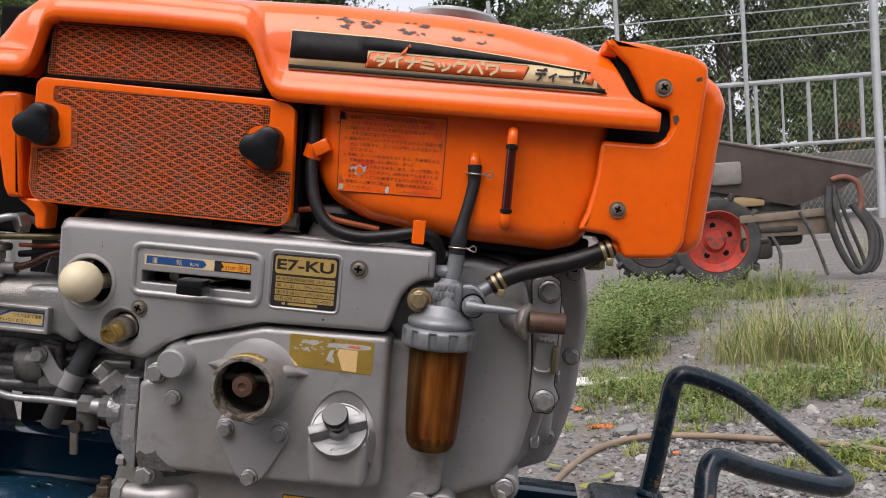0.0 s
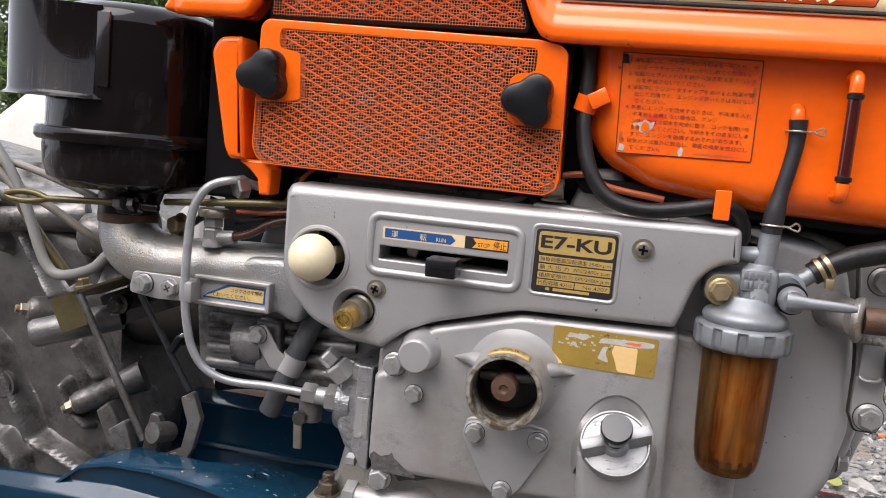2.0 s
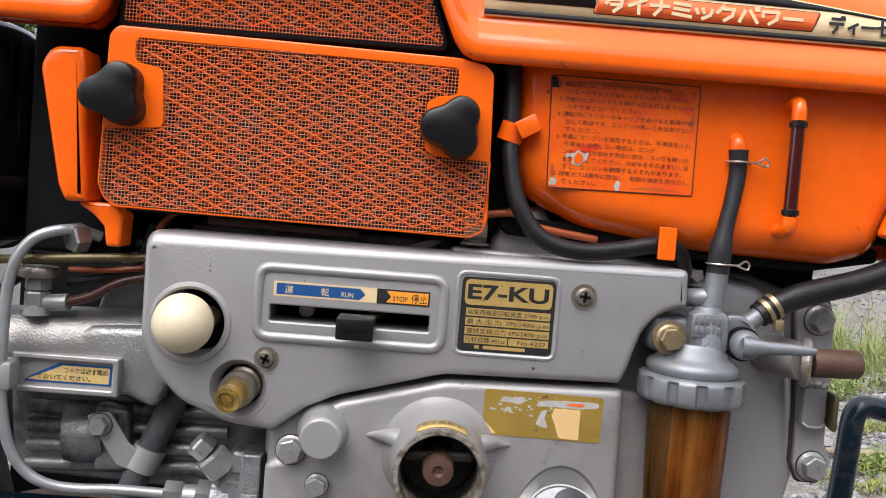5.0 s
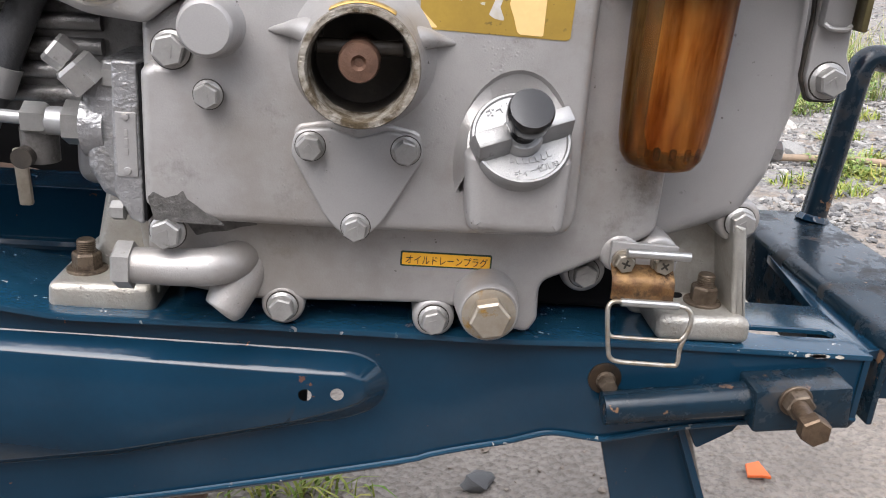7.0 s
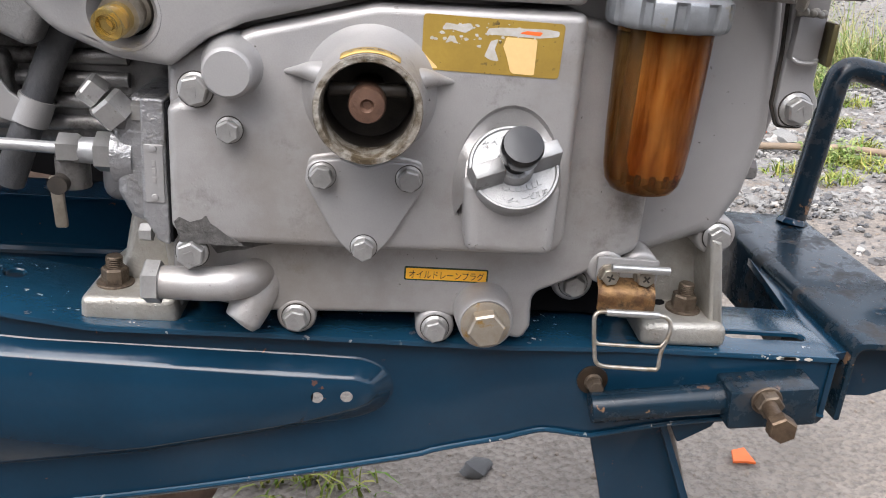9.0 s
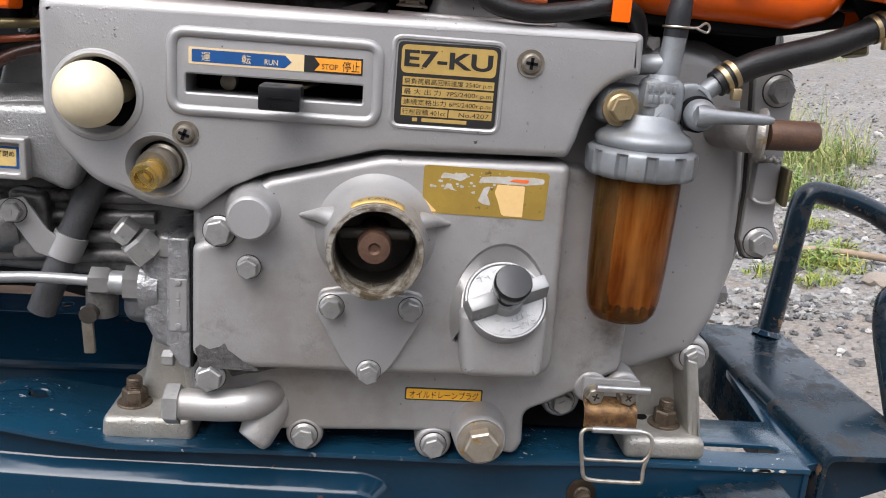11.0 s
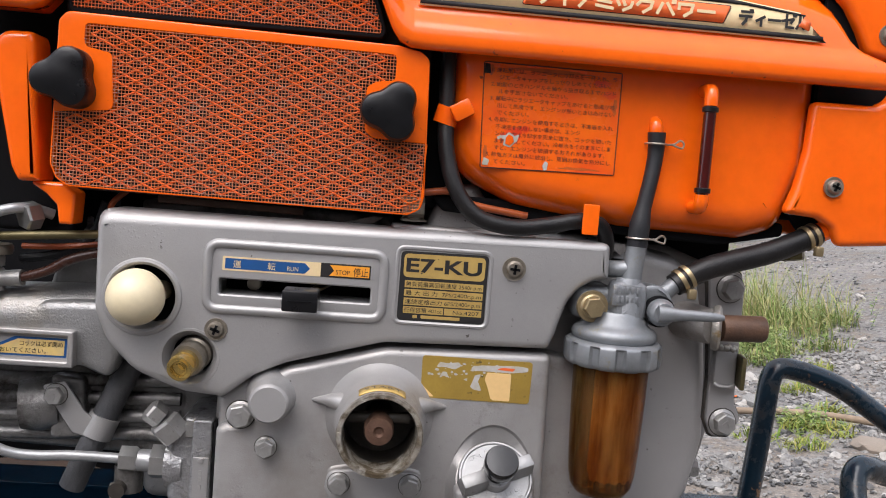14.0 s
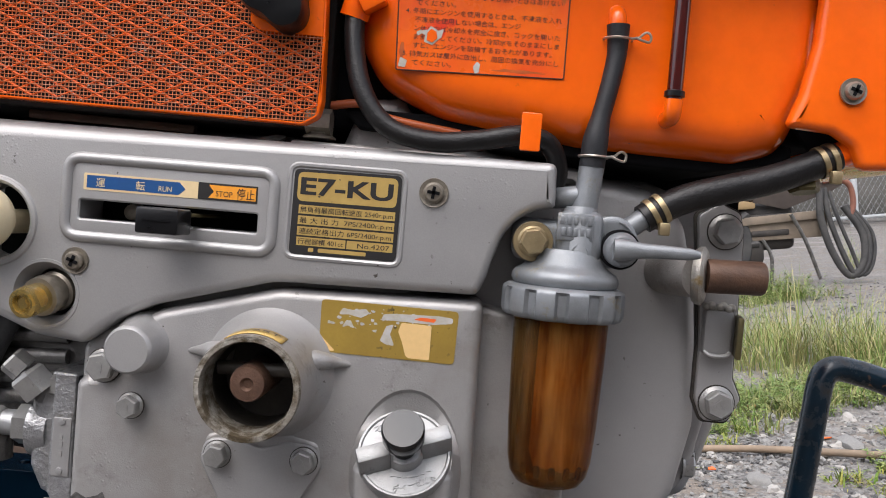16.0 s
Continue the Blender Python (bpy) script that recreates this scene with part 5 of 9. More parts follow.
# flaked paint on the shoulder
rng = random.Random(4)
CHIP = surf("bare_steel_chip", (0.055, 0.05, 0.05), (0.12, 0.08, 0.06), 200, 0.5, 0.7, 0.4, 0.3, 500)
chip_places = [(-0.168, 0.7), (-0.160, 0.55), (-0.148, 0.65), (-0.136, 0.5), (-0.128, 0.5), (-0.120, 0.6), (-0.098, 0.55), (-0.045, 0.45), (-0.040, 0.6), (0.023, 0.5), (0.042, 0.6), (0.048, 0.4), (0.058, 0.45), (0.068, 0.7), (0.090, 0.9), (0.096, 0.95), (0.103, 0.7), (0.138, 0.8), (0.145, 0.9), (0.152, 0.75),
               (0.0885, -0.05), (0.0915, -0.3), (0.0960, -0.1), (0.0990, -0.35), (0.1030, -0.2), (0.128, -0.35), (0.1335, -0.2), (0.1455, -0.4), (0.1490, -0.15), (0.0450, -0.2), (0.0615, 0.1)]


def hood_skin(x, s):
    """A point of the shoulder: s goes from the decal's upper edge (0) up to the top (1)."""
    zt = hood_top(x)
    ys, zs = (0.0018, 0.0055, 0.0115, 0.020, 0.030), (-0.024, -0.0165, -0.0095, -0.004, -0.001)
    return (float(np.interp(s, (0, 0.25, 0.5, 0.75, 1), ys)), zt + float(np.interp(s, (0, 0.25, 0.5, 0.75, 1), zs)))


for x, s in chip_places:
    cb = bmesh.new()
    n, r = 15, rng.choice((0.0010, 0.0014, 0.0022, 0.0030))
    s = 0.12 + 0.25 * s
    vs = []
    for i in range(n):
        a = 2 * math.pi * i / n
        rr = r * rng.uniform(0.25, 1.25)
        y, z = hood_skin(x + rr * 1.5 * math.cos(a), s + rr * math.sin(a) * 24)
        vs.append(cb.verts.new((x + rr * 1.5 * math.cos(a), y - 0.0011, z + 0.0006)))
    y, z = hood_skin(x, s)
    c = cb.verts.new((x, y - 0.00115, z + 0.0006))
    for i in range(n):
        cb.faces.new((c, vs[i], vs[(i + 1) % n]))
    part("paint_chip", cb, CHIP, hood)

# long decal
def skin_film(name, pts, lift, mat, parent, label=""):
    """A film that follows the slightly leaning hood side."""
    pts = ccw(pts)
    b2 = bmesh.new()
    vs = [b2.verts.new((x, float(np.interp(z, (0.225, 0.232, 0.2455, 0.2595, 0.2640), (-0.0030, -0.0026, -0.0016, -0.0004, 0.0006))) - 0.0016 - lift, z)) for x, z in pts]
    fill(b2, [vs])
    ob = part(name, b2, mat, parent, label)
    so = ob.modifiers.new("film", "SOLIDIFY")
    so.thickness = 0.0002
    return ob
def strip(x0, x1, zlo, zhi, n=14):
    lo = [(x0 + (x1 - x0) * i / n, zlo(x0 + (x1 - x0) * i / n)) for i in range(n + 1)]
    hi = [(x0 + (x1 - x0) * i / n, zhi(x0 + (x1 - x0) * i / n)) for i in range(n + 1)]
    return lo + list(reversed(hi))
top_edge = lambda x: float(np.interp(x, (0.0058, 0.07, 0.11, 0.17, 0.2290, 0.2404), (0.2612, 0.2605, 0.2585, 0.2535, 0.2470, 0.2315)))
decal = skin_film("decal", strip(0.0058, 0.2404, lambda x: 0.2316, top_edge), 0.0000, CREAM, hood, "black, cream and red-orange striped decal, scratched")
skin_film("decal_stripe", strip(0.0062, 0.0640, lambda x: 0.2402, lambda x: top_edge(x) - 0.0008, 6), 0.0003, BLACK_DECAL, decal)
skin_film("decal_stripe", strip(0.0600, 0.2270, lambda x: float(np.interp(x, (0.06, 0.19, 0.2270), (0.2503, 0.2490, 0.2455))), lambda x: top_edge(x) - 0.0007), 0.0003, BLACK_DECAL, decal)
skin_film("decal_stripe", strip(0.0062, 0.2385, lambda x: 0.2326, lambda x: 0.2352, 6), 0.0003, BLACK_DECAL, decal)
skin_film("decal_panel", rpoly([(0.0625, 0.2372), (0.1790, 0.2372), (0.1835, 0.2478), (0.0660, 0.2488)], 0.0015), 0.0003, BLACK_INK, decal)
skin_film("decal_panel", rpoly([(0.0630, 0.2376), (0.1786, 0.2376), (0.1828, 0.2474), (0.0664, 0.2484)], 0.0013), 0.0005, RED_ORANGE_INK, decal)
STROKES = {
    "ダ": "30,100 5,55|22,84 88,84 80,38 45,0|30,48 78,48|92,108 96,96|106,108 110,96",
    "イ": "92,98 8,50|58,76 58,0",
    "ナ": "3,66 97,66|56,100 54,45 25,0",
    "ミ": "10,95 90,86|12,58 86,49|4,20 96,6",
    "ッ": "8,64 18,38|42,68 50,42|92,64 82,28 42,0",
    "ク": "34,100 4,52|26,83 90,83 80,36 40,0",
    "パ": "30,80 4,4|58,84 96,4|88,104 102,104|88,94 102,94",
    "ワ": "10,52 10,88 90,88 80,36 42,0",
    "ー": "4,50 98,50",
    "デ": "14,94 72,94|0,60 94,60|54,60 50,28 24,0|84,108 88,94|98,108 102,94",
    "ィ": "84,68 20,34|58,52 58,0",
    "ゼ": "0,52 88,70 70,42|34,98 34,8 90,6|88,108 92,94|102,108 106,94",
    "ル": "28,92 24,36 2,4|58,96 58,8 96,42",
}


def block_word(word, x, z, size, step, thick, mat):
    """Heavy block lettering drawn with broad strokes on the decal."""
    for n, ch in enumerate(word):
        b2 = bmesh.new()
        lift = 0.0
        for stroke in STROKES[ch].split("|"):
            way = [Vector((float(p.split(",")[0]) / 100 * step * 0.86 + x + n * step, float(p.split(",")[1]) / 100 * size + z)) for p in stroke.split()]
            for p, q in zip(way, way[1:]):
                t = (q - p).normalized()
                o = Vector((-t.y, t.x)) * thick / 2
                lift += 0.00003
                ps = [p - o - t * thick * 0.4, q - o + t * thick * 0.4, q + o + t * thick * 0.4, p + o - t * thick * 0.4]
                b2.faces.new([b2.verts.new((v.x, float(np.interp(v.y, (0.225, 0.232, 0.2455, 0.2595), (-0.0030, -0.0026, -0.0016, -0.0004))) - 0.0026 - lift, v.y)) for v in ps])
        part("lettering", b2, mat, decal)


block_word("ダイナミックパワー", 0.0690, 0.2392, 0.0074, 0.01175, 0.0018, CREAM)
block_word("ディーゼル", 0.1880, 0.2378, 0.0076, 0.0084, 0.0016, BLACK_INK)
skin_film("decal_scratch", rpoly([(0.2225, 0.2395), (0.2290, 0.2370), (0.2300, 0.2420), (0.2260, 0.2455), (0.2245, 0.2425)], 0.0006), 0.0017, RED_ORANGE_INK, decal)
skin_film("decal_scratch", rpoly([(0.0880, 0.2478), (0.0905, 0.2520), (0.0930, 0.2545), (0.0960, 0.2540), (0.0945, 0.2575), (0.0920, 0.2490)], 0.0006), 0.0010, RED_ORANGE_INK, decal)

# fuel cap on the top
part("fuel_cap", lathe([(0.0, -0.02), (0.036, -0.02), (0.036, 0.004), (0.040, 0.005), (0.0405, 0.010), (0.038, 0.0125), (0.03, 0.013), (0.028, 0.0155), (0.0, 0.016)], (0.113, 0.125, 0.2940), (0, 0, 1), 60, wave=lambda a, h: 1 + (0.012 * math.sin(a * 30) if 0.004 < h < 0.011 else 0)), NUT_BRIGHT, engine, "chromed fuel tank cap")

# ---- front cover at the nose ----
nose_line = rpoly([(0.2335, 0.2720), (0.2640, 0.2708), (0.2990, 0.2650), (0.3105, 0.2585), (0.3110, 0.2470), (0.3085, 0.1900), (0.3060, 0.1300), (0.2990, 0.1178), (0.2640, 0.1150), (0.2595, 0.1255), (0.2500, 0.1310), (0.2290, 0.1326), (0.2345, 0.1480), (0.2388, 0.1720), (0.2398, 0.1990), (0.2770, 0.1995), (0.2850, 0.2035), (0.2885, 0.2120), (0.2870, 0.2245), (0.2800, 0.2265), (0.2690, 0.2280), (0.2622, 0.2412), (0.2540, 0.2540)],
                  [0.002, 0.01, 0.01, 0.008, 0.004, 0.02, 0.012, 0.012, 0.006, 0.006, 0.006, 0.003, 0.02, 0.02, 0.004, 0.006, 0.008, 0.008, 0.005, 0.005, 0.006, 0.02, 0.012])
nose = part("front_cover", slab(nose_line, -0.0005, 0.0065, 0.0042, seg=5), ORANGE, engine, "orange sheet-steel front cover")
part("front_nose", slab(rpoly([(0.262, 0.270), (0.302, 0.2630), (0.3240, 0.2475), (0.3300, 0.2350), (0.3265, 0.18), (0.3230, 0.1320), (0.3150, 0.1215), (0.262, 0.118)], [0.01, 0.02, 0.014, 0.014, 0.02, 0.012, 0.012, 0.004]), 0.0130, 0.23, 0.012, seg=6), ORANGE, engine, "rounded orange nose panel")
part("front_top", slab(rpoly([(0.2335, 0.262), (0.2345, 0.2716), (0.2640, 0.2704), (0.2990, 0.2647), (0.3085, 0.2585), (0.3085, 0.252)], 0.003), 0.006, 0.235, 0.006, seg=5), ORANGE, engine)
# black fills standing in for the shade in the gap between hood and nose
part("nose_gap_shade", slab(rpoly([(0.236, 0.266), (0.236, 0.14), (0.250, 0.122), (0.266, 0.122), (0.266, 0.252), (0.256, 0.264)], 0.003), 0.0225, 0.0260, 0.0005), DARK, engine)
part("nose_gap_shade", slab(rpoly([(0.245, 0.192), (0.292, 0.192), (0.294, 0.232), (0.274, 0.240), (0.262, 0.262), (0.245, 0.266)], 0.003), 0.0080, 0.0120, 0.0005), DARK, engine)
pan_screw("cover_screw", (0.2560, -0.0014, 0.1500), nose, 0.0053, BOLT, "weathered cross-slot screw")
pan_screw("cover_screw", (0.2800, -0.0006, 0.2400), nose, 0.0056, BOLT, "weathered cross-slot screw", 50)
film("paint_chip", rpoly([(0.2885, 0.2205), (0.2920, 0.2215), (0.2935, 0.2180), (0.2915, 0.2140), (0.2895, 0.2160)], 0.0005), -0.0005, CHIP, nose, "", 0.0001)
film("paint_chip", rpoly([(0.3020, 0.2480), (0.3060, 0.2500), (0.3068, 0.2470), (0.3030, 0.2460)], 0.0005), -0.0005, CHIP, nose, "", 0.0001)

# ---- radiator screens ----
def mesh_holes(line, y, parent, fine=0.00182, name="screen_mesh"):
    """Woven insect mesh with expanded metal over it, cut to an outline."""
    line = ccw(line)
    x0, x1 = min(p[0] for p in line), max(p[0] for p in line)
    z0, z1 = min(p[1] for p in line), max(p[1] for p in line)

    def spans(fixed, along_x):
        cuts = []
        for i in range(len(line)):
            (ax, az), (bx, bz) = line[i - 1], line[i]
            a, b, c, d = (az, bz, ax, bx) if along_x else (ax, bx, az, bz)
            if (a <= fixed) != (b <= fixed):
                cuts.append(c + (d - c) * (fixed - a) / (b - a))
        cuts.sort()
        return list(zip(cuts[::2], cuts[1::2]))

    verts, faces = [], []

    def stick(p, q, w, d):
        p, q = Vector(p), Vector(q)
        t = (q - p).normalized()
        n = Vector((-t.z, 0, t.x)) * w
        o = Vector((0, d, 0))
        k = len(verts)
        for v in (p - n, p + o * -1, p + n, q - n, q + o * -1, q + n):
            verts.append(tuple(v))
        faces.extend([(k, k + 3, k + 4, k + 1), (k + 1, k + 4, k + 5, k + 2)])

    z = z0 + fine / 2
    while z < z1:
        for a, b in spans(z, True):
            stick((a, y + 0.0001, z), (b, y + 0.0001, z), 0.00023, 0.00022)
        z += fine
    x = x0 + fine / 2
    while x < x1:
        for a, b in spans(x, False):
            stick((x, y + 0.0003, a), (x, y + 0.0003, b), 0.00023, 0.00022)
        x += fine
    me = bpy.data.meshes.new(name)
    me.from_pydata(verts, [], faces)
    me.materials.append(MESH_WIRE)
    # chaff and dust caught in the meshes
    r3 = random.Random(17)
    cv, cf = [], []
    for _ in range(int((x1 - x0) * (z1 - z0) * 70000)):
        px, pz = r3.uniform(x0, x1), r3.uniform(z0, z1)
        if noise.noise(Vector((px * 45, 3.0, pz * 45))) < 0.10 + 0.5 * (pz - z0) / (z1 - z0) - 0.3 or not any(a <= px <= b for a, b in spans(pz, True)):
            continue
        k, w = len(cv), r3.uniform(0.0003, 0.0007)
        turn = r3.uniform(0, 3.1)
        for q in range(5):
            ang, rad = turn + q * 1.257, w * r3.uniform(0.5, 1.2)
            cv.append((px + rad * math.cos(ang), y - 0.0002 - r3.uniform(0, 0.0003), pz + rad * 0.7 * math.sin(ang)))
        cf.append((k, k + 1, k + 2, k + 3, k + 4))
    cm_ = bpy.data.meshes.new("chaff")
    cm_.from_pydata(cv, [], cf)
    cm_.materials.append(CHAFF)
    co = new("chaff", cm_)
    co.parent = parent
    tagged(co, "grey dust and chaff caught in the mesh", kind="stuff")
    ob = new("insect_mesh", me)
    ob.parent = parent
    tagged(ob, "fine dusty woven wire mesh", kind="stuff")
    verts, faces = [], []
    inside = lambda px, pz: any(a <= px <= b for a, b in spans(pz, True))
    cw, ch = 0.0122, 0.0029
    rows = int((z1 - z0) / ch) + 3
    cols = int((x1 - x0) / cw) + 3
    r2 = random.Random(7)
    for j in range(-1, rows):
        for i in range(-1, cols):
            bx, bz = x0 + (i + (j % 2) * 0.5) * cw, z0 + j * ch
            for sx in (-1, 1):
                p, q = (bx, bz), (bx + sx * cw / 2, bz + ch)
                mid = ((p[0] + q[0]) / 2, (p[1] + q[1]) / 2)
                if inside(*mid) and inside(*p) and inside(*q):
                    w = 0.00066 if sx < 0 else 0.00050
                    yy = y + 0.0006 + r2.uniform(-0.0002, 0.0002)
                    stick((p[0], yy, p[1]), (q[0], yy, q[1]), w, 0.0005)
    me = bpy.data.meshes.new(name)
    me.from_pydata(verts, [], faces)
    me.materials.append(MESH_ORANGE)
    ob = new("expanded_metal", me)
    ob.parent = parent
    tagged(ob, "orange-painted expanded metal", kind="stuff")


lo_out = rpoly([(-0.1880, 0.1290), (-0.1845, 0.1210), (-0.1780, 0.1170), (0.0080, 0.1150), (0.0150, 0.1190), (0.0165, 0.1260), (0.0140, 0.2020), (0.0090, 0.2060), (-0.0040, 0.2085), (-0.1820, 0.2110), (-0.1862, 0.2060)], 0.006)
lo_hole = rpoly([(-0.1722, 0.2052), (-0.1722, 0.1930), (-0.1575, 0.1905), (-0.1555, 0.1600), (-0.1866, 0.1570), (-0.1871, 0.1288), (-0.1839, 0.1214), (-0.1778, 0.1177), (0.0078, 0.1157), (0.0142, 0.1193), (0.0157, 0.1555), (-0.0150, 0.1565), (-0.0195, 0.1600), (-0.0200, 0.1840), (-0.0150, 0.1875), (-0.0045, 0.1890), (-0.0045, 0.2030)],
                [0.003, 0.004, 0.004, 0.004, 0.001, 0.003, 0.004, 0.004, 0.004, 0.003, 0.001, 0.004, 0.004, 0.004, 0.004, 0.003, 0.003])
screen = part("radiator_screen", slab(lo_out, -0.0056, 0.003, 0.0010, [lo_hole], hole_r=0.0003), ORANGE, engine, "orange radiator screen frame with a mesh panel")
mesh_holes(lo_hole, -0.0056, screen)
up_out = rpoly([(-0.1840, 0.2110), (-0.1805, 0.2520), (-0.1750, 0.2565), (-0.0300, 0.2550), (-0.0230, 0.2510), (-0.0110, 0.2160), (-0.0130, 0.2120)], 0.004)
up_hole = rpoly([(-0.1815, 0.2140), (-0.1780, 0.2510), (-0.1735, 0.2545), (-0.0310, 0.2530), (-0.0250, 0.2490), (-0.0135, 0.2165), (-0.0150, 0.2145)], 0.003)
up_screen = part("upper_screen", slab(up_out, 0.0, 0.02, 0.001, [up_hole]), DARK, engine, "upper radiator mesh panel under the hood edge")
mesh_holes(up_hole, -0.0004, up_screen)
# core coloured near-black so that the mesh holes stay dark
part("radiator_core", slab(rect(-0.19, 0.115, 0.016, 0.262, 0.004), 0.016, 0.10, 0.001), surf("near_black_radiator_core", (0.010, 0.006, 0.005), (0.005, 0.004, 0.003), 90, 0.6, 0.8, 0.2, 0.4, 500), engine, "dark radiator core behind the mesh")


def star_knob(x, z, spin):
    line = []
    for n in range(60):
        a = 2 * math.pi * n / 60
        c3 = math.cos(3 * a)
        r = 0.0150 * (1 + 0.160 * c3 - 0.016 * math.cos(6 * a))
        line.append((r * math.cos(a), r * math.sin(a)))
    kb = slab(line, -0.0130, 0.004, 0.0036, seg=2)
    lathe([(0.0, -0.010), (0.0075, -0.010), (0.0075, 0.0), (0.0, 0.0)], (0, 0, 0), (0, -1, 0), 20, kb)
    k = part("clamp_knob", kb, BLACK_PLASTIC, engine, "three-lobed black plastic clamp knob", 30)
    k.data.transform(Matrix.Translation((x, -0.0075, z)) @ pose(0, 0, 0, 0, spin, 0) )
    return k


# hopper sides coloured near-black: the shade is in the colour
part("hopper", slab(rect(0.012, 0.118, 0.060, 0.262, 0.004), 0.034, 0.24, 0.003), DARK, engine, "radiator hopper side, near-black for shade")
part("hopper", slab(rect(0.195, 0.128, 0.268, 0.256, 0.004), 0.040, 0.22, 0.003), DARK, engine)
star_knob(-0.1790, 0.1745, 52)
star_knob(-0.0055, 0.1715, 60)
# radiator side near-black too, its shade put into the colour
part("radiator_side", slab(rect(-0.2420, 0.088, -0.1860, 0.270, 0.004), 0.032, 0.20, 0.003), DARK, engine, "side of the radiator, near-black for shade")
# orange side bracket left of the screens
part("side_bracket", slab(rpoly([(-0.2228, 0.1885), (-0.2170, 0.1985), (-0.2010, 0.1990), (-0.1995, 0.1940), (-0.1945, 0.1185), (-0.2060, 0.1180), (-0.2100, 0.1260)], [0.012, 0.012, 0.003, 0.003, 0.002, 0.004, 0.010]), -0.0030, 0.02, 0.004), ORANGE, engine, "orange side bracket")
part("side_bracket", slab(rpoly([(-0.2030, 0.1185), (-0.1925, 0.1120), (-0.1865, 0.1060), (-0.1850, 0.0955), (-0.1775, 0.0955), (-0.1765, 0.1130), (-0.1830, 0.1185)], 0.002), 0.003, 0.02, 0.002), ORANGE, engine)
part("hood_leg", slab(rpoly([(-0.26, 0.2120), (-0.2000, 0.2120), (-0.1930, 0.2200), (-0.1900, 0.2330), (-0.245, 0.2330)], 0.004), -0.0060, 0.02, 0.003), ORANGE, engine)

# ---- engine: intake side ----
AX, AYY = -0.3095, 0.048
ac = part("air_cleaner", lathe([(0.0, 0.072), (0.020, 0.072), (0.024, 0.084), (0.050, 0.0865), (0.0600, 0.0925), (0.0632, 0.102), (0.0640, 0.1185), (0.0675, 0.1190), (0.0695, 0.1215), (0.0695, 0.1262), (0.0680, 0.1285), (0.0622, 0.1290), (0.0612, 0.2020), (0.0600, 0.2085), (0.0560, 0.2130), (0.046, 0.2170), (0.0, 0.2200)], (AX, AYY, 0.0), (0, 0, 1), 72), WET_BLACK, engine, "glossy black oil-bath air cleaner with rain streaks")
sn = bmesh.new()
ring0 = []
for z, r in ((0.1490, 0.0605), (0.1505, 0.0565), (0.1530, 0.0548), (0.2120, 0.0548), (0.2125, 0.052), (0.149, 0.052)):
    ring0.append([sn.verts.new((-0.336 + r * math.cos(a), 0.030 + r * math.sin(a), z)) for a in [math.radians(-48 - 5.2 * i) for i in range(41)]])
for a, b in zip(ring0, ring0[1:]):
    for i in range(40):
        sn.faces.new((a[i], a[i + 1], b[i + 1], b[i]))
bmesh.ops.holes_fill(sn, edges=[e for e in sn.edges if e.is_boundary], sides=0)
part("rain_shroud", sn, WET_BLACK, ac, "black rain shroud round the air inlet")
part("shroud_seam", rbox((-0.2965, -0.0128, 0.1830), (0.0100, 0.0022, 0.0500), 0.0006, m=pose(0, 0, 0, 0, 0, 0)), BLACK_PAINT, ac)
part("cleaner_clamp", lathe([(0.0170, 0.0640), (0.0218, 0.0640), (0.0222, 0.0670), (0.0222, 0.0780), (0.0218, 0.0820), (0.0170, 0.0820)], (-0.3120, AYY, 0.0), (0, 0, 1), 40), BLACK_PLASTIC, ac, "black rubber joint with clamp")
part("clamp_lug", rbox((-0.2960, AYY - 0.024, 0.0760), (0.016, 0.010, 0.014), 0.0015), BLACK_PLASTIC, ac)
hex_bolt("clamp_bolt", (-0.2890, AYY - 0.026, 0.0760), ac, (1, 0, 0), 0.009, 0.006, mat=BLACK_PAINT, mark=False, shank=0.012)

elbow = part("intake_elbow", tube([(-0.3120, AYY, 0.0670), (-0.3105, AYY - 0.001, 0.0540), (-0.3020, AYY - 0.004, 0.0420), (-0.2860, AYY - 0.006, 0.0355), (-0.2650, AYY - 0.006, 0.0330), (-0.2350, AYY - 0.003, 0.0340), (-0.2000, AYY + 0.002, 0.0350), (-0.1700, AYY + 0.006, 0.0340)], [0.0212, 0.0218, 0.0225, 0.0222, 0.0215, 0.0210, 0.0210, 0.0225], 32, 6), ELBOW_CAST, engine, "silver cast intake elbow with rusty spots")
part("elbow_collar", lathe([(0.0200, -0.004), (0.0224, -0.004), (0.0224, 0.003), (0.0200, 0.003)], (-0.3120, AYY, 0.0640), (0, 0, 1), 40), RUSTY_TUBE, elbow)
part("intake_block", slab(rpoly([(-0.2430, 0.0080), (-0.1780, 0.0090), (-0.1620, 0.0020), (-0.1540, 0.0200), (-0.1600, 0.0500), (-0.2000, 0.0480), (-0.2430, 0.0330)], 0.006), 0.029, 0.07, 0.006), ELBOW_CAST, elbow)
lb = part("label_frame", slab(rect(-0.2400, 0.0095, -0.1805, 0.0315, 0.0015), 0.0225, 0.045, 0.0012, [rect(-0.2365, 0.0130, -0.1840, 0.0282, 0.0008)]), SILVER_CAST, elbow, "cast label frame")
part("label_floor", slab(rect(-0.2368, 0.0128, -0.1838, 0.0285), 0.0262, 0.03, 0.0), SILVER_CAST, lb)
film("tap_label", rpoly([(-0.2350, 0.0148), (-0.1855, 0.0148), (-0.1852, 0.0262), (-0.2150, 0.0262), (-0.2300, 0.0185)], 0.0006), 0.0262, BLUE_INK, lb, "torn yellow label with blue border", 0.0002)
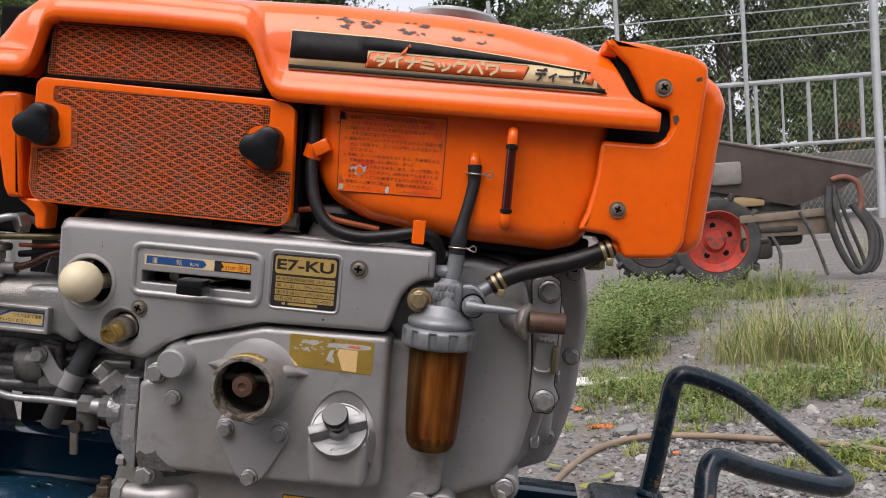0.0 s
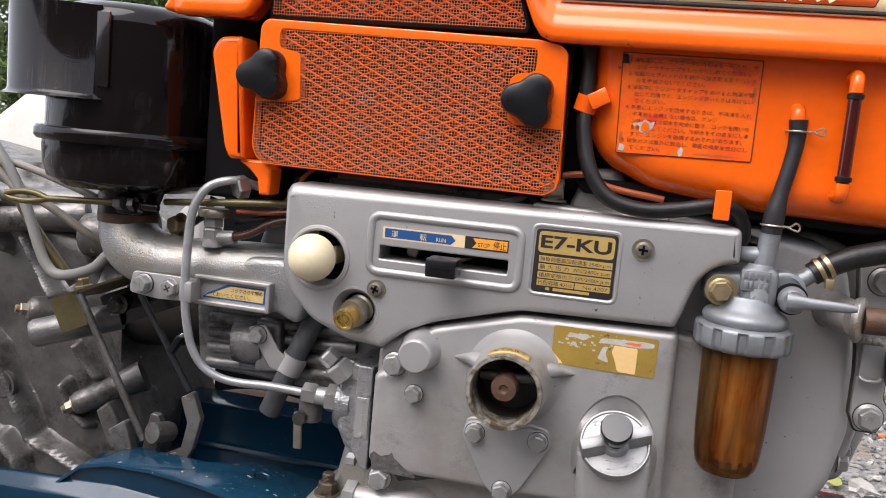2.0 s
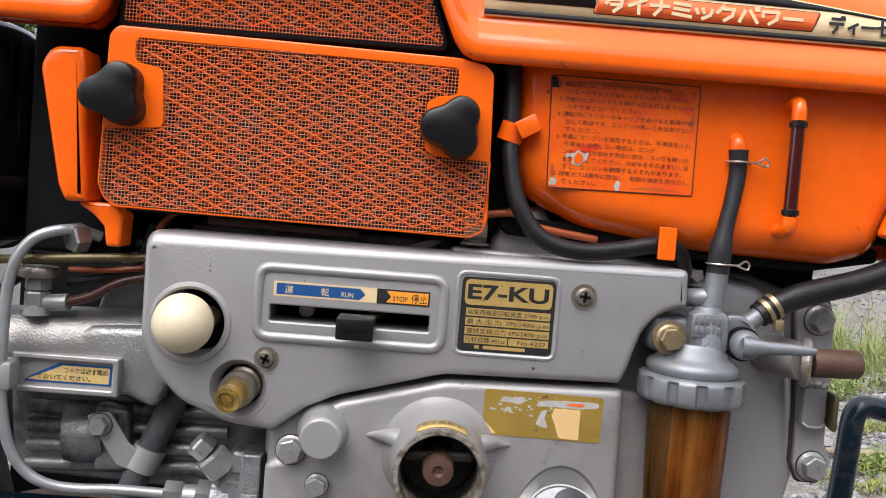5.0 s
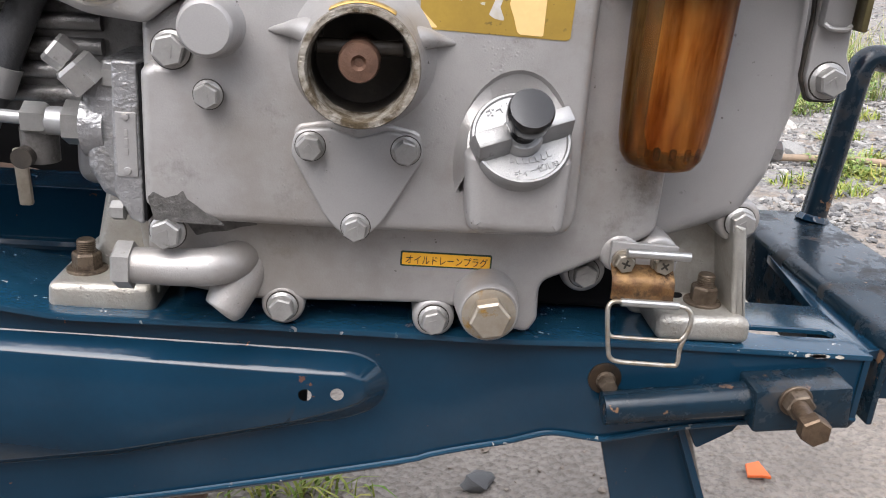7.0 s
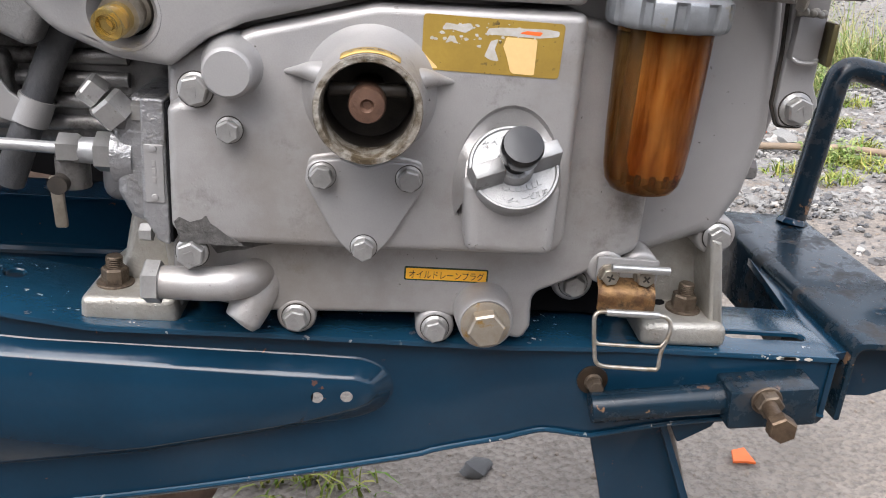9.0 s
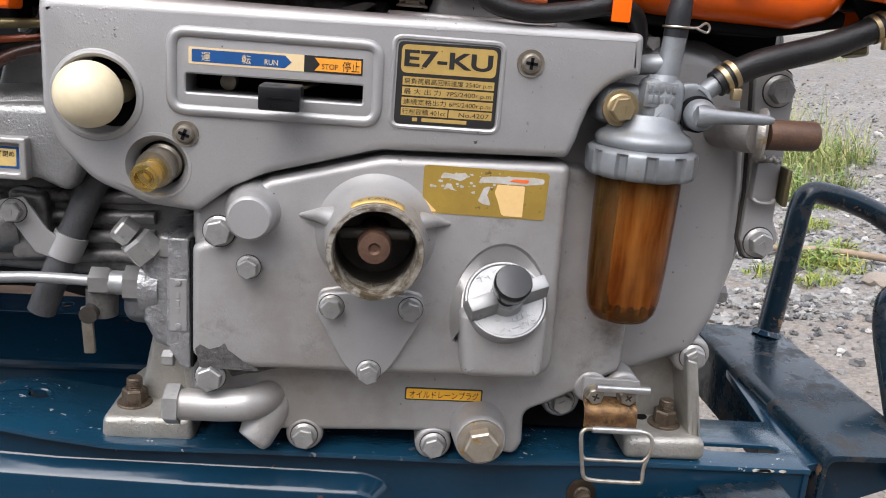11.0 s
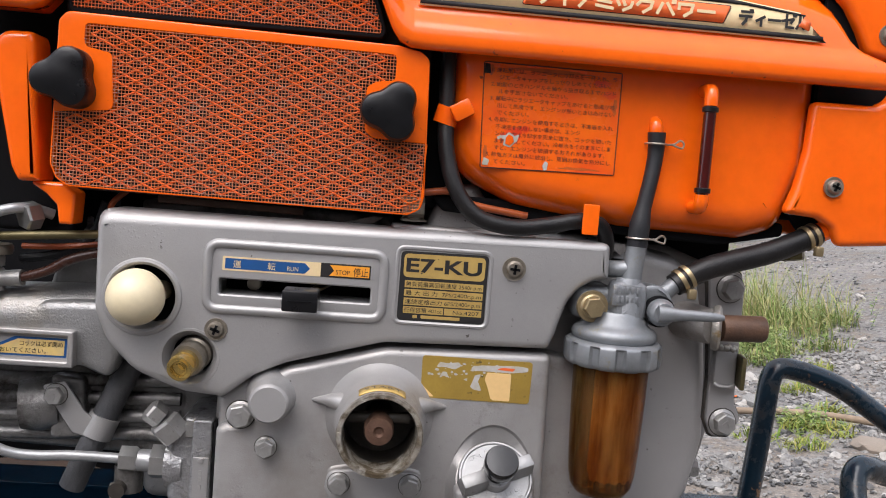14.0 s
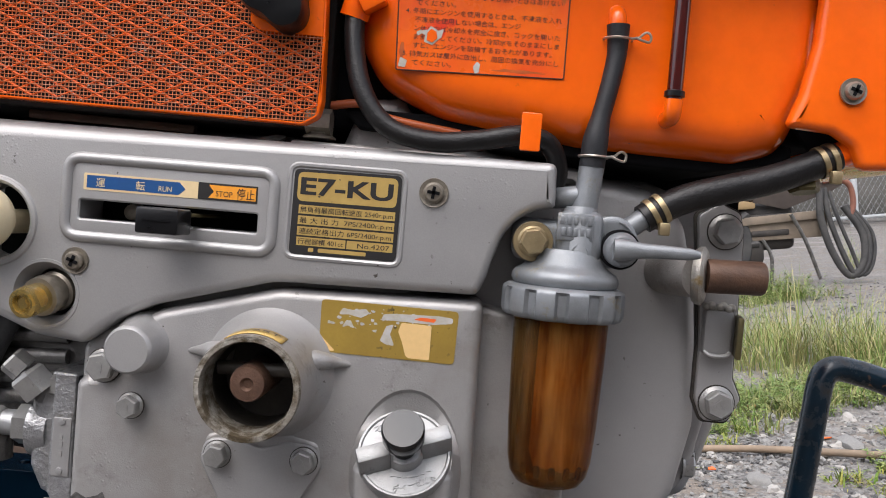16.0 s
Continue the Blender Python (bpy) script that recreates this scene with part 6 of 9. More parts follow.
tl = film("label_field", rpoly([(-0.2330, 0.0160), (-0.1868, 0.0160), (-0.1865, 0.0250), (-0.2130, 0.0250), (-0.2260, 0.0190)], 0.0005), 0.0260, FADED_LABEL, lb, "", 0.0002)
letters("lettering", "コックは必ず閉め", (-0.2120, 0.0257, 0.0212), 0.0034, tl, BLACK_INK, width=0.0245)
letters("lettering", "ておいてください。", (-0.2270, 0.0257, 0.0170), 0.0034, tl, BLACK_INK, width=0.0300)
band = part("pipe_clip", slab(rpoly([(-0.2890, 0.0130), (-0.2860, 0.0290), (-0.2380, 0.0290), (-0.2345, 0.0270), (-0.2345, 0.0120), (-0.2650, 0.0105)], 0.004), 0.0170, 0.0195, 0.0008), SILVER, engine, "silver strap holding the fuel pipe to the intake")
part("clip_bend", rbox((-0.2385, 0.0125, 0.0205), (0.0105, 0.010, 0.0160), 0.0025), SILVER, band)
hex_bolt("bolt", (-0.2760, 0.0165, 0.0209), band, af=0.0120, h=0.0070, flange=0.0088, turned=14)
cross_screw("screw", (-0.2544, 0.0165, 0.0204), band, 0.0070, mat=BOLT_PAINTED, hexed=0.0105, turned=30)

pipe = part("injection_pipe", tube([(-0.1975, 0.030, 0.0985), (-0.2050, 0.025, 0.1010), (-0.2150, 0.019, 0.1015), (-0.2270, 0.014, 0.0965), (-0.2350, 0.0115, 0.0850), (-0.2388, 0.011, 0.0690), (-0.2398, 0.0105, 0.0450), (-0.2398, 0.0105, 0.0200), (-0.2385, 0.012, 0.0000), (-0.2350, 0.015, -0.0200), (-0.2270, 0.018, -0.0340), (-0.2150, 0.021, -0.0415), (-0.2000, 0.024, -0.0440), (-0.1800, 0.027, -0.0440), (-0.1480, 0.030, -0.0455)], 0.0031, 14, 6), STEEL_PIPE, engine, "silver-painted steel fuel pipe")
hex_bolt("pipe_nut", (-0.2060, 0.0275, 0.0980), pipe, (-0.60, -0.76, -0.15), 0.0145, 0.0085, 0, NUT_BRIGHT, "bright hexagon nut", 10, False)
hex_bolt("pipe_nut", (-0.1520, 0.0300, -0.0455), pipe, (1, 0, 0), 0.0140, 0.0105, 0, NUT_BRIGHT, "bright hexagon nut", 0, False)
part("pipe_sleeve", lathe([(0.0, 0.0), (0.0066, 0.0), (0.0066, 0.011), (0.0, 0.011)], (-0.1420, 0.0300, -0.0458), (1, 0, 0), 24), STEEL_PIPE, pipe)
hex_bolt("pipe_nut", (-0.1335, 0.0300, -0.0460), pipe, (1, 0, 0), 0.0180, 0.0125, 0, NUT_BRIGHT, "bright hexagon union nut", 0, False)
# drain tap under the union
tap = part("drain_tap", tube([(-0.1480, 0.034, -0.0500), (-0.1480, 0.034, -0.0660)], 0.0085, 16, 1), GEAR_CAST, engine, "small tap under the pipe union")
part("tap_handle", rbox((-0.1520, 0.0220, -0.0710), (0.0062, 0.0035, 0.0270), 0.0012, m=pose(0, 0, 0, 0, -3, 0)), BOLT, tap, "flat steel tap handle")
part("tap_spindle", lathe([(0.0, 0.0), (0.0048, 0.0), (0.0048, 0.010), (0.0, 0.010)], (-0.1515, 0.030, -0.0620), seg=18), INSIDE, tap)

# injection pump between the pipe and the cover
pump = part("injection_pump", slab(rpoly([(-0.1235, -0.0300), (-0.1225, -0.0640), (-0.1165, -0.0760), (-0.0960, -0.0850), (-0.0950, -0.0130), (-0.1130, -0.0140), (-0.1180, -0.0200)], 0.004), 0.018, 0.07, 0.006), SILVER_ROUGH, engine, "silver cast injection pump flange")
part("gasket", rbox((-0.0937, 0.0250, -0.0490), (0.0014, 0.034, 0.0700), 0.0002), DARK, pump)
part("pump_plate", slab(rpoly([(-0.1065, -0.0130), (-0.0955, -0.0130), (-0.0945, -0.0870), (-0.1010, -0.0840), (-0.1075, -0.0720)], 0.002), 0.0090, 0.03, 0.0015), SILVER_ROUGH, pump)
part("maker_plate", slab(rect(-0.1055, -0.0640, -0.0965, -0.0350, 0.0008), 0.0082, 0.0095, 0.0003), SILVER, pump, "small riveted tag")
for z in (-0.0368, -0.0612):
    part("rivet", lathe([(0.0018, 0.0), (0.0016, 0.0008), (0.0, 0.0012)], (-0.1010, 0.0082, z), seg=14), SILVER, pump)
for z in (-0.0440, -0.0480, -0.0525):
    part("tag_bar", rbox((-0.1010, 0.0080, z), (0.0016, 0.0004, 0.0028), 0), SILVER_CAST, pump)
part("pump_collar", lathe([(0.0, 0.0), (0.0150, 0.0), (0.0140, 0.010), (0.0, 0.010)], (-0.1240, 0.030, -0.0460), (1, 0, 0), 28), SILVER_ROUGH, pump)
part("pump_top_nut", lathe([(0.0, 0.0), (0.0070, 0.0), (0.0070, 0.0085), (0.0, 0.0085)], (-0.1125, 0.022, -0.0220), (1, 0, 0), 6), BOLT_PAINTED, pump)
hex_bolt("elbow_nut", (-0.1180, 0.020, -0.0260), pump, (-0.62, -0.15, 0.70), 0.0170, 0.0125, 0, BOLT_PAINTED, "painted hexagon fitting", 0, False)
hex_bolt("elbow_nut", (-0.1270, 0.0185, -0.0155), pump, (-0.72, -0.20, 0.62), 0.0125, 0.0090, 0, BOLT_PAINTED, "", 20, False)
hex_bolt("plate_nut", (-0.1040, 0.012, -0.0810), pump, (-1, 0, 0), 0.008, 0.006, 0, BOLT_PAINTED, "", 0, False)

# cylinder block and head in the shadow behind the pipe, the shade put into their colour
blk = part("cylinder_block", slab(rpoly([(-0.2600, 0.0020), (-0.1050, 0.0080), (-0.1000, -0.0560), (-0.2550, -0.0500)], 0.006), 0.062, 0.20, 0.006), SILVER_SHADED, engine, "shadowed cast cylinder block")
for k in range(4):
    part("block_rib", tube([(-0.2450, 0.060, -0.0080 - 0.0115 * k), (-0.1250, 0.060, -0.0040 - 0.0115 * k)], 0.0042, 10, 1), SILVER_SHADED, blk)
part("block_cap", lathe([(0.0, 0.0), (0.0165, 0.0), (0.0175, 0.010), (0.0150, 0.022), (0.0, 0.024)], (-0.2000, 0.060, -0.0210), (-1, -0.25, -0.08), 32), SILVER_SHADED, blk)
part("block_flange", slab(rpoly([(-0.2020, -0.0010), (-0.1820, -0.0030), (-0.1800, -0.0400), (-0.2010, -0.0420)], 0.004), 0.048, 0.07, 0.003), SILVER_SHADED, blk)
part("head_block", slab(rpoly([(-0.2100, 0.0520), (-0.2050, 0.0700), (-0.1900, 0.0780), (-0.1500, 0.0900), (-0.1300, 0.0900), (-0.1300, 0.0200), (-0.2000, 0.0300)], 0.006), 0.060, 0.20, 0.006), SILVER_SHADED, engine, "silver cylinder head with bolts")
hex_bolt("bolt", (-0.1720, 0.0455, 0.0440), engine, af=0.0125, flange=0.0095, turned=20)
part("head_lug", slab(circle(-0.1720, 0.0440, 0.0125, 24), 0.047, 0.07, 0.003), SILVER_CAST, engine)
part("head_stud", lathe([(0.0, 0.0), (0.0055, 0.0), (0.0055, 0.012), (0.0, 0.012)], (-0.1755, 0.052, 0.0820), (0.2, -0.1, 1), 6), NUT_BRIGHT, engine)
hex_bolt("stud_nut", (-0.1880, 0.058, 0.0830), engine, (0, 0, 1), 0.013, 0.008, 0, NUT_BRIGHT, "", 0, False, 0, 0.006)
clip = part("hose_bracket", slab(rpoly([(-0.2040, -0.0060), (-0.1900, -0.0030), (-0.1780, -0.0210), (-0.1660, -0.0300), (-0.1700, -0.0390), (-0.1850, -0.0340)], 0.002), 0.0400, 0.0418, 0.0006), SILVER, engine, "bent strap round a rubber drain hose")
hex_bolt("bolt", (-0.1950, 0.0400, -0.0110), clip, af=0.0105, flange=0.0080, turned=8)
part("drain_hose", tube([(-0.1520, 0.052, 0.0130), (-0.1600, 0.050, -0.0050), (-0.1710, 0.047, -0.0330), (-0.1800, 0.046, -0.0560), (-0.1855, 0.046, -0.0700)], 0.0078, 18, 5), surf("dusty_grey_hose", (0.055, 0.057, 0.062), (0.08, 0.08, 0.082), 60, 0.4, 0.6, 0, 0.6, 400, spec=0.3), engine, "grey rubber drain hose hanging down")
part("hose_band", lathe([(0.0080, -0.007), (0.0093, -0.007), (0.0093, 0.007), (0.0080, 0.007), (0.0080, -0.007)], (-0.1700, 0.0472, -0.0310), (-0.36, -0.08, -0.93), 26), SILVER, clip)

# valve block, rods and wires above the intake
vb = part("bleed_valve", lathe([(0.0, 0.0), (0.0075, 0.0), (0.0065, 0.006), (0.0, 0.006)], (-0.2310, 0.030, 0.0520), (0, 0, 1), 24), SILVER_CAST, engine, "stack of small hexagon fittings")
for z, af, h in ((0.0570, 0.0125, 0.0085), (0.0665, 0.0125, 0.0065)):
    hex_bolt("fitting_nut", (-0.2310, 0.030, z), vb, (0, 0, 1), af, h, 0, BOLT_PAINTED, "", 5, False)
part("knurled_wheel", lathe([(0.0, 0.0735), (0.0105, 0.0735), (0.0112, 0.0750), (0.0112, 0.0780), (0.0102, 0.0795), (0.0, 0.0795)], (-0.2310, 0.030, 0.0), (0, 0, 1), 48, wave=lambda a, h: 1 + 0.02 * math.sin(a * 24)), BOLT, vb)
part("side_spigot", tube([(-0.2260, 0.030, 0.0590), (-0.2130, 0.029, 0.0605)], 0.0048, 16, 1), BOLT_PAINTED, vb)
part("leak_hose", tube([(-0.2140, 0.029, 0.0605), (-0.2000, 0.028, 0.0650), (-0.1850, 0.028, 0.0735), (-0.1650, 0.028, 0.0790), (-0.150, 0.030, 0.0800)], 0.0030, 12, 6), surf("brown_leak_hose", (0.06, 0.022, 0.014), (0.035, 0.014, 0.01), 60, 0.2, 0.35, 0, 0.1, 400), engine, "thin brown leak-off hose")
part("throttle_rod", tube([(-0.3540, 0.010, 0.0748), (-0.2981, 0.012, 0.0776)], 0.0024, 12, 4), OLIVE, engine, "long thin throttle rod with an eye")
part("rod_eye", tube([(-0.3540, 0.010, 0.0748), (-0.3630, 0.010, 0.0775), (-0.3740, 0.009, 0.0782), (-0.3850, 0.009, 0.0765), (-0.3885, 0.009, 0.0742), (-0.3840, 0.009, 0.0722), (-0.3720, 0.009, 0.0715), (-0.3610, 0.010, 0.0728), (-0.3540, 0.010, 0.0746)], 0.0024, 10, 6), OLIVE, engine)
part("throttle_rod", tube([(-0.2700, 0.030, 0.0800), (-0.2273, 0.020, 0.0847), (-0.1580, 0.022, 0.0905)], 0.0026, 12, 4), OLIVE, engine, "thin olive throttle rod")
hex_bolt("rod_nut", (-0.2930, 0.012, 0.0778), engine, (-1, 0, -0.06), 0.009, 0.006, 0, GEAR_CAST, "", 0, False)
hex_bolt("rod_nut", (-0.2830, 0.012, 0.0782), engine, (-1, 0, -0.06), 0.009, 0.005, 0, BLACK_PAINT, "", 20, False)
for k, (m_, pts) in enumerate(((COPPER, [(-0.2180, 0.040, 0.0780), (-0.1950, 0.036, 0.0795), (-0.1700, 0.034, 0.0830)]), (RUBBER_GREY, [(-0.2200, 0.044, 0.0700), (-0.1980, 0.040, 0.0745), (-0.1780, 0.036, 0.0850), (-0.1690, 0.034, 0.1080)]), (COPPER, [(-0.1600, 0.030, 0.0950), (-0.1640, 0.026, 0.1060), (-0.1560, 0.030, 0.1160)]), (RUBBER, [(-0.2650, 0.050, 0.0600), (-0.2500, 0.052, 0.0720), (-0.2450, 0.055, 0.0850)]))):
    part("wire", tube(pts, 0.0018 if m_ is COPPER else 0.0028, 8, 6), m_, engine)
hex_bolt("bolt", (-0.2680, 0.050, 0.0620), engine, (-0.4, -0.9, 0), 0.012, 0.008, 0.009, BRASS, "", 0, False)
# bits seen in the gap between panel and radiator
# tank in the same darkened silver, shade included in the colour
part("lower_tank", slab(rpoly([(-0.150, 0.1010), (-0.150, 0.1110), (0.000, 0.1130), (0.006, 0.1010)], 0.003), 0.040, 0.10, 0.003), SILVER_SHADED, engine, "shadowed lower radiator tank")
part("brown_bar", rbox((-0.0950, 0.028, 0.1120), (0.085, 0.006, 0.0045), 0.001, m=pose(0, 0, 0, 0, 1, 0)), RUSTY_TUBE, engine)
part("bent_strap", slab(rpoly([(-0.050, 0.1020), (-0.030, 0.1060), (-0.012, 0.1120), (-0.004, 0.1120), (-0.020, 0.1020)], 0.002), 0.024, 0.027, 0.0005), GEAR_CAST, engine)
# under the tank: top of the crankcase seen past the panel
part("rocker_cover", slab(rpoly([(0.018, 0.100), (0.022, 0.112), (0.030, 0.1340), (0.050, 0.1360), (0.060, 0.122), (0.10, 0.112), (0.14, 0.108), (0.15, 0.100)], 0.006), 0.030, 0.12, 0.006), SILVER_CAST, engine, "rough cast rocker cover in shadow")
hex_bolt("bolt", (0.0120, 0.018, 0.1110), engine, (0, 0, 1), 0.011, 0.006, 0.008, BOLT, "", 0, False)
part("top_ledge", slab(rpoly([(0.0, 0.098), (0.0, 0.1090), (0.085, 0.1085), (0.085, 0.098)], 0.002), 0.008, 0.06, 0.002), SILVER_CAST, engine)
# black sheets added to fill the gaps under tank and radiator with shade
part("inner_shade_sheet", slab(rect(-0.18, 0.095, 0.24, 0.20), 0.10, 0.12, 0.0), DARK, engine)
part("tank_shade_fill", slab(rpoly([(0.02, 0.128), (0.03, 0.118), (0.12, 0.112), (0.20, 0.110), (0.24, 0.118), (0.24, 0.126)], 0.003), 0.022, 0.18, 0.002), DARK, engine)
part("tank_pipe", tube([(-0.01, 0.022, 0.122), (0.03, 0.020, 0.130), (0.045, 0.018, 0.1235), (0.08, 0.02, 0.119)], 0.0022, 10, 6), COPPER, engine)
part("pipe_nut", lathe([(0.0, 0.0), (0.0065, 0.0), (0.0065, 0.012), (0.0, 0.012)], (0.0060, 0.015, 0.1190), (1, 0, 0), 6), BOLT, engine)

# ---- right-hand bracket with a brown tube ----
br = part("side_bracket_plate", slab(rpoly([(0.2010, 0.0900), (0.2110, 0.0965), (0.2215, 0.0920), (0.2240, 0.0800), (0.2250, 0.0100), (0.2300, 0.0000), (0.2240, -0.0120), (0.2120, -0.0120), (0.2075, -0.0015), (0.2075, 0.0250), (0.2040, 0.0600)], 0.004), 0.0315, 0.0350, 0.001), SILVER, engine, "silver strap bracket on the crankcase edge")
hex_bolt("bolt", (0.2147, 0.0315, 0.0826), br, af=0.0130, h=0.0065, flange=0.0105, turned=15)
hex_bolt("bolt", (0.2182, 0.0315, -0.0026), br, af=0.0130, h=0.0065, flange=0.0105, turned=40)
# dark plate slightly larger than the bracket, showing as a line round it
part("bracket_outline", slab(rpoly([(0.1996, 0.0905), (0.2105, 0.0978), (0.2225, 0.0930), (0.2252, 0.0805), (0.2262, 0.0105), (0.2312, 0.0000), (0.2248, -0.0134), (0.2114, -0.0134), (0.2062, -0.0018), (0.2062, 0.0250), (0.2028, 0.0600)], 0.004), 0.0348, 0.0372, 0.0004), INSIDE, br, "dark line round the bracket's edge")
bt = part("brown_tube", lathe([(0.0, 0.0), (0.0080, 0.0), (0.0080, 0.0255), (0.0074, 0.0268), (0.0058, 0.0268), (0.0056, 0.0200), (0.0, 0.0200)], (0.2008, 0.0080, 0.0610), (1, 0, 0.03), 28), RUSTY_TUBE, br, "short rust-brown tube")
part("tube_flange", lathe([(0.0, -0.0030), (0.0125, -0.0030), (0.0136, -0.0012), (0.0138, 0.0008), (0.0120, 0.0022), (0.0086, 0.0026), (0.0, 0.0026)], (0.1990, 0.0090, 0.0608), (0.93, -0.36, 0), 32), ELBOW_CAST, bt, "round steel flange with rusty edges")
part("tube_seat", tube([(0.1985, 0.0100, 0.0608), (0.1930, 0.0220, 0.0608), (0.1890, 0.0380, 0.0608)], [0.0105, 0.0112, 0.0120], 22, 4), SILVER_CAST, bt)
bx = part("bent_tab", rbox((0.2145, 0.0300, 0.0330), (0.0140, 0.0080, 0.0220), 0.0018), SILVER, br, "pressed box tab on the bracket")
part("tab_lip", tube([(0.2082, 0.0262, 0.0235), (0.2110, 0.0250, 0.0218), (0.2180, 0.0250, 0.0218), (0.2208, 0.0262, 0.0235)], 0.0012, 8, 4), SILVER, bx)
part("bent_flange", rbox((0.2236, 0.0240, 0.0318), (0.0030, 0.0165, 0.0205), 0.001, m=pose(0, 0, 0, 0, 0, -12)), OLIVE, br, "bent steel flange with rusty edges")
weld = bmesh.new()
for k in range(7):
    bmesh.ops.create_icosphere(weld, subdivisions=2, radius=0.0022, matrix=Matrix.Translation((0.2085 + 0.0020 * k, 0.0290 - 0.001 * (k % 2), 0.0452 + 0.0008 * math.sin(k * 2.1))))
part("tab_weld", weld, CAST_RAW, br, "lumpy weld bead")
hex_bolt("bolt", (0.2235, 0.060, 0.0120), engine, (1, -0.1, 0), 0.011, 0.006, 0.008)
hex_bolt("bolt", (0.2125, 0.066, -0.0450), engine, (1, -0.1, 0), 0.011, 0.006, 0.008)
hex_bolt("bolt", (0.2450, 0.020, 0.1140), engine, (0.1, -0.2, -1), 0.013, 0.009, 0.0095, OLIVE, "", 0, False)

# blocks the gap over the rail; near-black in place of the shade there
part("sump_underside", slab(rpoly([(-0.095, -0.085), (-0.090, -0.1355), (0.146, -0.1372), (0.148, -0.085)], 0.004), 0.058, 0.215, 0.004), DARK, engine, "sump between the rails, near-black for shade")

# ---- mounting feet ----
footl = part("mounting_foot", slab(rpoly([(-0.1480, -0.1395), (-0.1465, -0.1260), (-0.1400, -0.1200), (-0.1330, -0.1150), (-0.1260, -0.0800), (-0.1180, -0.0660), (-0.1060, -0.0720), (-0.1010, -0.1000), (-0.0960, -0.1395)], [0.006, 0.004, 0.003, 0.006, 0.01, 0.01, 0.006, 0.006, 0.006]), 0.0540, 0.085, 0.006), CAST_RAW, engine, "cast aluminium mounting foot, oil-stained")
part("foot_pad", slab(rpoly([(-0.1490, -0.1400), (-0.1480, -0.1255), (-0.0980, -0.1245), (-0.0965, -0.1400)], 0.004), 0.0270, 0.080, 0.004), CAST_RAW, footl)
part("foot_web", slab(rpoly([(-0.1060, -0.0820), (-0.0985, -0.0760), (-0.0960, -0.1320), (-0.1010, -0.1320)], 0.002), 0.0350, 0.08, 0.002), CAST_RAW, footl)
hex_bolt("foot_nut", (-0.1350, 0.0470, -0.1255), footl, (0, 0, 1), 0.0125, 0.0085, 0, RUST_BOLT, "rusty nut on a washer", 12, False, 0.0100, 0.0065)
footr = part("mounting_foot", slab(rpoly([(0.1500, -0.1400), (0.1500, -0.0800), (0.1640, -0.0720), (0.1900, -0.0700), (0.1985, -0.0780), (0.2065, -0.1400)], 0.006), 0.0600, 0.100, 0.002), CAST_RAW, engine, "cast aluminium mounting foot, oil-stained")
part("foot_pad", slab(rpoly([(0.1570, -0.1405), (0.1565, -0.1265), (0.2015, -0.1255), (0.2065, -0.1285), (0.2072, -0.1405)], 0.005), 0.0270, 0.085, 0.0045), CAST_RAW, footr)
part("foot_web", slab(rpoly([(0.1885, -0.0760), (0.1960, -0.0780), (0.2066, -0.1340), (0.1985, -0.1340)], 0.002), 0.0330, 0.0615, 0.0025), CAST_RAW, footr)
hex_bolt("foot_nut", (0.1862, 0.0480, -0.1260), footr, (0, 0, 1), 0.0125, 0.0085, 0, RUST_BOLT, "rusty nut on a washer", 22, False, 0.0100, 0.0065)
part("foot_hole", lathe([(0.0, 0.0), (0.0048, 0.0), (0.0048, 0.0004), (0.0, 0.0004)], (0.1735, 0.0575, -0.1262), (0, 0, 1), 24), DARK, footr)

# ---- wire latch ----
latch = part("latch_plate", slab(rpoly([(0.1235, -0.0972), (0.1228, -0.0832), (0.1560, -0.0842), (0.1560, -0.0972)], 0.001), 0.0150, 0.0170, 0.0005), SILVER, engine, "steel wire latch on a stained hinge plate")
for x in (0.1294, 0.1485):
    cross_screw("screw", (x, 0.0150, -0.0925), latch, 0.0058, mat=BOLT, hexed=0.0085, turned=random.uniform(0, 80))
    part("screw_boss", slab(circle(x - 0.001, -0.0905, 0.0100, 24), 0.018, 0.05, 0.003), SILVER_CAST, latch)
part("latch_pin", tube([(0.1285, 0.0070, -0.0857), (0.1590, 0.0070, -0.0862)], 0.0022, 12, 1), NUT_BRIGHT, latch)
FLAP = surf("oil_stained_flap", (0.26, 0.15, 0.06), (0.075, 0.034, 0.014), 110, 0.24, 0.44, 0.5, 0.3, 500, dirt=(0.04, 0.022, 0.010), dirt_at=(0.48, 0.62), dirt_scale=80)
# sheet curled forwards round the lower pin
fl = bmesh.new()
prof = [(0.0150, -0.0942), (0.0120, -0.0967), (0.0090, -0.0987), (0.0074, -0.1012), (0.0066, -0.1038), (0.0064, -0.1062), (0.0066, -0.1080), (0.0062, -0.1094)]
outer = [[fl.verts.new((x0, y, z)) for i, (y, z) in enumerate(prof)] for x0 in (0.1236, 0.1300, 0.1400, 0.1480, 0.1542)]
inner = [[fl.verts.new((v.co.x, v.co.y + 0.0011, v.co.z)) for v in row] for row in outer]
for a in range(4):
    for i in range(len(prof) - 1):
        fl.faces.new((outer[a][i], outer[a][i + 1], outer[a + 1][i + 1], outer[a + 1][i]))
        fl.faces.new((inner[a][i], inner[a + 1][i], inner[a + 1][i + 1], inner[a][i + 1]))
    fl.faces.new((outer[a][0], outer[a + 1][0], inner[a + 1][0], inner[a][0]))
    fl.faces.new((outer[a][-1], inner[a][-1], inner[a + 1][-1], outer[a + 1][-1]))
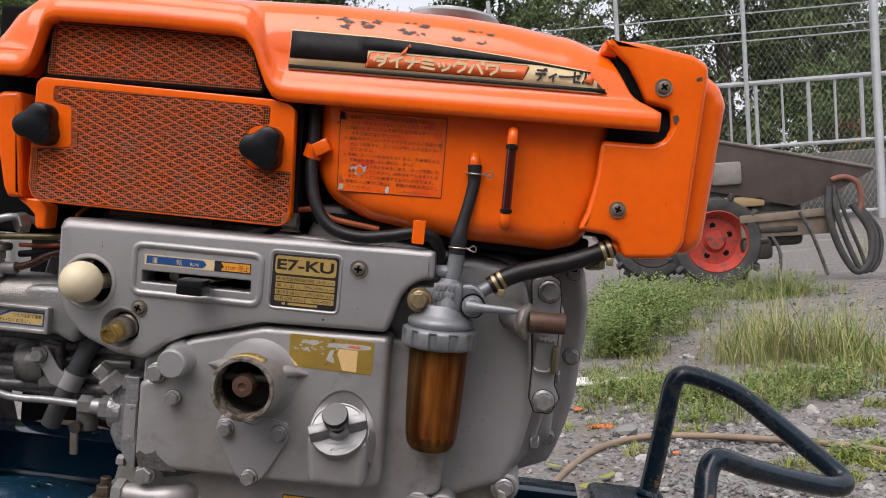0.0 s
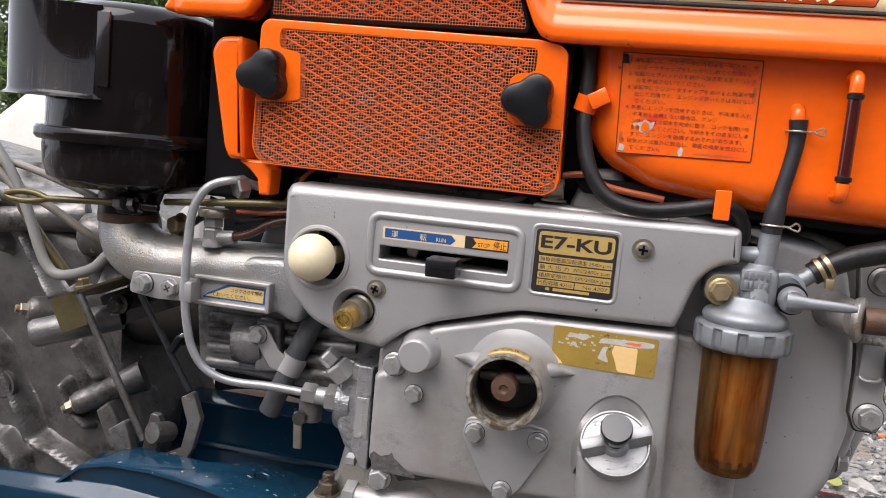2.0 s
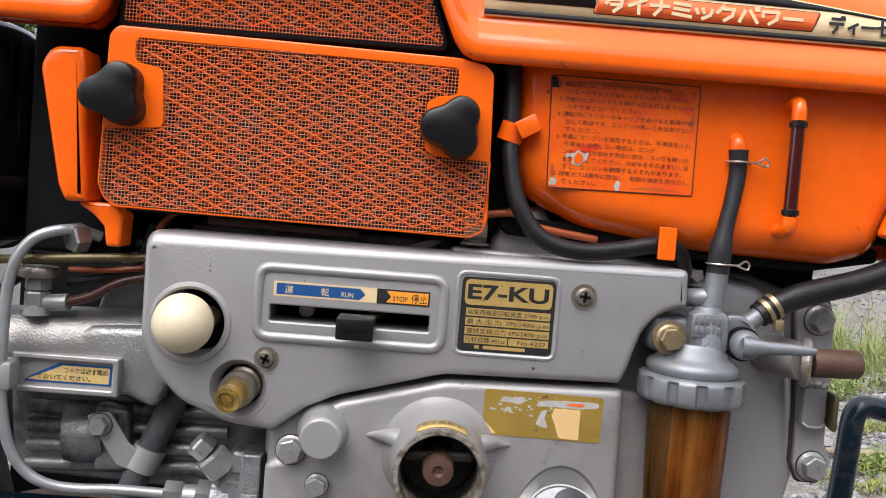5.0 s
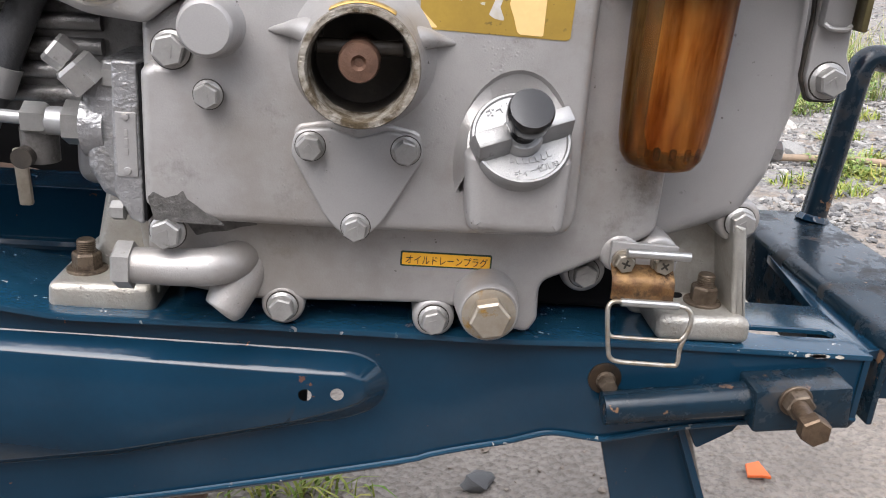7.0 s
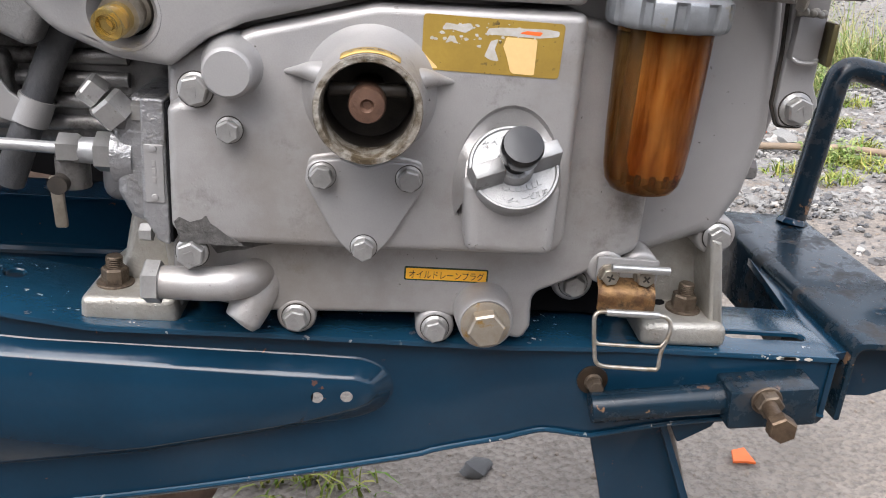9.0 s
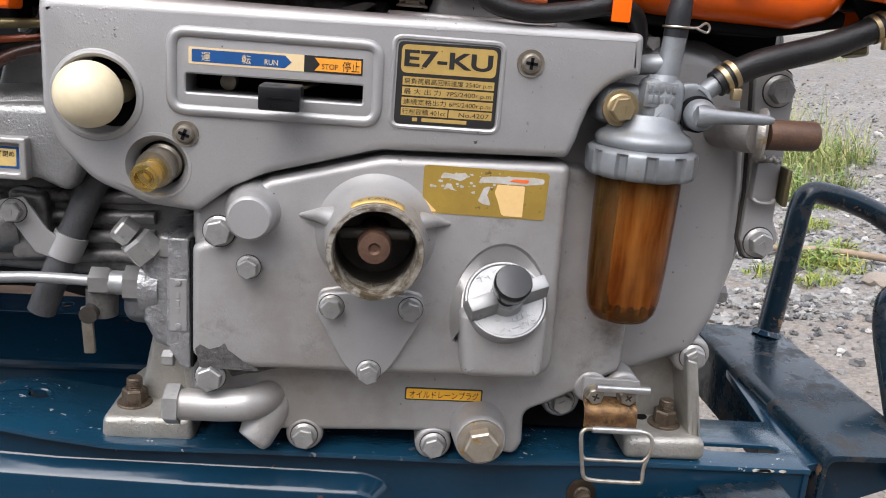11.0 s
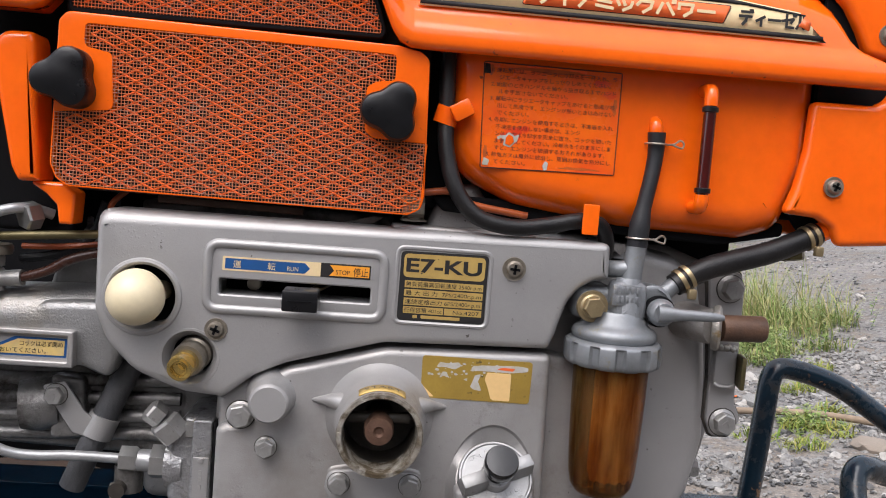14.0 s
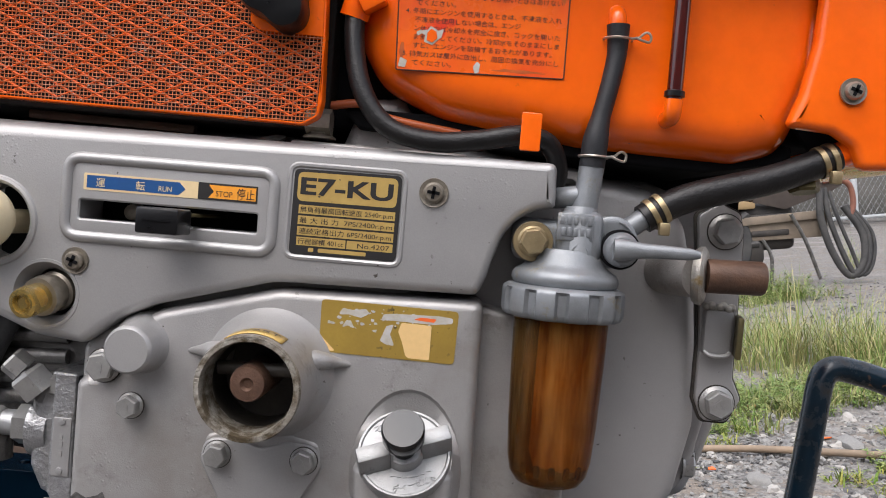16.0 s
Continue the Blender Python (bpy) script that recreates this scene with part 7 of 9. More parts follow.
for i in range(len(prof) - 1):
    fl.faces.new((outer[0][i], inner[0][i], inner[0][i + 1], outer[0][i + 1]))
    fl.faces.new((outer[4][i], outer[4][i + 1], inner[4][i + 1], inner[4][i]))
bmesh.ops.recalc_face_normals(fl, faces=fl.faces)
part("latch_flap", fl, FLAP, latch, "brown-stained sheet flap")
part("latch_pin", tube([(0.1285, 0.0050, -0.1102), (0.1570, 0.0050, -0.1107)], 0.0020, 12, 1), NUT_BRIGHT, latch)
loop = tube([(0.1290, 0.0050, -0.1100), (0.1245, 0.0040, -0.1098), (0.1222, 0.0030, -0.1122), (0.1226, 0.0022, -0.1190), (0.1245, 0.0012, -0.1320), (0.1262, 0.0010, -0.1378), (0.1310, 0.0008, -0.1398), (0.1450, 0.0008, -0.1404), (0.1560, 0.0008, -0.1406), (0.1598, 0.0008, -0.1396), (0.1602, 0.0015, -0.1310), (0.1632, 0.0022, -0.1200), (0.1630, 0.0030, -0.1140), (0.1605, 0.0040, -0.1112), (0.1565, 0.0050, -0.1107)], 0.0012, 10, 6)
tube([(0.1236, 0.0018, -0.1245), (0.1252, 0.0014, -0.1266), (0.1300, 0.0012, -0.1270), (0.1560, 0.0012, -0.1274), (0.1600, 0.0014, -0.1262), (0.1618, 0.0018, -0.1235)], 0.0010, 10, 5, bm=loop)
part("wire_loop", loop, WIRE, latch, "bent steel wire bail")

# ---- the tractor's blue frame ----
chassis = thing("tractor_frame", "dark blue pressed-steel walking tractor frame, wet and chipped", "frame", G)


def rail_top(x):
    pts = ((-0.42, -0.24), (-0.40, -0.21), (-0.372, -0.17), (-0.348, -0.145), (-0.328, -0.1290), (-0.305, -0.1230), (-0.270, -0.1220), (-0.220, -0.1260), (-0.180, -0.1320), (-0.140, -0.1375), (-0.05, -0.1375), (0.05, -0.1390), (0.2735, -0.1415))
    return float(np.interp(x, [p[0] for p in pts], [p[1] for p in pts]))


xs = [-0.42 + 0.0115 * i for i in range(61)]
xs = [x for x in xs if x < 0.2735] + [0.2735]
low = [(0.2735, -0.1800), (0.2633, -0.1799), (0.2199, -0.1837), (0.1772, -0.1899), (0.1420, -0.1978), (0.1320, -0.1984), (0.1102, -0.1959), (0.0980, -0.1985), (0.0865, -0.2022), (0.0650, -0.2072), (0.0449, -0.2125), (0.0271, -0.2180), (-0.0774, -0.2400), (-0.1321, -0.2500), (-0.1929, -0.2595), (-0.30, -0.276), (-0.42, -0.292)]
web_line = [(x, rail_top(x) - 0.0015) for x in xs] + low
holes = [rect(-0.03, -0.192, 0.003, -0.166, 0.004)]
rail = part("side_rail", slab(web_line, 0.0262, 0.0292, 0.0005, holes), BLUE, chassis, "dark blue pressed side rail with a swaged rib")
rib_out = rpoly([(-0.430, -0.1470), (-0.300, -0.1400), (-0.1716, -0.1493), (-0.0229, -0.1518), (0.0040, -0.1525), (0.0185, -0.1590), (0.0245, -0.1735), (0.0175, -0.1880), (0.0000, -0.1955), (-0.0316, -0.2012), (-0.1205, -0.2227), (-0.430, -0.2660)], [0.0, 0.02, 0.03, 0.03, 0.05, 0.05, 0.05, 0.05, 0.05, 0.05, 0.03, 0.0], 8)
rib_in = rpoly([(-0.430, -0.1575), (-0.300, -0.1515), (-0.1672, -0.1572), (-0.0400, -0.1622), (0.0000, -0.1630), (0.0055, -0.1655), (0.0078, -0.1705), (0.0055, -0.1755), (-0.0020, -0.1795), (-0.0304, -0.1897), (-0.1163, -0.2094), (-0.430, -0.2500)], [0.0, 0.02, 0.03, 0.03, 0.05, 0.05, 0.05, 0.05, 0.05, 0.05, 0.03, 0.0], 8)
rb = bmesh.new()
rings = []
for k in range(9):
    s_ = k / 8
    d_ = min(1.0, max(0.0, (s_ - 0.13) / 0.80))
    rings.append([rb.verts.new((a[0] + (b[0] - a[0]) * s_, 0.0264 - 0.0119 * d_, a[1] + (b[1] - a[1]) * s_)) for a, b in zip(rib_out, rib_in)])
for a, b in zip(rings, rings[1:]):
    for k in range(len(a)):
        rb.faces.new((a[k], a[(k + 1) % len(a)], b[(k + 1) % len(a)], b[k]))
rib_holes = [[rb.verts.new((x, 0.0145, z)) for x, z in circle(hx_, hz_, 0.0034, 18)] for hx_, hz_ in ((-0.0212, -0.1739), (-0.0052, -0.1727))]
fill(rb, [rings[-1]] + rib_holes)
part("swaged_rib", rb, BLUE, rail, "", 80)
# lower edge: a bright fold and a turned-in flange below it
lf = bmesh.new()
edge = [(x, z, float(np.interp(x, (-0.1, 0.03, 0.07, 0.10, 0.16), (0.0085, 0.0075, 0.0050, 0.0022, 0.0020)))) for x, z in low]
rows_ = []
for f_, y_ in ((0.0, 0.0258), (0.35, 0.0262), (0.75, 0.0290), (1.0, 0.0340), (1.0, 0.0360), (0.6, 0.0360)):
    rows_.append([lf.verts.new((x, y_, z - w_ * f_)) for x, z, w_ in edge])
for a, b in zip(rows_, rows_[1:]):
    for k in range(len(a) - 1):
        lf.faces.new((a[k], a[k + 1], b[k + 1], b[k]))
part("lower_flange", lf, BLUE_WORN, rail)
# rolled lower edge
part("lower_lip", tube([(x, 0.0255, z - 0.0005) for x, z in low], 0.0016, 8, 3), BLUE_WORN, rail)
# top flange with slots
fl = bmesh.new()
plan = [(x, float(np.interp(x, (-0.25, -0.18, 0.08, 0.15), (0.0225, 0.0175, 0.0185, 0.0240)))) for x in xs] + [(0.2735, 0.0880), (-0.1500, 0.0880), (-0.1900, 0.0870), (-0.2050, 0.0850), (-0.2150, 0.0780), (-0.2400, 0.0600), (-0.2700, 0.0570), (-0.3000, 0.0600), (-0.3300, 0.0560), (-0.42, 0.0500)]
slab(plan, 0.0, -0.0030, 0.0006, [rpoly([(0.2140, 0.0440), (0.2640, 0.0440), (0.2640, 0.0545), (0.2140, 0.0545)], 0.005), circle(-0.1960, 0.0640, 0.0058, 20)], 2, put=lambda x, y, z: (x, y, rail_top(x) + z), bm=fl)
part("top_flange", fl, BLUE_WORN, rail, "flat top flange with a long slot, wet")
part("end_flange", slab(rpoly([(0.0245, -0.1415), (0.0245, -0.1820), (0.0300, -0.1900), (0.0800, -0.1900), (0.0880, -0.1415)], [0.001, 0.008, 0.008, 0.008, 0.001]), 0.2735, 0.2700, 0.0006, put=lambda y, z, x: (x, y, z)), BLUE, rail)
# far rail and the floor between
far = part("far_rail", slab([(-0.40, -0.1400), (0.2735, -0.1430), (0.2735, -0.2300), (-0.40, -0.2700)], 0.2310, 0.2350, 0.0005), BLUE, chassis)
part("far_flange", slab([(-0.40, 0.2300), (0.2735, 0.2300), (0.2735, 0.2720), (-0.40, 0.2720)], -0.1400, -0.1430, 0.0006, [circle(-0.190, 0.252, 0.0055, 20), circle(-0.245, 0.252, 0.005, 20)], 2, put=lambda x, y, z: (x, y, z)), BLUE, far)
part("far_hat", tube([(-0.42, 0.2300, -0.1830), (-0.10, 0.2300, -0.1830), (0.20, 0.2300, -0.1800)], 0.0045, 8, 2), BLUE, far)
part("frame_floor", slab([(-0.42, 0.03), (-0.12, 0.03), (-0.12, 0.23), (-0.42, 0.23)], -0.2150, -0.2190, 0.0, put=lambda x, y, z: (x, y, z - 0.0)), BLUE, chassis)
# front bumper channel
bump = bmesh.new()
prof = rpoly([(0.2860, -0.1880), (0.2860, -0.1360), (0.3640, -0.1360), (0.3640, -0.1760), (0.3605, -0.1760), (0.3605, -0.1400), (0.2895, -0.1400), (0.2895, -0.1880)], [0.001, 0.010, 0.006, 0.001, 0.0, 0.004, 0.007, 0.001], 6)
slab(prof, 0.0330, 0.2700, 0.0005, (), 2, bm=bump)
bumper = part("front_channel", bump, BLUE_GRIMY, chassis, "inverted dark blue front channel, worn and wet")
part("channel_web", slab(rpoly([(0.2905, -0.1400), (0.3600, -0.1400), (0.3600, -0.1700), (0.3200, -0.1860), (0.2905, -0.1860)], 0.003), 0.0600, 0.0640, 0.0005), BLUE, bumper)
part("link_plate", slab(rpoly([(0.2660, 0.0300), (0.2880, 0.0400), (0.3000, 0.2650), (0.2960, 0.2650)], 0.001), -0.1445, -0.1500, 0.0005, put=lambda x, y, z: (x, y, z)), BLUE, bumper)
guard = part("front_guard", tube([(0.3460, 0.2500, -0.1400), (0.3520, 0.2550, -0.1000), (0.3590, 0.2610, -0.0500), (0.3630, 0.2650, -0.0240), (0.3690, 0.2670, -0.0140), (0.3820, 0.2680, -0.0120), (0.4100, 0.2660, -0.0180), (0.4350, 0.2630, -0.0280), (0.4600, 0.2570, -0.0440), (0.4900, 0.2480, -0.0640), (0.5180, 0.2380, -0.0830), (0.5290, 0.2300, -0.0915), (0.5250, 0.2180, -0.0955), (0.5060, 0.2080, -0.0950), (0.4600, 0.1850, -0.0850), (0.4200, 0.1640, -0.0740), (0.3950, 0.1500, -0.0650), (0.3830, 0.1440, -0.0640), (0.3760, 0.1380, -0.0720), (0.3720, 0.1250, -0.0900), (0.3650, 0.0850, -0.1300), (0.3630, 0.0600, -0.1580)], 0.0098, 20, 5), BLUE_GRIMY, chassis, "bent dark blue tubular front guard, rust-speckled")
for p, d in (((0.3460, 0.2500, -0.1360), (0.15, 0.1, 1)), ((0.3630, 0.0620, -0.1540), (0.1, 0.4, 0.8))):
    part("weld_bead", lathe([(0.0095, -0.002), (0.0125, 0.0), (0.0110, 0.003), (0.0095, 0.0045)], p, d, 24, wave=lambda a, h: 1 + 0.06 * math.sin(a * 9)), BLUE, guard)
# cross tube, clamp block and set bolt
part("stand_pivot_tube", tube([(0.1310, 0.0140, -0.1735), (0.2060, 0.0140, -0.1640)], 0.0088, 24, 1), BLUE_GRIMY, chassis, "blue pivot tube welded under the rail")
clampb = part("clamp_block", rbox((0.2290, 0.0120, -0.1622), (0.0500, 0.024, 0.0235), 0.002, m=pose(0, 0, 0, 0, -6, 0)), BLUE_GRIMY, chassis, "square blue clamp sleeve")
hex_bolt("lock_nut", (0.2225, -0.0015, -0.1555), clampb, (0.0, -1, -0.05), 0.0130, 0.0065, 0, RUST_BOLT, "rusty lock nut", 10, False, 0.0085)
part("set_shank", tube([(0.2222, 0.0, -0.1555), (0.2180, -0.0300, -0.1545)], 0.0044, 14, 1), BRONZE, clampb)
hex_bolt("set_bolt", (0.2184, -0.0270, -0.1545), clampb, (-0.10, -1, 0.02), 0.0130, 0.0075, 0, BRONZE, "worn rust-brown set bolt", 25, False)
part("pivot_washer", lathe([(0.0, 0.0), (0.0088, 0.0), (0.0088, 0.0012), (0.0080, 0.0016), (0.0, 0.0016)], (0.1330, 0.0262, -0.1625), seg=28), surf("oily_black_washer", (0.020, 0.016, 0.013), (0.055, 0.035, 0.02), 120, 0.3, 0.5, 0.5, 0.2, 500), chassis, "black oily washer")
hex_bolt("pivot_bolt", (0.1334, 0.0246, -0.1632), chassis, af=0.0080, h=0.0075, flange=0.0052, mat=RUST_BOLT, label="small rusty bolt", mark=False)
# bare worn spots along the wet edges
wr = random.Random(31)
for k in range(9):
    x0 = wr.uniform(0.238, 0.262) if k < 6 else wr.uniform(-0.26, -0.18)
    w_ = wr.uniform(0.002, 0.005)
    b2 = bmesh.new()
    n_ = 9
    pts_ = [(x0 + w_ * math.cos(6.283 * i / n_) * wr.uniform(0.7, 1.1), rail_top(x0) - 0.0016 + 0.0013 * math.sin(6.283 * i / n_) * wr.uniform(0.6, 1.1)) for i in range(n_)]
    fill(b2, [[b2.verts.new((x, 0.0236, z)) for x, z in ccw(pts_)]])
    part("worn_spot", b2, WORN_EDGE, rail)
leg = part("stand_leg", slab(rpoly([(0.1400, -0.2000), (0.1850, -0.1950), (0.2080, -0.2560), (0.2600, -0.4760), (0.2100, -0.4760), (0.1560, -0.2560)], 0.003), 0.0500, 0.0540, 0.0006), BLUE, chassis, "flat dark blue prop stand leg")
part("leg_edge", slab(rpoly([(0.1835, -0.2000), (0.1875, -0.2000), (0.2120, -0.2560), (0.2640, -0.4760), (0.2590, -0.4760), (0.2070, -0.2560)], 0.001), 0.0400, 0.0800, 0.0006), BLUE, leg)
part("leg_rod", tube([(0.1900, 0.0560, -0.1980), (0.1950, 0.0600, -0.2150), (0.2020, 0.0640, -0.2320), (0.2150, 0.0660, -0.2700), (0.2250, 0.0660, -0.3200)], 0.0052, 12, 5), GEAR_CAST, leg, "dark hook rod")
part("leg_bracket", slab(rpoly([(0.1850, -0.1900), (0.2240, -0.1840), (0.2150, -0.2000), (0.1960, -0.2120)], 0.002), 0.040, 0.0430, 0.0005), BLUE, chassis)

# ---- gearbox behind the engine, towards the handles ----
gear = thing("gearbox", "weathered grey cast gearbox with rods and cables", "gearbox", G)
body = part("gear_housing", slab(rpoly([(-0.66, 0.10), (-0.56, 0.085), (-0.50, 0.060), (-0.455, 0.035), (-0.420, 0.020), (-0.410, 0.000), (-0.400, -0.020), (-0.392, -0.060), (-0.376, -0.100), (-0.362, -0.150), (-0.370, -0.26), (-0.62, -0.30)], 0.016), 0.150, 0.30, 0.016), GEAR_CAST, gear, "cast gear housing streaked with grime")
# cast wall: a soft hollowed skin with raised curved ribs
RIBS = (("-.5213,.0403 -.5107,.0211 -.500,.006", 0.0055, 0.014), ("-.4804,.0216 -.463,-.0052 -.4493,-.0209 -.440,-.030", 0.0050, 0.016), ("-.4244,-.0757 -.4124,-.0915 -.4005,-.1029", 0.0042, 0.013),
        ("-.5299,-.0371 -.5223,-.069 -.5029,-.0872 -.4903,-.1094 -.4722,-.1428 -.4612,-.1683 -.4271,-.1805 -.405,-.190", 0.0052, 0.020), ("-.4329,-.1124 -.4221,-.1374 -.4068,-.1498", 0.0055, 0.016),
        ("-.4955,-.1744 -.4776,-.1928 -.4701,-.2146 -.465,-.25", 0.0055, 0.018), ("-.5202,-.1663 -.5054,-.1979 -.5048,-.2213 -.505,-.26", 0.0052, 0.017), ("-.57,-.02 -.54,-.045 -.5299,-.0371", 0.0060, 0.014))
nx, nz = 120, 150
gx, gz = np.meshgrid(np.linspace(-0.62, -0.384, nx + 1), np.linspace(-0.285, 0.085, nz + 1), indexing="ij")
gy = np.full(gx.shape, 0.156)
for way, wide, tall in RIBS:
    pts_ = [tuple(float(v) for v in p.split(",")) for p in way.split()]
    near_ = np.full(gx.shape, 9.0)
    for (ax_, az_), (bx_, bz_) in zip(pts_, pts_[1:]):
        lx_, lz_ = bx_ - ax_, bz_ - az_
        u_ = np.clip(((gx - ax_) * lx_ + (gz - az_) * lz_) / (lx_ * lx_ + lz_ * lz_), 0, 1)
        near_ = np.minimum(near_, np.hypot(gx - ax_ - u_ * lx_, gz - az_ - u_ * lz_))
    gy -= 1.25 * tall * np.exp(-(near_ / (wide * 0.8)) ** 2) + 0.35 * tall * np.exp(-(near_ / (wide * 2.6)) ** 2)
gr = bmesh.new()
grid = []
for i in range(nx + 1):
    col_ = []
    for k in range(nz + 1):
        x, z = float(gx[i, k]), float(gz[i, k])
        y = float(gy[i, k]) + 0.012 * noise.noise(Vector((x * 14, z * 14, 0))) + 0.0012 * noise.noise(Vector((x * 90, z * 90, 4)))
        # falls away towards the clutch and the top
        y += 0.10 * max(0.0, (x + 0.385) / 0.06) ** 2 + 0.08 * max(0.0, (z - 0.02 + (x + 0.5) * 0.5) / 0.08) ** 2
        col_.append(gr.verts.new((x, y, z)))
    grid.append(col_)
for i in range(nx):
    for k in range(nz):
        gr.faces.new((grid[i][k], grid[i + 1][k], grid[i + 1][k + 1], grid[i][k + 1]))
part("cast_wall", gr, GEAR_CAST, body, "", 180)
for (x, y, z), way, long_, r in (((-0.5134, 0.130, 0.0565), (0.86, 0.46, -0.06), 0.085, 0.0125), ((-0.5016, 0.130, 0.0351), (0.90, 0.42, 0.10), 0.080, 0.0125), ((-0.4142, 0.138, -0.1272), (0.72, 0.40, 0.40), 0.062, 0.0110), ((-0.4651, 0.138, -0.0463), (0.70, 0.70, -0.10), 0.050, 0.0130), ((-0.4200, 0.150, 0.0280), (0.95, 0.25, 0.05), 0.060, 0.020)):
    boss_ = part("cast_boss", lathe([(0.0, -0.004), (r * 0.80, -0.004), (r * 0.96, -0.001), (r, 0.004), (r * 1.02, long_ * 0.5), (r * 1.3, long_), (0.0, long_)], (x, y, z), way, 28), GEAR_CAST, body)
    if r < 0.015:
        back_ = -Vector(way).normalized()
        hex_bolt("bolt", tuple(Vector((x, y, z)) + back_ * 0.004), body, tuple(back_), 0.0108, 0.0065, 0.0088, PLUG, "yellowish plated bolt", 20 + x * 900, False, 0, 0.004)
part("round_plug", lathe([(0.0145, -0.002), (0.0145, 0.003), (0.0125, 0.0035), (0.0120, 0.0015), (0.0110, 0.0015), (0.0105, 0.0045), (0.0, 0.005)], (-0.4907, 0.134, -0.1207), (-0.15, -1, 0), 30), GEAR_CAST, body)
part("machined_pad", slab(rpoly([(-0.393, -0.1296), (-0.3805, -0.1187), (-0.3598, -0.1534), (-0.3753, -0.1651)], 0.003), 0.132, 0.16, 0.003), GEAR_CAST, body, "grey machined pad")
part("cable_arm", lathe([(0.0, 0.0), (0.0105, 0.0), (0.0122, 0.003), (0.0122, 0.075), (0.0, 0.075)], (-0.4300, 0.092, -0.0545), (0.86, 0.45, 0.25), 24), GEAR_CAST, gear)
box = part("cable_bracket", slab(rpoly([(-0.3959, -0.0178), (-0.3716, -0.0061), (-0.3591, -0.0322), (-0.3833, -0.0434)], 0.002), 0.0700, 0.0722, 0.0006), OLIVE, gear, "folded olive-coloured cable bracket")
top_ = bmesh.new()
for y_ in (0.0700, 0.1200):
    for dz_ in (0.0, 0.0022):
        for x_, z_ in ((-0.3959, -0.0178), (-0.3298, 0.0099)):
            top_.verts.new((x_ + (0.012 if y_ > 0.1 else 0.0), y_, z_ + dz_))
bmesh.ops.convex_hull(top_, input=list(top_.verts))
part("bracket_top", top_, OLIVE, box)
# olive box in shade inside: its back is coloured black instead
part("bracket_back", slab(rpoly([(-0.385, -0.020), (-0.318, 0.0085), (-0.290, -0.010), (-0.372, -0.048)], 0.002), 0.1200, 0.1225, 0.0006), BLACK_PAINT, box, "back plate of the bracket, black for the shade inside")
hex_bolt("bracket_nut", (-0.3640, 0.118, -0.0240), box, (0, -1, 0), 0.0120, 0.007, 0.009, GEAR_CAST, "", 15, False)
hex_bolt("cable_nut", (-0.3700, 0.078, -0.0035), box, (-0.3, 0, 1), 0.0100, 0.006, 0.0075, BRASS, "yellow-plated cable nut", 5, False, 0, 0.006)
GREY_CABLE = surf("grey_cable", (0.24, 0.235, 0.22), (0.16, 0.155, 0.145), 30, 0.5, 0.65, 0, 0.1, 300)
PALE_CABLE = surf("pale_cable", (0.25, 0.235, 0.21), (0.16, 0.145, 0.125), 30, 0.5, 0.65, 0, 0.1, 300)
for pts, r, m_ in (([(-0.3651, 0.066, -0.0065), (-0.3380, 0.065, -0.0530), (-0.3071, 0.064, -0.1055), (-0.3000, 0.064, -0.1180)], 0.0030, GEAR_CAST),
                   ([(-0.3114, 0.068, 0.0000), (-0.2880, 0.068, -0.0350), (-0.2640, 0.068, -0.0723)], 0.0025, RUBBER_GREY),
                   ([(-0.56, 0.05, 0.19), (-0.4553, 0.05, 0.1383), (-0.4380, 0.05, 0.1126), (-0.4179, 0.05, 0.0861), (-0.4033, 0.05, 0.0592), (-0.3873, 0.05, 0.0214), (-0.3722, 0.05, 0.0103), (-0.3460, 0.052, 0.0178), (-0.3346, 0.056, 0.0298), (-0.328, 0.07, 0.042)], 0.0042, GREY_CABLE),
                   ([(-0.56, 0.055, 0.150), (-0.445, 0.055, 0.105), (-0.405, 0.055, 0.050), (-0.368, 0.062, 0.0020)], 0.0042, OLIVE),
                   ([(-0.600, 0.04, 0.085), (-0.480, 0.045, 0.0980), (-0.430, 0.05, 0.083), (-0.385, 0.055, 0.062), (-0.350, 0.06, 0.0420), (-0.325, 0.075, 0.030)], 0.0034, surf("brown_cable", (0.17, 0.145, 0.12), (0.10, 0.086, 0.07), 30, 0.5, 0.65, 0, 0.1, 300)),
                   ([(-0.62, 0.05, 0.070), (-0.54, 0.05, 0.0930), (-0.46, 0.052, 0.0960), (-0.42, 0.056, 0.094), (-0.37, 0.06, 0.080), (-0.33, 0.07, 0.064)], 0.0030, PALE_CABLE),
                   ([(-0.60, 0.045, 0.125), (-0.50, 0.045, 0.108), (-0.452, 0.046, 0.104), (-0.432, 0.046, 0.092), (-0.41, 0.05, 0.070)], 0.0030, PALE_CABLE),
                   ([(-0.60, 0.045, 0.112), (-0.48, 0.047, 0.090), (-0.445, 0.045, 0.096), (-0.438, 0.043, 0.104), (-0.446, 0.042, 0.110), (-0.455, 0.043, 0.104), (-0.450, 0.046, 0.094)], 0.0022, PALE_CABLE)):
    part("control_cable", tube(pts, r, 10, 6), m_, gear)
part("cable_tip", beam((-0.2774, 0.060, -0.0410), (-0.2690, 0.060, -0.0270), 0.0080, 0.0050), BLACK_PLASTIC, gear, "black plastic cable end")
part("cable_ferrule", beam((-0.2694, 0.060, -0.0277), (-0.2676, 0.060, -0.0247), 0.0040, 0.0030), NUT_BRIGHT, gear)
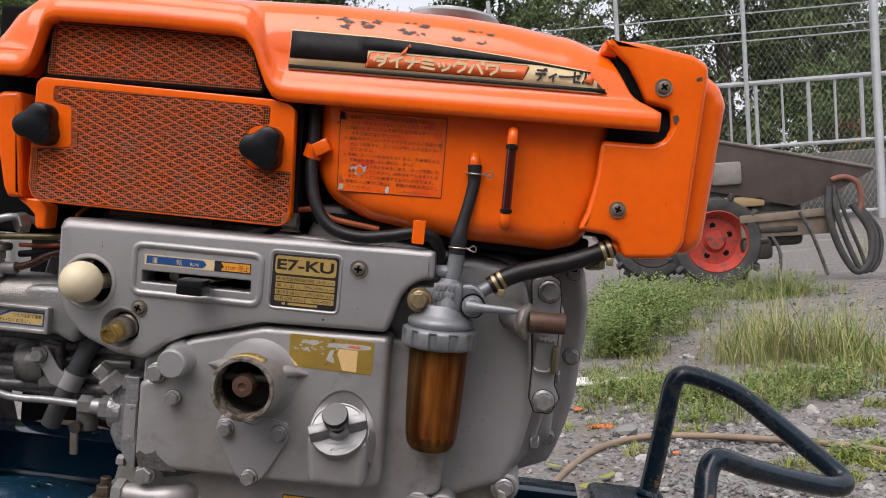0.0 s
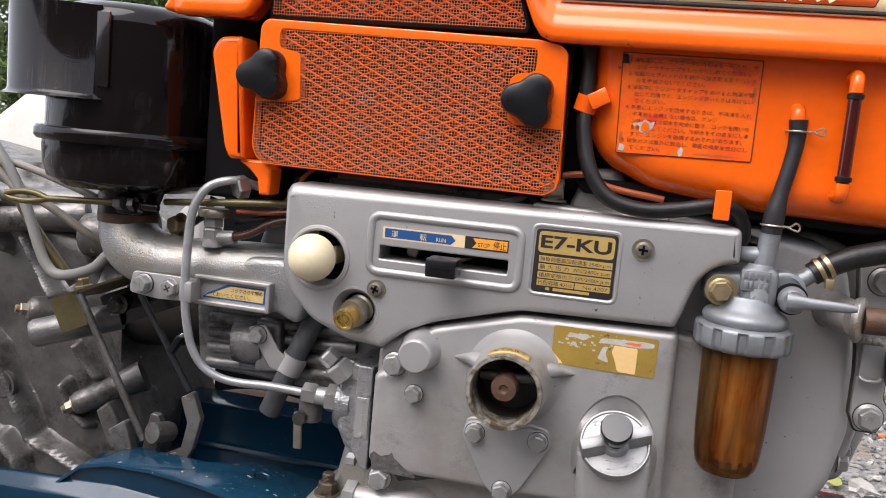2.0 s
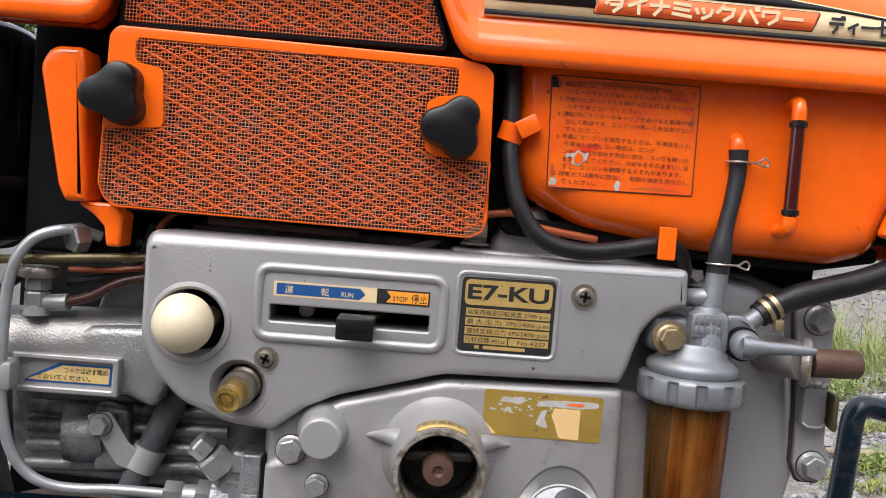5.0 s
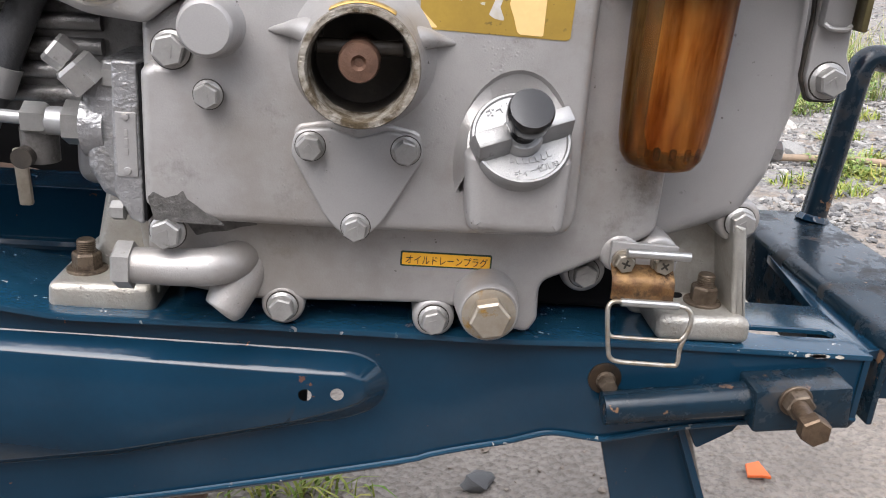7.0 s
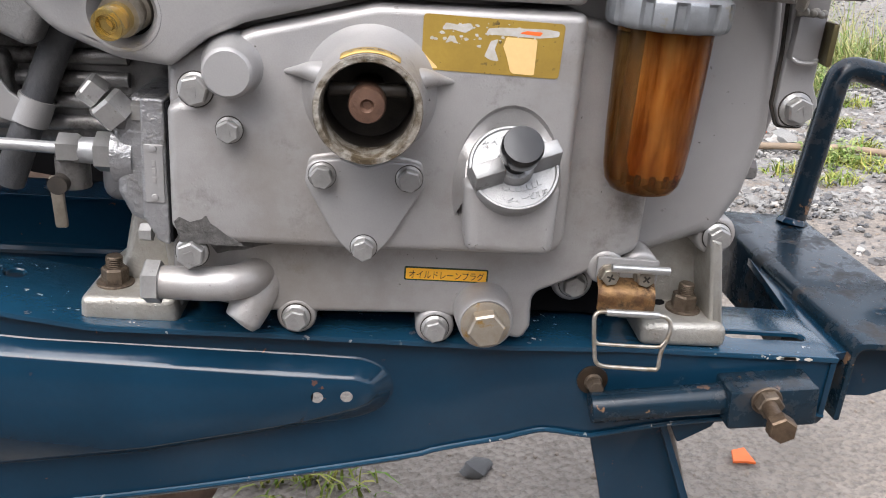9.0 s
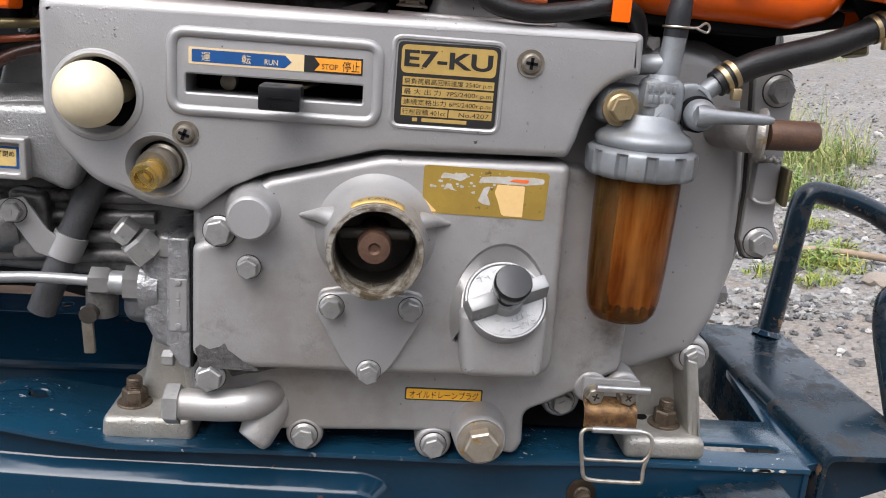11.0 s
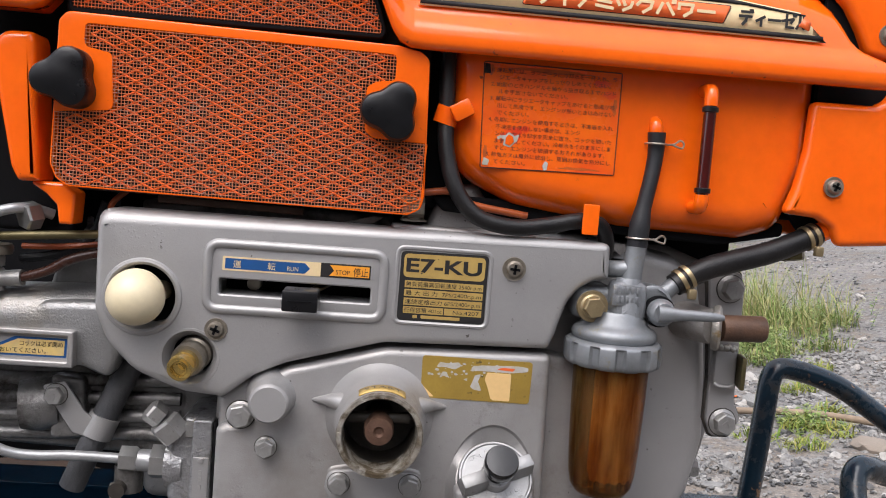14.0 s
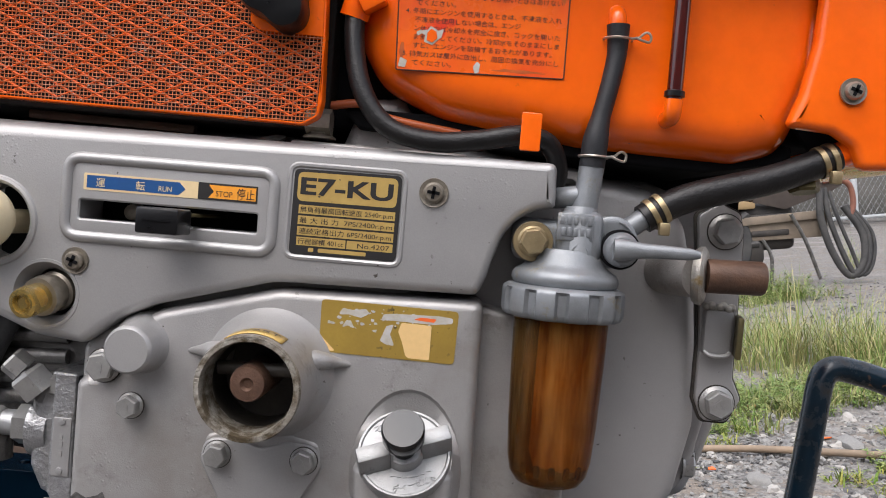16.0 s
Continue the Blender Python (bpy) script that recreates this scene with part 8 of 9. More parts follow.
part("link_lug", slab(rpoly([(-0.3308, -0.1135), (-0.3154, -0.1028), (-0.3068, -0.1308), (-0.3180, -0.1400)], 0.003), 0.0600, 0.0680, 0.001), GEAR_CAST, gear, "bent link lug")
part("link_lug", slab(rpoly([(-0.3068, -0.1308), (-0.2999, -0.0976), (-0.2930, -0.0990), (-0.2880, -0.1100), (-0.2960, -0.1350)], 0.003), 0.0720, 0.0780, 0.001), GEAR_CAST, gear, "bent link lug")
lug_ = part("link_lug", slab(rpoly([(-0.2728, -0.0800), (-0.2621, -0.0731), (-0.2539, -0.0951), (-0.2600, -0.1216), (-0.2720, -0.1432), (-0.2860, -0.1458), (-0.2923, -0.1336), (-0.2704, -0.1216), (-0.2660, -0.1000)], 0.003), 0.0700, 0.0760, 0.001), GEAR_CAST, gear, "bent link lug")
part("lug_foot", slab(rpoly([(-0.2930, -0.1345), (-0.2740, -0.1255), (-0.2700, -0.1400), (-0.2870, -0.1475)], 0.002), 0.0640, 0.0700, 0.001), PLUG, lug_, "yellowed steel foot of the link")
hex_bolt("link_pin", (-0.3000, 0.0600, -0.1340), lug_, (-0.2, -1, 0), 0.0075, 0.006, 0.006, PLUG, "", 0, False)
part("link_barrel", lathe([(0.0, 0.0), (0.0075, 0.0), (0.0085, 0.003), (0.0085, 0.020), (0.0, 0.020)], (-0.2840, 0.078, -0.1130), (-0.3, -0.9, 0.2), 20), GEAR_CAST, gear)
# drum, pulley and dark clutch housing in the gap
part("clutch_housing", lathe([(0.0, 0.0), (0.040, 0.0), (0.042, 0.010), (0.042, 0.12), (0.046, 0.13), (0.046, 0.18), (0.0, 0.18)], (-0.400, 0.20, -0.040), (1, 0.05, 0.12), 40), surf("dark_brown_drum", (0.06, 0.052, 0.046), (0.035, 0.03, 0.028), 20, 0.45, 0.65, 0.3, 0.3, 200), gear, "dark cylindrical clutch housing")
part("belt_pulley", lathe([(0.14, -0.010), (0.196, -0.012), (0.200, -0.009), (0.200, 0.045), (0.196, 0.048), (0.14, 0.046)], (-0.310, 0.285, -0.352), (0, 1, 0.02), 64), surf("rusty_pulley", (0.22, 0.15, 0.11), (0.12, 0.08, 0.06), 40, 0.6, 0.8, 0.3, 0.4, 300), gear, "rusty belt pulley rim")
# black sheet added behind the gap as its shade, hides the ground beyond
part("rear_shade_sheet", slab(rpoly([(-0.40, 0.12), (-0.05, 0.12), (-0.05, -0.40), (-0.40, -0.40)], 0.005), 0.37, 0.38, 0.001), DARK, gear)
fender = part("fender", slab(rpoly([(-0.76, 0.02), (-0.71, 0.12), (-0.66, 0.158), (-0.56, 0.172), (-0.42, 0.150), (-0.42, -0.02), (-0.70, -0.05)], [0.01, 0.05, 0.04, 0.05, 0.02, 0.01, 0.01]), 0.36, 0.42, 0.012), WHITE_PAINT, gear, "off-white sheet fender")
# worn corner of a wooden handle block low by the frame
part("handle_end", slab(rpoly([(-0.46, -0.300), (-0.46, -0.1960), (-0.405, -0.1880), (-0.3740, -0.1960), (-0.3600, -0.2200), (-0.3600, -0.300)], 0.006), -0.012, 0.02, 0.006), surf("muddy_casting", (0.20, 0.18, 0.15), (0.10, 0.085, 0.065), 40, 0.6, 0.8, 0.2, 0.5, 300), gear, "muddy grey casting corner")

# ---- ground ----
def ground_material():
    m, nt, b = nodes_of("gravel_and_mud")
    vec = nt.nodes.new("ShaderNodeTexCoord").outputs["Object"]
    big = noise_node(nt, 1.3, 5, 0.6, vec)
    mid = noise_node(nt, 9, 6, 0.65, vec)
    vor = nt.nodes.new("ShaderNodeTexVoronoi")
    vor.inputs["Scale"].default_value = 95
    nt.links.new(vec, vor.inputs["Vector"])
    grit = noise_node(nt, 170, 4, 0.7, vec)
    stones = blend(nt, ramp(nt, vor.outputs["Color"], 0.1, 0.9), (0.095, 0.090, 0.085), (0.265, 0.25, 0.235))
    mud = blend(nt, ramp(nt, mid, 0.35, 0.7), (0.27, 0.235, 0.20), (0.19, 0.165, 0.14))
    mud = blend(nt, ramp(nt, grit, 0.46, 0.72), mud, (0.12, 0.105, 0.09))
    # bare mud near the machine and in patches, gravel elsewhere
    sep = nt.nodes.new("ShaderNodeSeparateXYZ")
    nt.links.new(vec, sep.inputs[0])
    wob = nt.nodes.new("ShaderNodeMath")
    wob.operation = "MULTIPLY_ADD"
    wob.inputs[1].default_value = 1.6
    nt.links.new(big, wob.inputs[0])
    nt.links.new(sep.outputs["Y"], wob.inputs[2])
    far = nt.nodes.new("ShaderNodeMapRange")
    far.inputs["From Min"].default_value, far.inputs["From Max"].default_value = 1.35, 1.9
    nt.links.new(wob.outputs[0], far.inputs[0])
    lay = nt.nodes.new("ShaderNodeMath")
    lay.operation = "MULTIPLY"
    nt.links.new(far.outputs[0], lay.inputs[0])
    nt.links.new(ramp(nt, mid, 0.40, 0.52), lay.inputs[1])
    soil = blend(nt, ramp(nt, grit, 0.4, 0.7), (0.22, 0.185, 0.15), (0.125, 0.105, 0.088))
    mud = blend(nt, far.outputs[0], mud, soil)
    # soil darkened towards and under the machine: shade and dimmer bounce put into colour
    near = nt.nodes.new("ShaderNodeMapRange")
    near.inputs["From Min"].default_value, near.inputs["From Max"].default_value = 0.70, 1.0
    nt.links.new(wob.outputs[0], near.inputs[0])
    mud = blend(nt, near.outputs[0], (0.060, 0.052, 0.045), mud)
    col = blend(nt, lay.outputs[0], mud, stones)
    wet = ramp(nt, big, 0.54, 0.66)
    col = blend(nt, wet, col, (0.22, 0.20, 0.18))
    nt.links.new(col, b.inputs["Base Color"])
    nt.links.new(blend(nt, wet, 0.85, 0.5), b.inputs["Roughness"])
    h = nt.nodes.new("ShaderNodeMath")
    h.operation = "ADD"
    nt.links.new(vor.outputs["Distance"], h.inputs[0])
    nt.links.new(mid, h.inputs[1])
    bn = nt.nodes.new("ShaderNodeBump")
    bn.inputs["Strength"].default_value, bn.inputs["Distance"].default_value = 0.7, 0.01
    nt.links.new(h.outputs[0], bn.inputs["Height"])
    nt.links.new(bn.outputs[0], b.inputs["Normal"])
    return m


g = bmesh.new()
bmesh.ops.create_grid(g, x_segments=60, y_segments=60, size=6)
for v in g.verts:
    r = max(abs(v.co.x), abs(v.co.y))
    v.co.z = 0.018 * noise.noise(v.co * 1.1) + 0.008 * noise.noise(v.co * 3.7)
    if r < 0.9:
        v.co.z *= 0.35
    if r > 5.9:
        k = 70.0
        v.co = Vector((v.co.x * k, v.co.y * k, -0.02))
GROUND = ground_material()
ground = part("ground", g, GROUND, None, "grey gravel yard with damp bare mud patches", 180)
tagged(ground, category="ground", kind="structure")


def ground_z(x, y):
    p = Vector((x, y, 0))
    z = 0.018 * noise.noise(p * 1.1) + 0.008 * noise.noise(p * 3.7)
    return z * 0.35 if max(abs(x), abs(y)) < 0.9 else z


rng = random.Random(11)


def rock_mesh(name, seed, mat):
    b2 = bmesh.new()
    bmesh.ops.create_icosphere(b2, subdivisions=2, radius=1.0)
    o = Vector((seed * 7.3, seed * 1.7, 0))
    for v in b2.verts:
        v.co *= 1 + 0.45 * noise.noise(v.co * 1.2 + o) + 0.12 * noise.noise(v.co * 3 + o)
        v.co.z *= 0.6
    me = bpy.data.meshes.new(name)
    b2.to_mesh(me)
    b2.free()
    me.polygons.foreach_set("use_smooth", [True] * len(me.polygons))
    me.set_sharp_from_angle(angle=radians(35))
    me.materials.append(mat)
    return me


STONE = surf("grey_stone", (0.15, 0.147, 0.142), (0.32, 0.31, 0.29), 30, 0.7, 0.9, 0, 0.4, 90)
STONE_DARK = surf("dark_wet_stone", (0.06, 0.06, 0.062), (0.11, 0.105, 0.1), 30, 0.4, 0.6, 0, 0.4, 90)
STONE_TAN = surf("tan_stone", (0.28, 0.235, 0.19), (0.20, 0.165, 0.135), 20, 0.7, 0.9, 0, 0.4, 90)


def scatter(name, label, mat, n, areas, size, seed):
    """Many small stones lying on the ground, as one mesh."""
    r = random.Random(seed)
    verts, faces = [], []
    bm0 = bmesh.new()
    bmesh.ops.create_icosphere(bm0, subdivisions=2, radius=1.0)
    tv = [v.co.copy() for v in bm0.verts]
    tf = [tuple(v.index for v in f.verts) for f in bm0.faces]
    bm0.free()
    for i in range(n):
        x0, y0, x1, y1 = areas[r.randrange(len(areas))]
        x, y = r.uniform(x0, x1), r.uniform(y0, y1)
        s = r.uniform(*size) * (2.0 if r.random() < 0.06 else 1.0)
        m = Matrix.Translation((x, y, ground_z(x, y) + s * 0.15)) @ Euler((r.uniform(-0.5, 0.5), r.uniform(-0.5, 0.5), r.uniform(0, 6.3))).to_matrix().to_4x4() @ Matrix.Diagonal((s * r.uniform(0.8, 1.4), s * r.uniform(0.7, 1.1), s * r.uniform(0.45, 0.75), 1))
        k = len(verts)
        o = Vector((i * 3.1, i * 1.7, 0))
        for v in tv:
            verts.append(tuple(m @ (v * (1 + 0.7 * noise.noise(v * 1.6 + o)))))
        faces.extend(tuple(k + j for j in f) for f in tf)
    me = bpy.data.meshes.new(name)
    me.from_pydata(verts, [], faces)
    me.materials.append(mat)
    ob = new(name, me)
    return tagged(ob, label, "gravel", kind="stuff")


scatter("gravel", "loose pale grey gravel stones", STONE, 5200, [(0.2, 0.7, 1.6, 2.6), (0.8, 2.2, 2.6, 4.6), (0.5, 1.0, 1.4, 2.0), (0.4, 1.0, 1.5, 2.0)], (0.003, 0.008), 1)
scatter("pale_gravel", "scattered pale stones and chips", surf("pale_stone", (0.42, 0.40, 0.37), (0.30, 0.28, 0.255), 40, 0.7, 0.9, 0, 0.4, 90), 420, [(0.2, 0.8, 1.6, 2.4), (0.8, 2.2, 2.6, 4.6), (0.4, 1.0, 1.4, 2.0)], (0.004, 0.011), 9)
scatter("dark_gravel", "dark wet gravel stones", STONE_DARK, 2400, [(0.3, 0.95, 1.6, 2.4), (0.8, 2.4, 2.8, 5.0), (0.5, 0.8, 1.4, 1.6)], (0.0025, 0.007), 2)
scatter("tan_gravel", "small tan crumbs of dried mud", STONE_TAN, 1500, [(-0.2, 0.2, 1.0, 1.2), (0.4, 1.0, 1.4, 2.2)], (0.001, 0.003), 3)
for x, y, s, m_ in ((0.051, 0.382, 0.014, STONE_DARK), (1.13, 1.22, 0.055, STONE_TAN), (1.22, 1.36, 0.04, STONE), (0.46, 1.62, 0.03, STONE), (0.62, 1.32, 0.026, STONE), (0.98, 1.16, 0.03, STONE_TAN), (0.90, 1.55, 0.028, STONE), (0.55, 0.52, 0.008, STONE_DARK)):
    ob = new("stone", rock_mesh("stone", x * 10, m_))
    ob.matrix_world = Matrix.Translation((x, y, ground_z(x, y) + s * 0.25)) @ pose(0, 0, 0, 0, 0, x * 500) @ Matrix.Diagonal((s * 1.3, s, s, 1))
    tagged(ob, "rounded stone lying on the gravel" if m_ is not STONE_DARK else "dark wet stone lying on the mud", "stone", "stones on the yard")

# ---- grass and weeds ----
def leaf_mat(name, a, b_, c, rough=0.5):
    m, nt, b = nodes_of(name)
    geo = nt.nodes.new("ShaderNodeNewGeometry")
    r = nt.nodes.new("ShaderNodeValToRGB")
    r.color_ramp.elements[0].color, r.color_ramp.elements[1].color = (*a, 1), (*b_, 1)
    e = r.color_ramp.elements.new(0.86)
    e.color = (*c, 1)
    nt.links.new(geo.outputs["Random Per Island"], r.inputs[0])
    nt.links.new(r.outputs[0], b.inputs["Base Color"])
    b.inputs["Roughness"].default_value = rough
    b.inputs["Specular IOR Level"].default_value = 0.2
    return m


GRASS = leaf_mat("fresh_grass", (0.085, 0.165, 0.030), (0.175, 0.265, 0.060), (0.33, 0.30, 0.13))
GRASS_TALL = leaf_mat("tall_grass", (0.11, 0.21, 0.035), (0.25, 0.35, 0.085), (0.46, 0.39, 0.19))
WEED = leaf_mat("bright_weeds", (0.11, 0.20, 0.025), (0.21, 0.29, 0.05), (0.34, 0.31, 0.08))


def blades(name, label, mat, spots, seed):
    """Curved grass blades; spots: x, y, spread, count, height, width, lean."""
    r = random.Random(seed)
    verts, faces = [], []
    for cx, cy, spread, n, h, w, lean in spots:
        for _ in range(n):
            a, d = r.uniform(0, 2 * math.pi), spread * math.sqrt(r.random())
            x, y = cx + d * math.cos(a), cy + d * math.sin(a) * 0.8
            z = ground_z(x, y) - 0.004
            hh, ww = h * r.uniform(0.45, 1.1) * (1 - 0.4 * d / spread), w * r.uniform(0.6, 1.3)
            b = r.uniform(0, 2 * math.pi)
            out = Vector((math.cos(b), math.sin(b), 0))
            side = Vector((-math.sin(b + r.uniform(-0.6, 0.6)), math.cos(b), 0)).normalized()
            ln = lean * r.uniform(0.2, 1.4)
            k = len(verts)
            for s, f in ((0.0, 1.0), (0.35, 0.9), (0.7, 0.6)):
                p = Vector((x, y, z)) + out * (hh * ln * s * s) + Vector((0, 0, hh * (s - 0.25 * ln * s * s)))
                verts += [tuple(p - side * ww * f), tuple(p + side * ww * f)]
            p = Vector((x, y, z)) + out * hh * ln + Vector((0, 0, hh * (1 - 0.4 * ln)))
            verts.append(tuple(p))
            faces += [(k, k + 1, k + 3, k + 2), (k + 2, k + 3, k + 5, k + 4), (k + 4, k + 5, k + 6)]
    me = bpy.data.meshes.new(name)
    me.from_pydata(verts, [], faces)
    me.materials.append(mat)
    ob = new(name, me)
    return tagged(ob, label, "grass", kind="stuff")


rr = random.Random(5)


def leafy(name, label, mat, patches, seed):
    """Leafy weeds: thin stems carrying many small pointed leaves; patches: x, y, reach x, reach y, count, height."""
    r = random.Random(seed)
    verts, faces = [], []
    for cx, cy, sx, sy, n, h in patches:
        for _ in range(n):
            u, v = r.gauss(0, 0.5), r.gauss(0, 0.5)
            x, y = cx + sx * u, cy + sy * v
            hh = h * r.uniform(0.35, 1.1)
            lx, ly = r.uniform(-0.35, 0.35), r.uniform(-0.35, 0.35)
            z0 = ground_z(x, y)
            k = len(verts)
            verts += [(x - 0.0012, y, z0), (x + 0.0012, y, z0), (x + hh * lx, y + hh * ly, z0 + hh)]
            faces.append((k, k + 1, k + 2))
            for i in range(int(16 + hh * 170)):
                f = r.uniform(0.15, 1.0)
                c = Vector((x + hh * lx * f, y + hh * ly * f, z0 + hh * f))
                a, l = r.uniform(0, 6.3), r.uniform(0.005, 0.014) * (1.3 - 0.5 * f) * min(1.0, 0.45 + hh * 4)
                out = Vector((math.cos(a), math.sin(a), r.uniform(-0.3, 0.6)))
                sd = Vector((-math.sin(a), math.cos(a), r.uniform(-0.3, 0.3))) * l * 0.36
                k = len(verts)
                for p in (c, c + out * l * 0.8 + sd, c + out * l * 1.9, c + out * l * 0.8 - sd):
                    verts.append(tuple(p))
                faces.append((k, k + 1, k + 2, k + 3))
    me = bpy.data.meshes.new(name)
    me.from_pydata(verts, [], faces)
    me.materials.append(mat)
    return tagged(new(name, me), label, "weeds", kind="stuff")


LEAFY = leaf_mat("leafy_weed_green", (0.080, 0.175, 0.028), (0.17, 0.29, 0.060), (0.30, 0.33, 0.12))
leafy("leafy_weeds", "dense leafy green weeds growing in the gravel", LEAFY, [(0.60, 2.85, 0.13, 0.20, 190, 0.20), (0.72, 3.35, 0.20, 0.35, 260, 0.24), (0.90, 4.0, 0.32, 0.45, 300, 0.20), (1.15, 4.6, 0.42, 0.30, 200, 0.12), (1.75, 4.5, 0.30, 0.25, 110, 0.16), (0.52, 2.10, 0.14, 0.20, 170, 0.055), (0.82, 1.98, 0.20, 0.16, 190, 0.060), (1.12, 2.05, 0.14, 0.16, 110, 0.065), (1.45, 2.35, 0.18, 0.20, 70, 0.09), (0.92, 1.36, 0.07, 0.08, 60, 0.035), (0.66, 1.75, 0.12, 0.10, 60, 0.04)], 61)
spots = []
for cx, cy, sx, sy, n in ((0.52, 2.12, 0.16, 0.22, 34), (0.80, 1.98, 0.24, 0.17, 46), (1.10, 2.05, 0.16, 0.18, 26), (0.62, 2.85, 0.14, 0.22, 22), (0.80, 3.5, 0.24, 0.4, 30), (1.42, 2.45, 0.22, 0.26, 26), (1.15, 4.5, 0.45, 0.4, 34), (1.75, 4.6, 0.30, 0.25, 20)):
    for _ in range(n):
        spots.append((cx + rr.gauss(0, sx * 0.6), cy + rr.gauss(0, sy * 0.6), 0.055, 46, rr.uniform(0.05, 0.11), 0.0017, 0.9))
blades("grass", "low fresh green grass on gravel", GRASS, spots, 21)
spots = []
for cx, cy, sx, sy, n, h in ((1.18, 2.50, 0.16, 0.14, 13, 0.44), (1.40, 2.55, 0.16, 0.18, 9, 0.38), (1.00, 2.65, 0.10, 0.12, 6, 0.34), (1.42, 2.20, 0.10, 0.10, 5, 0.26), (1.25, 2.95, 0.20, 0.15, 8, 0.30), (1.75, 4.5, 0.30, 0.2, 9, 0.26), (1.2, 4.6, 0.3, 0.3, 6, 0.20), (0.62, 2.9, 0.10, 0.15, 4, 0.17), (3.4, 6.2, 0.6, 0.5, 12, 0.4)):
    for _ in range(n):
        spots.append((cx + rr.gauss(0, sx * 0.6), cy + rr.gauss(0, sy * 0.6), 0.075, 44, h * rr.uniform(0.55, 1.15), 0.0012, 0.75))
blades("tall_grass", "tall yellow-green grass tussocks with dry stems", GRASS_TALL, spots, 22)
spots = []
for cx, cy, n in ((1.05, 1.62, 34), (1.18, 1.78, 30), (0.86, 1.22, 30), (0.92, 1.34, 40), (0.97, 1.28, 24), (0.80, 1.30, 20), (1.02, 1.42, 26), (0.47, 1.42, 14), (0.62, 1.62, 14), (-0.195, 0.43, 10), (-0.14, 0.40, 14), (-0.10, 0.375, 8), (-0.31, 0.44, 14), (0.30, 1.70, 10), (0.70, 1.72, 16)):
    spots.append((cx, cy, 0.05, n * 4, 0.055, 0.0018, 1.1))
blades("weeds", "small bright yellow-green weeds in gravel", WEED, spots, 23)

# old hose lying in the gravel, orange plastic scraps, pale rubbish
hosep = part("ground_hose", tube([(0.20, 1.02, 0.012), (0.24, 1.16, 0.014), (0.30, 1.32, 0.014), (0.38, 1.46, 0.014), (0.50, 1.54, 0.014), (0.66, 1.52, 0.014), (0.85, 1.44, 0.014), (0.98, 1.36, 0.014), (1.10, 1.20, 0.014)], 0.008, 12, 8), surf("muddy_hose", (0.29, 0.21, 0.14), (0.20, 0.15, 0.105), 20, 0.6, 0.8, 0, 0.2, 200), None, "muddy tan hose lying across the gravel")
tagged(hosep, category="hose")
SCRAP = plain("orange_plastic", (0.80, 0.16, 0.035), 0.45)
for i, (x, y, w, d, a) in enumerate(((0.332, 0.35, 0.026, 0.026, 20), (0.405, 1.70, 0.085, 0.03, 12), (0.36, 1.90, 0.04, 0.03, 50), (0.80, 1.94, 0.035, 0.02, 0), (1.15, 1.40, 0.05, 0.012, 70), (0.55, 1.40, 0.02, 0.015, 30), (0.86, 1.62, 0.05, 0.02, 160))):
    pts = [(-w / 2, -d * 0.1), (-w * 0.1, d / 2), (w / 2, d * 0.45), (w * 0.3, -d / 2), (0, -d * 0.3)]
    s = slab(pts, 0.0, -0.003, 0.0005, put=lambda px_, py_, pz_: (px_, py_, pz_ + 0.004))
    ob = part("plastic_scrap", s, SCRAP, None, "torn scrap of orange plastic on the ground")
    ob.matrix_world = Matrix.Translation((x, y, ground_z(x, y) + 0.004)) @ pose(0, 0, 0, 6, 4, a)
    tagged(ob, category="scrap", group="orange scraps")
ob = part("white_scrap", slab(rpoly([(-0.11, -0.05), (0.10, -0.04), (0.12, 0.03), (-0.02, 0.07), (-0.12, 0.04)], 0.01), 0.0, -0.006, 0.001, put=lambda px_, py_, pz_: (px_, py_, pz_ + 0.006)), WHITE_PAINT, None, "crumpled white sheet lying on the gravel")
ob.matrix_world = Matrix.Translation((0.44, 2.25, ground_z(0.44, 2.25) + 0.006))
tagged(ob, category="scrap")
LEAFM = leaf_mat("fallen_leaf", (0.20, 0.26, 0.05), (0.30, 0.30, 0.07), (0.36, 0.29, 0.08))
for x, y, a, s in ((0.33, 1.16, 20, 0.032), (0.40, 1.10, 80, 0.028), (0.26, 1.30, 140, 0.026), (0.37, 1.22, 230, 0.030)):
    ob = part("fallen_leaf", slab(rpoly([(-s, 0), (-s * 0.3, s * 0.45), (s * 0.6, s * 0.3), (s, 0), (s * 0.5, -s * 0.35), (-s * 0.4, -s * 0.4)], s * 0.2), 0.0, -0.001, 0.0002, put=lambda px_, py_, pz_: (px_, py_, pz_ + 3 * px_ * px_)), LEAFM, None, "yellow-green fallen leaf on the gravel")
    ob.matrix_world = Matrix.Translation((x, y, ground_z(x, y) + 0.012)) @ pose(0, 0, 0, 8, 0, a)
    tagged(ob, category="leaf", group="fallen leaves")

# ---- second machine in the weeds ----
cart = thing("old_tractor", "old walking tractor with red wheel and rusty sheet, in weeds", "tractor", pose(1.53, 5.15, 0.0))
TYRE = surf("dusty_tyre", (0.035, 0.035, 0.036), (0.075, 0.072, 0.068), 12, 0.7, 0.9, 0, 0.3, 80)
RED = surf("faded_red_paint", (0.48, 0.045, 0.025), (0.34, 0.04, 0.025), 12, 0.5, 0.7, 0, 0.2, 80, dirt=(0.12, 0.06, 0.045), dirt_at=(0.50, 0.64), dirt_scale=18)
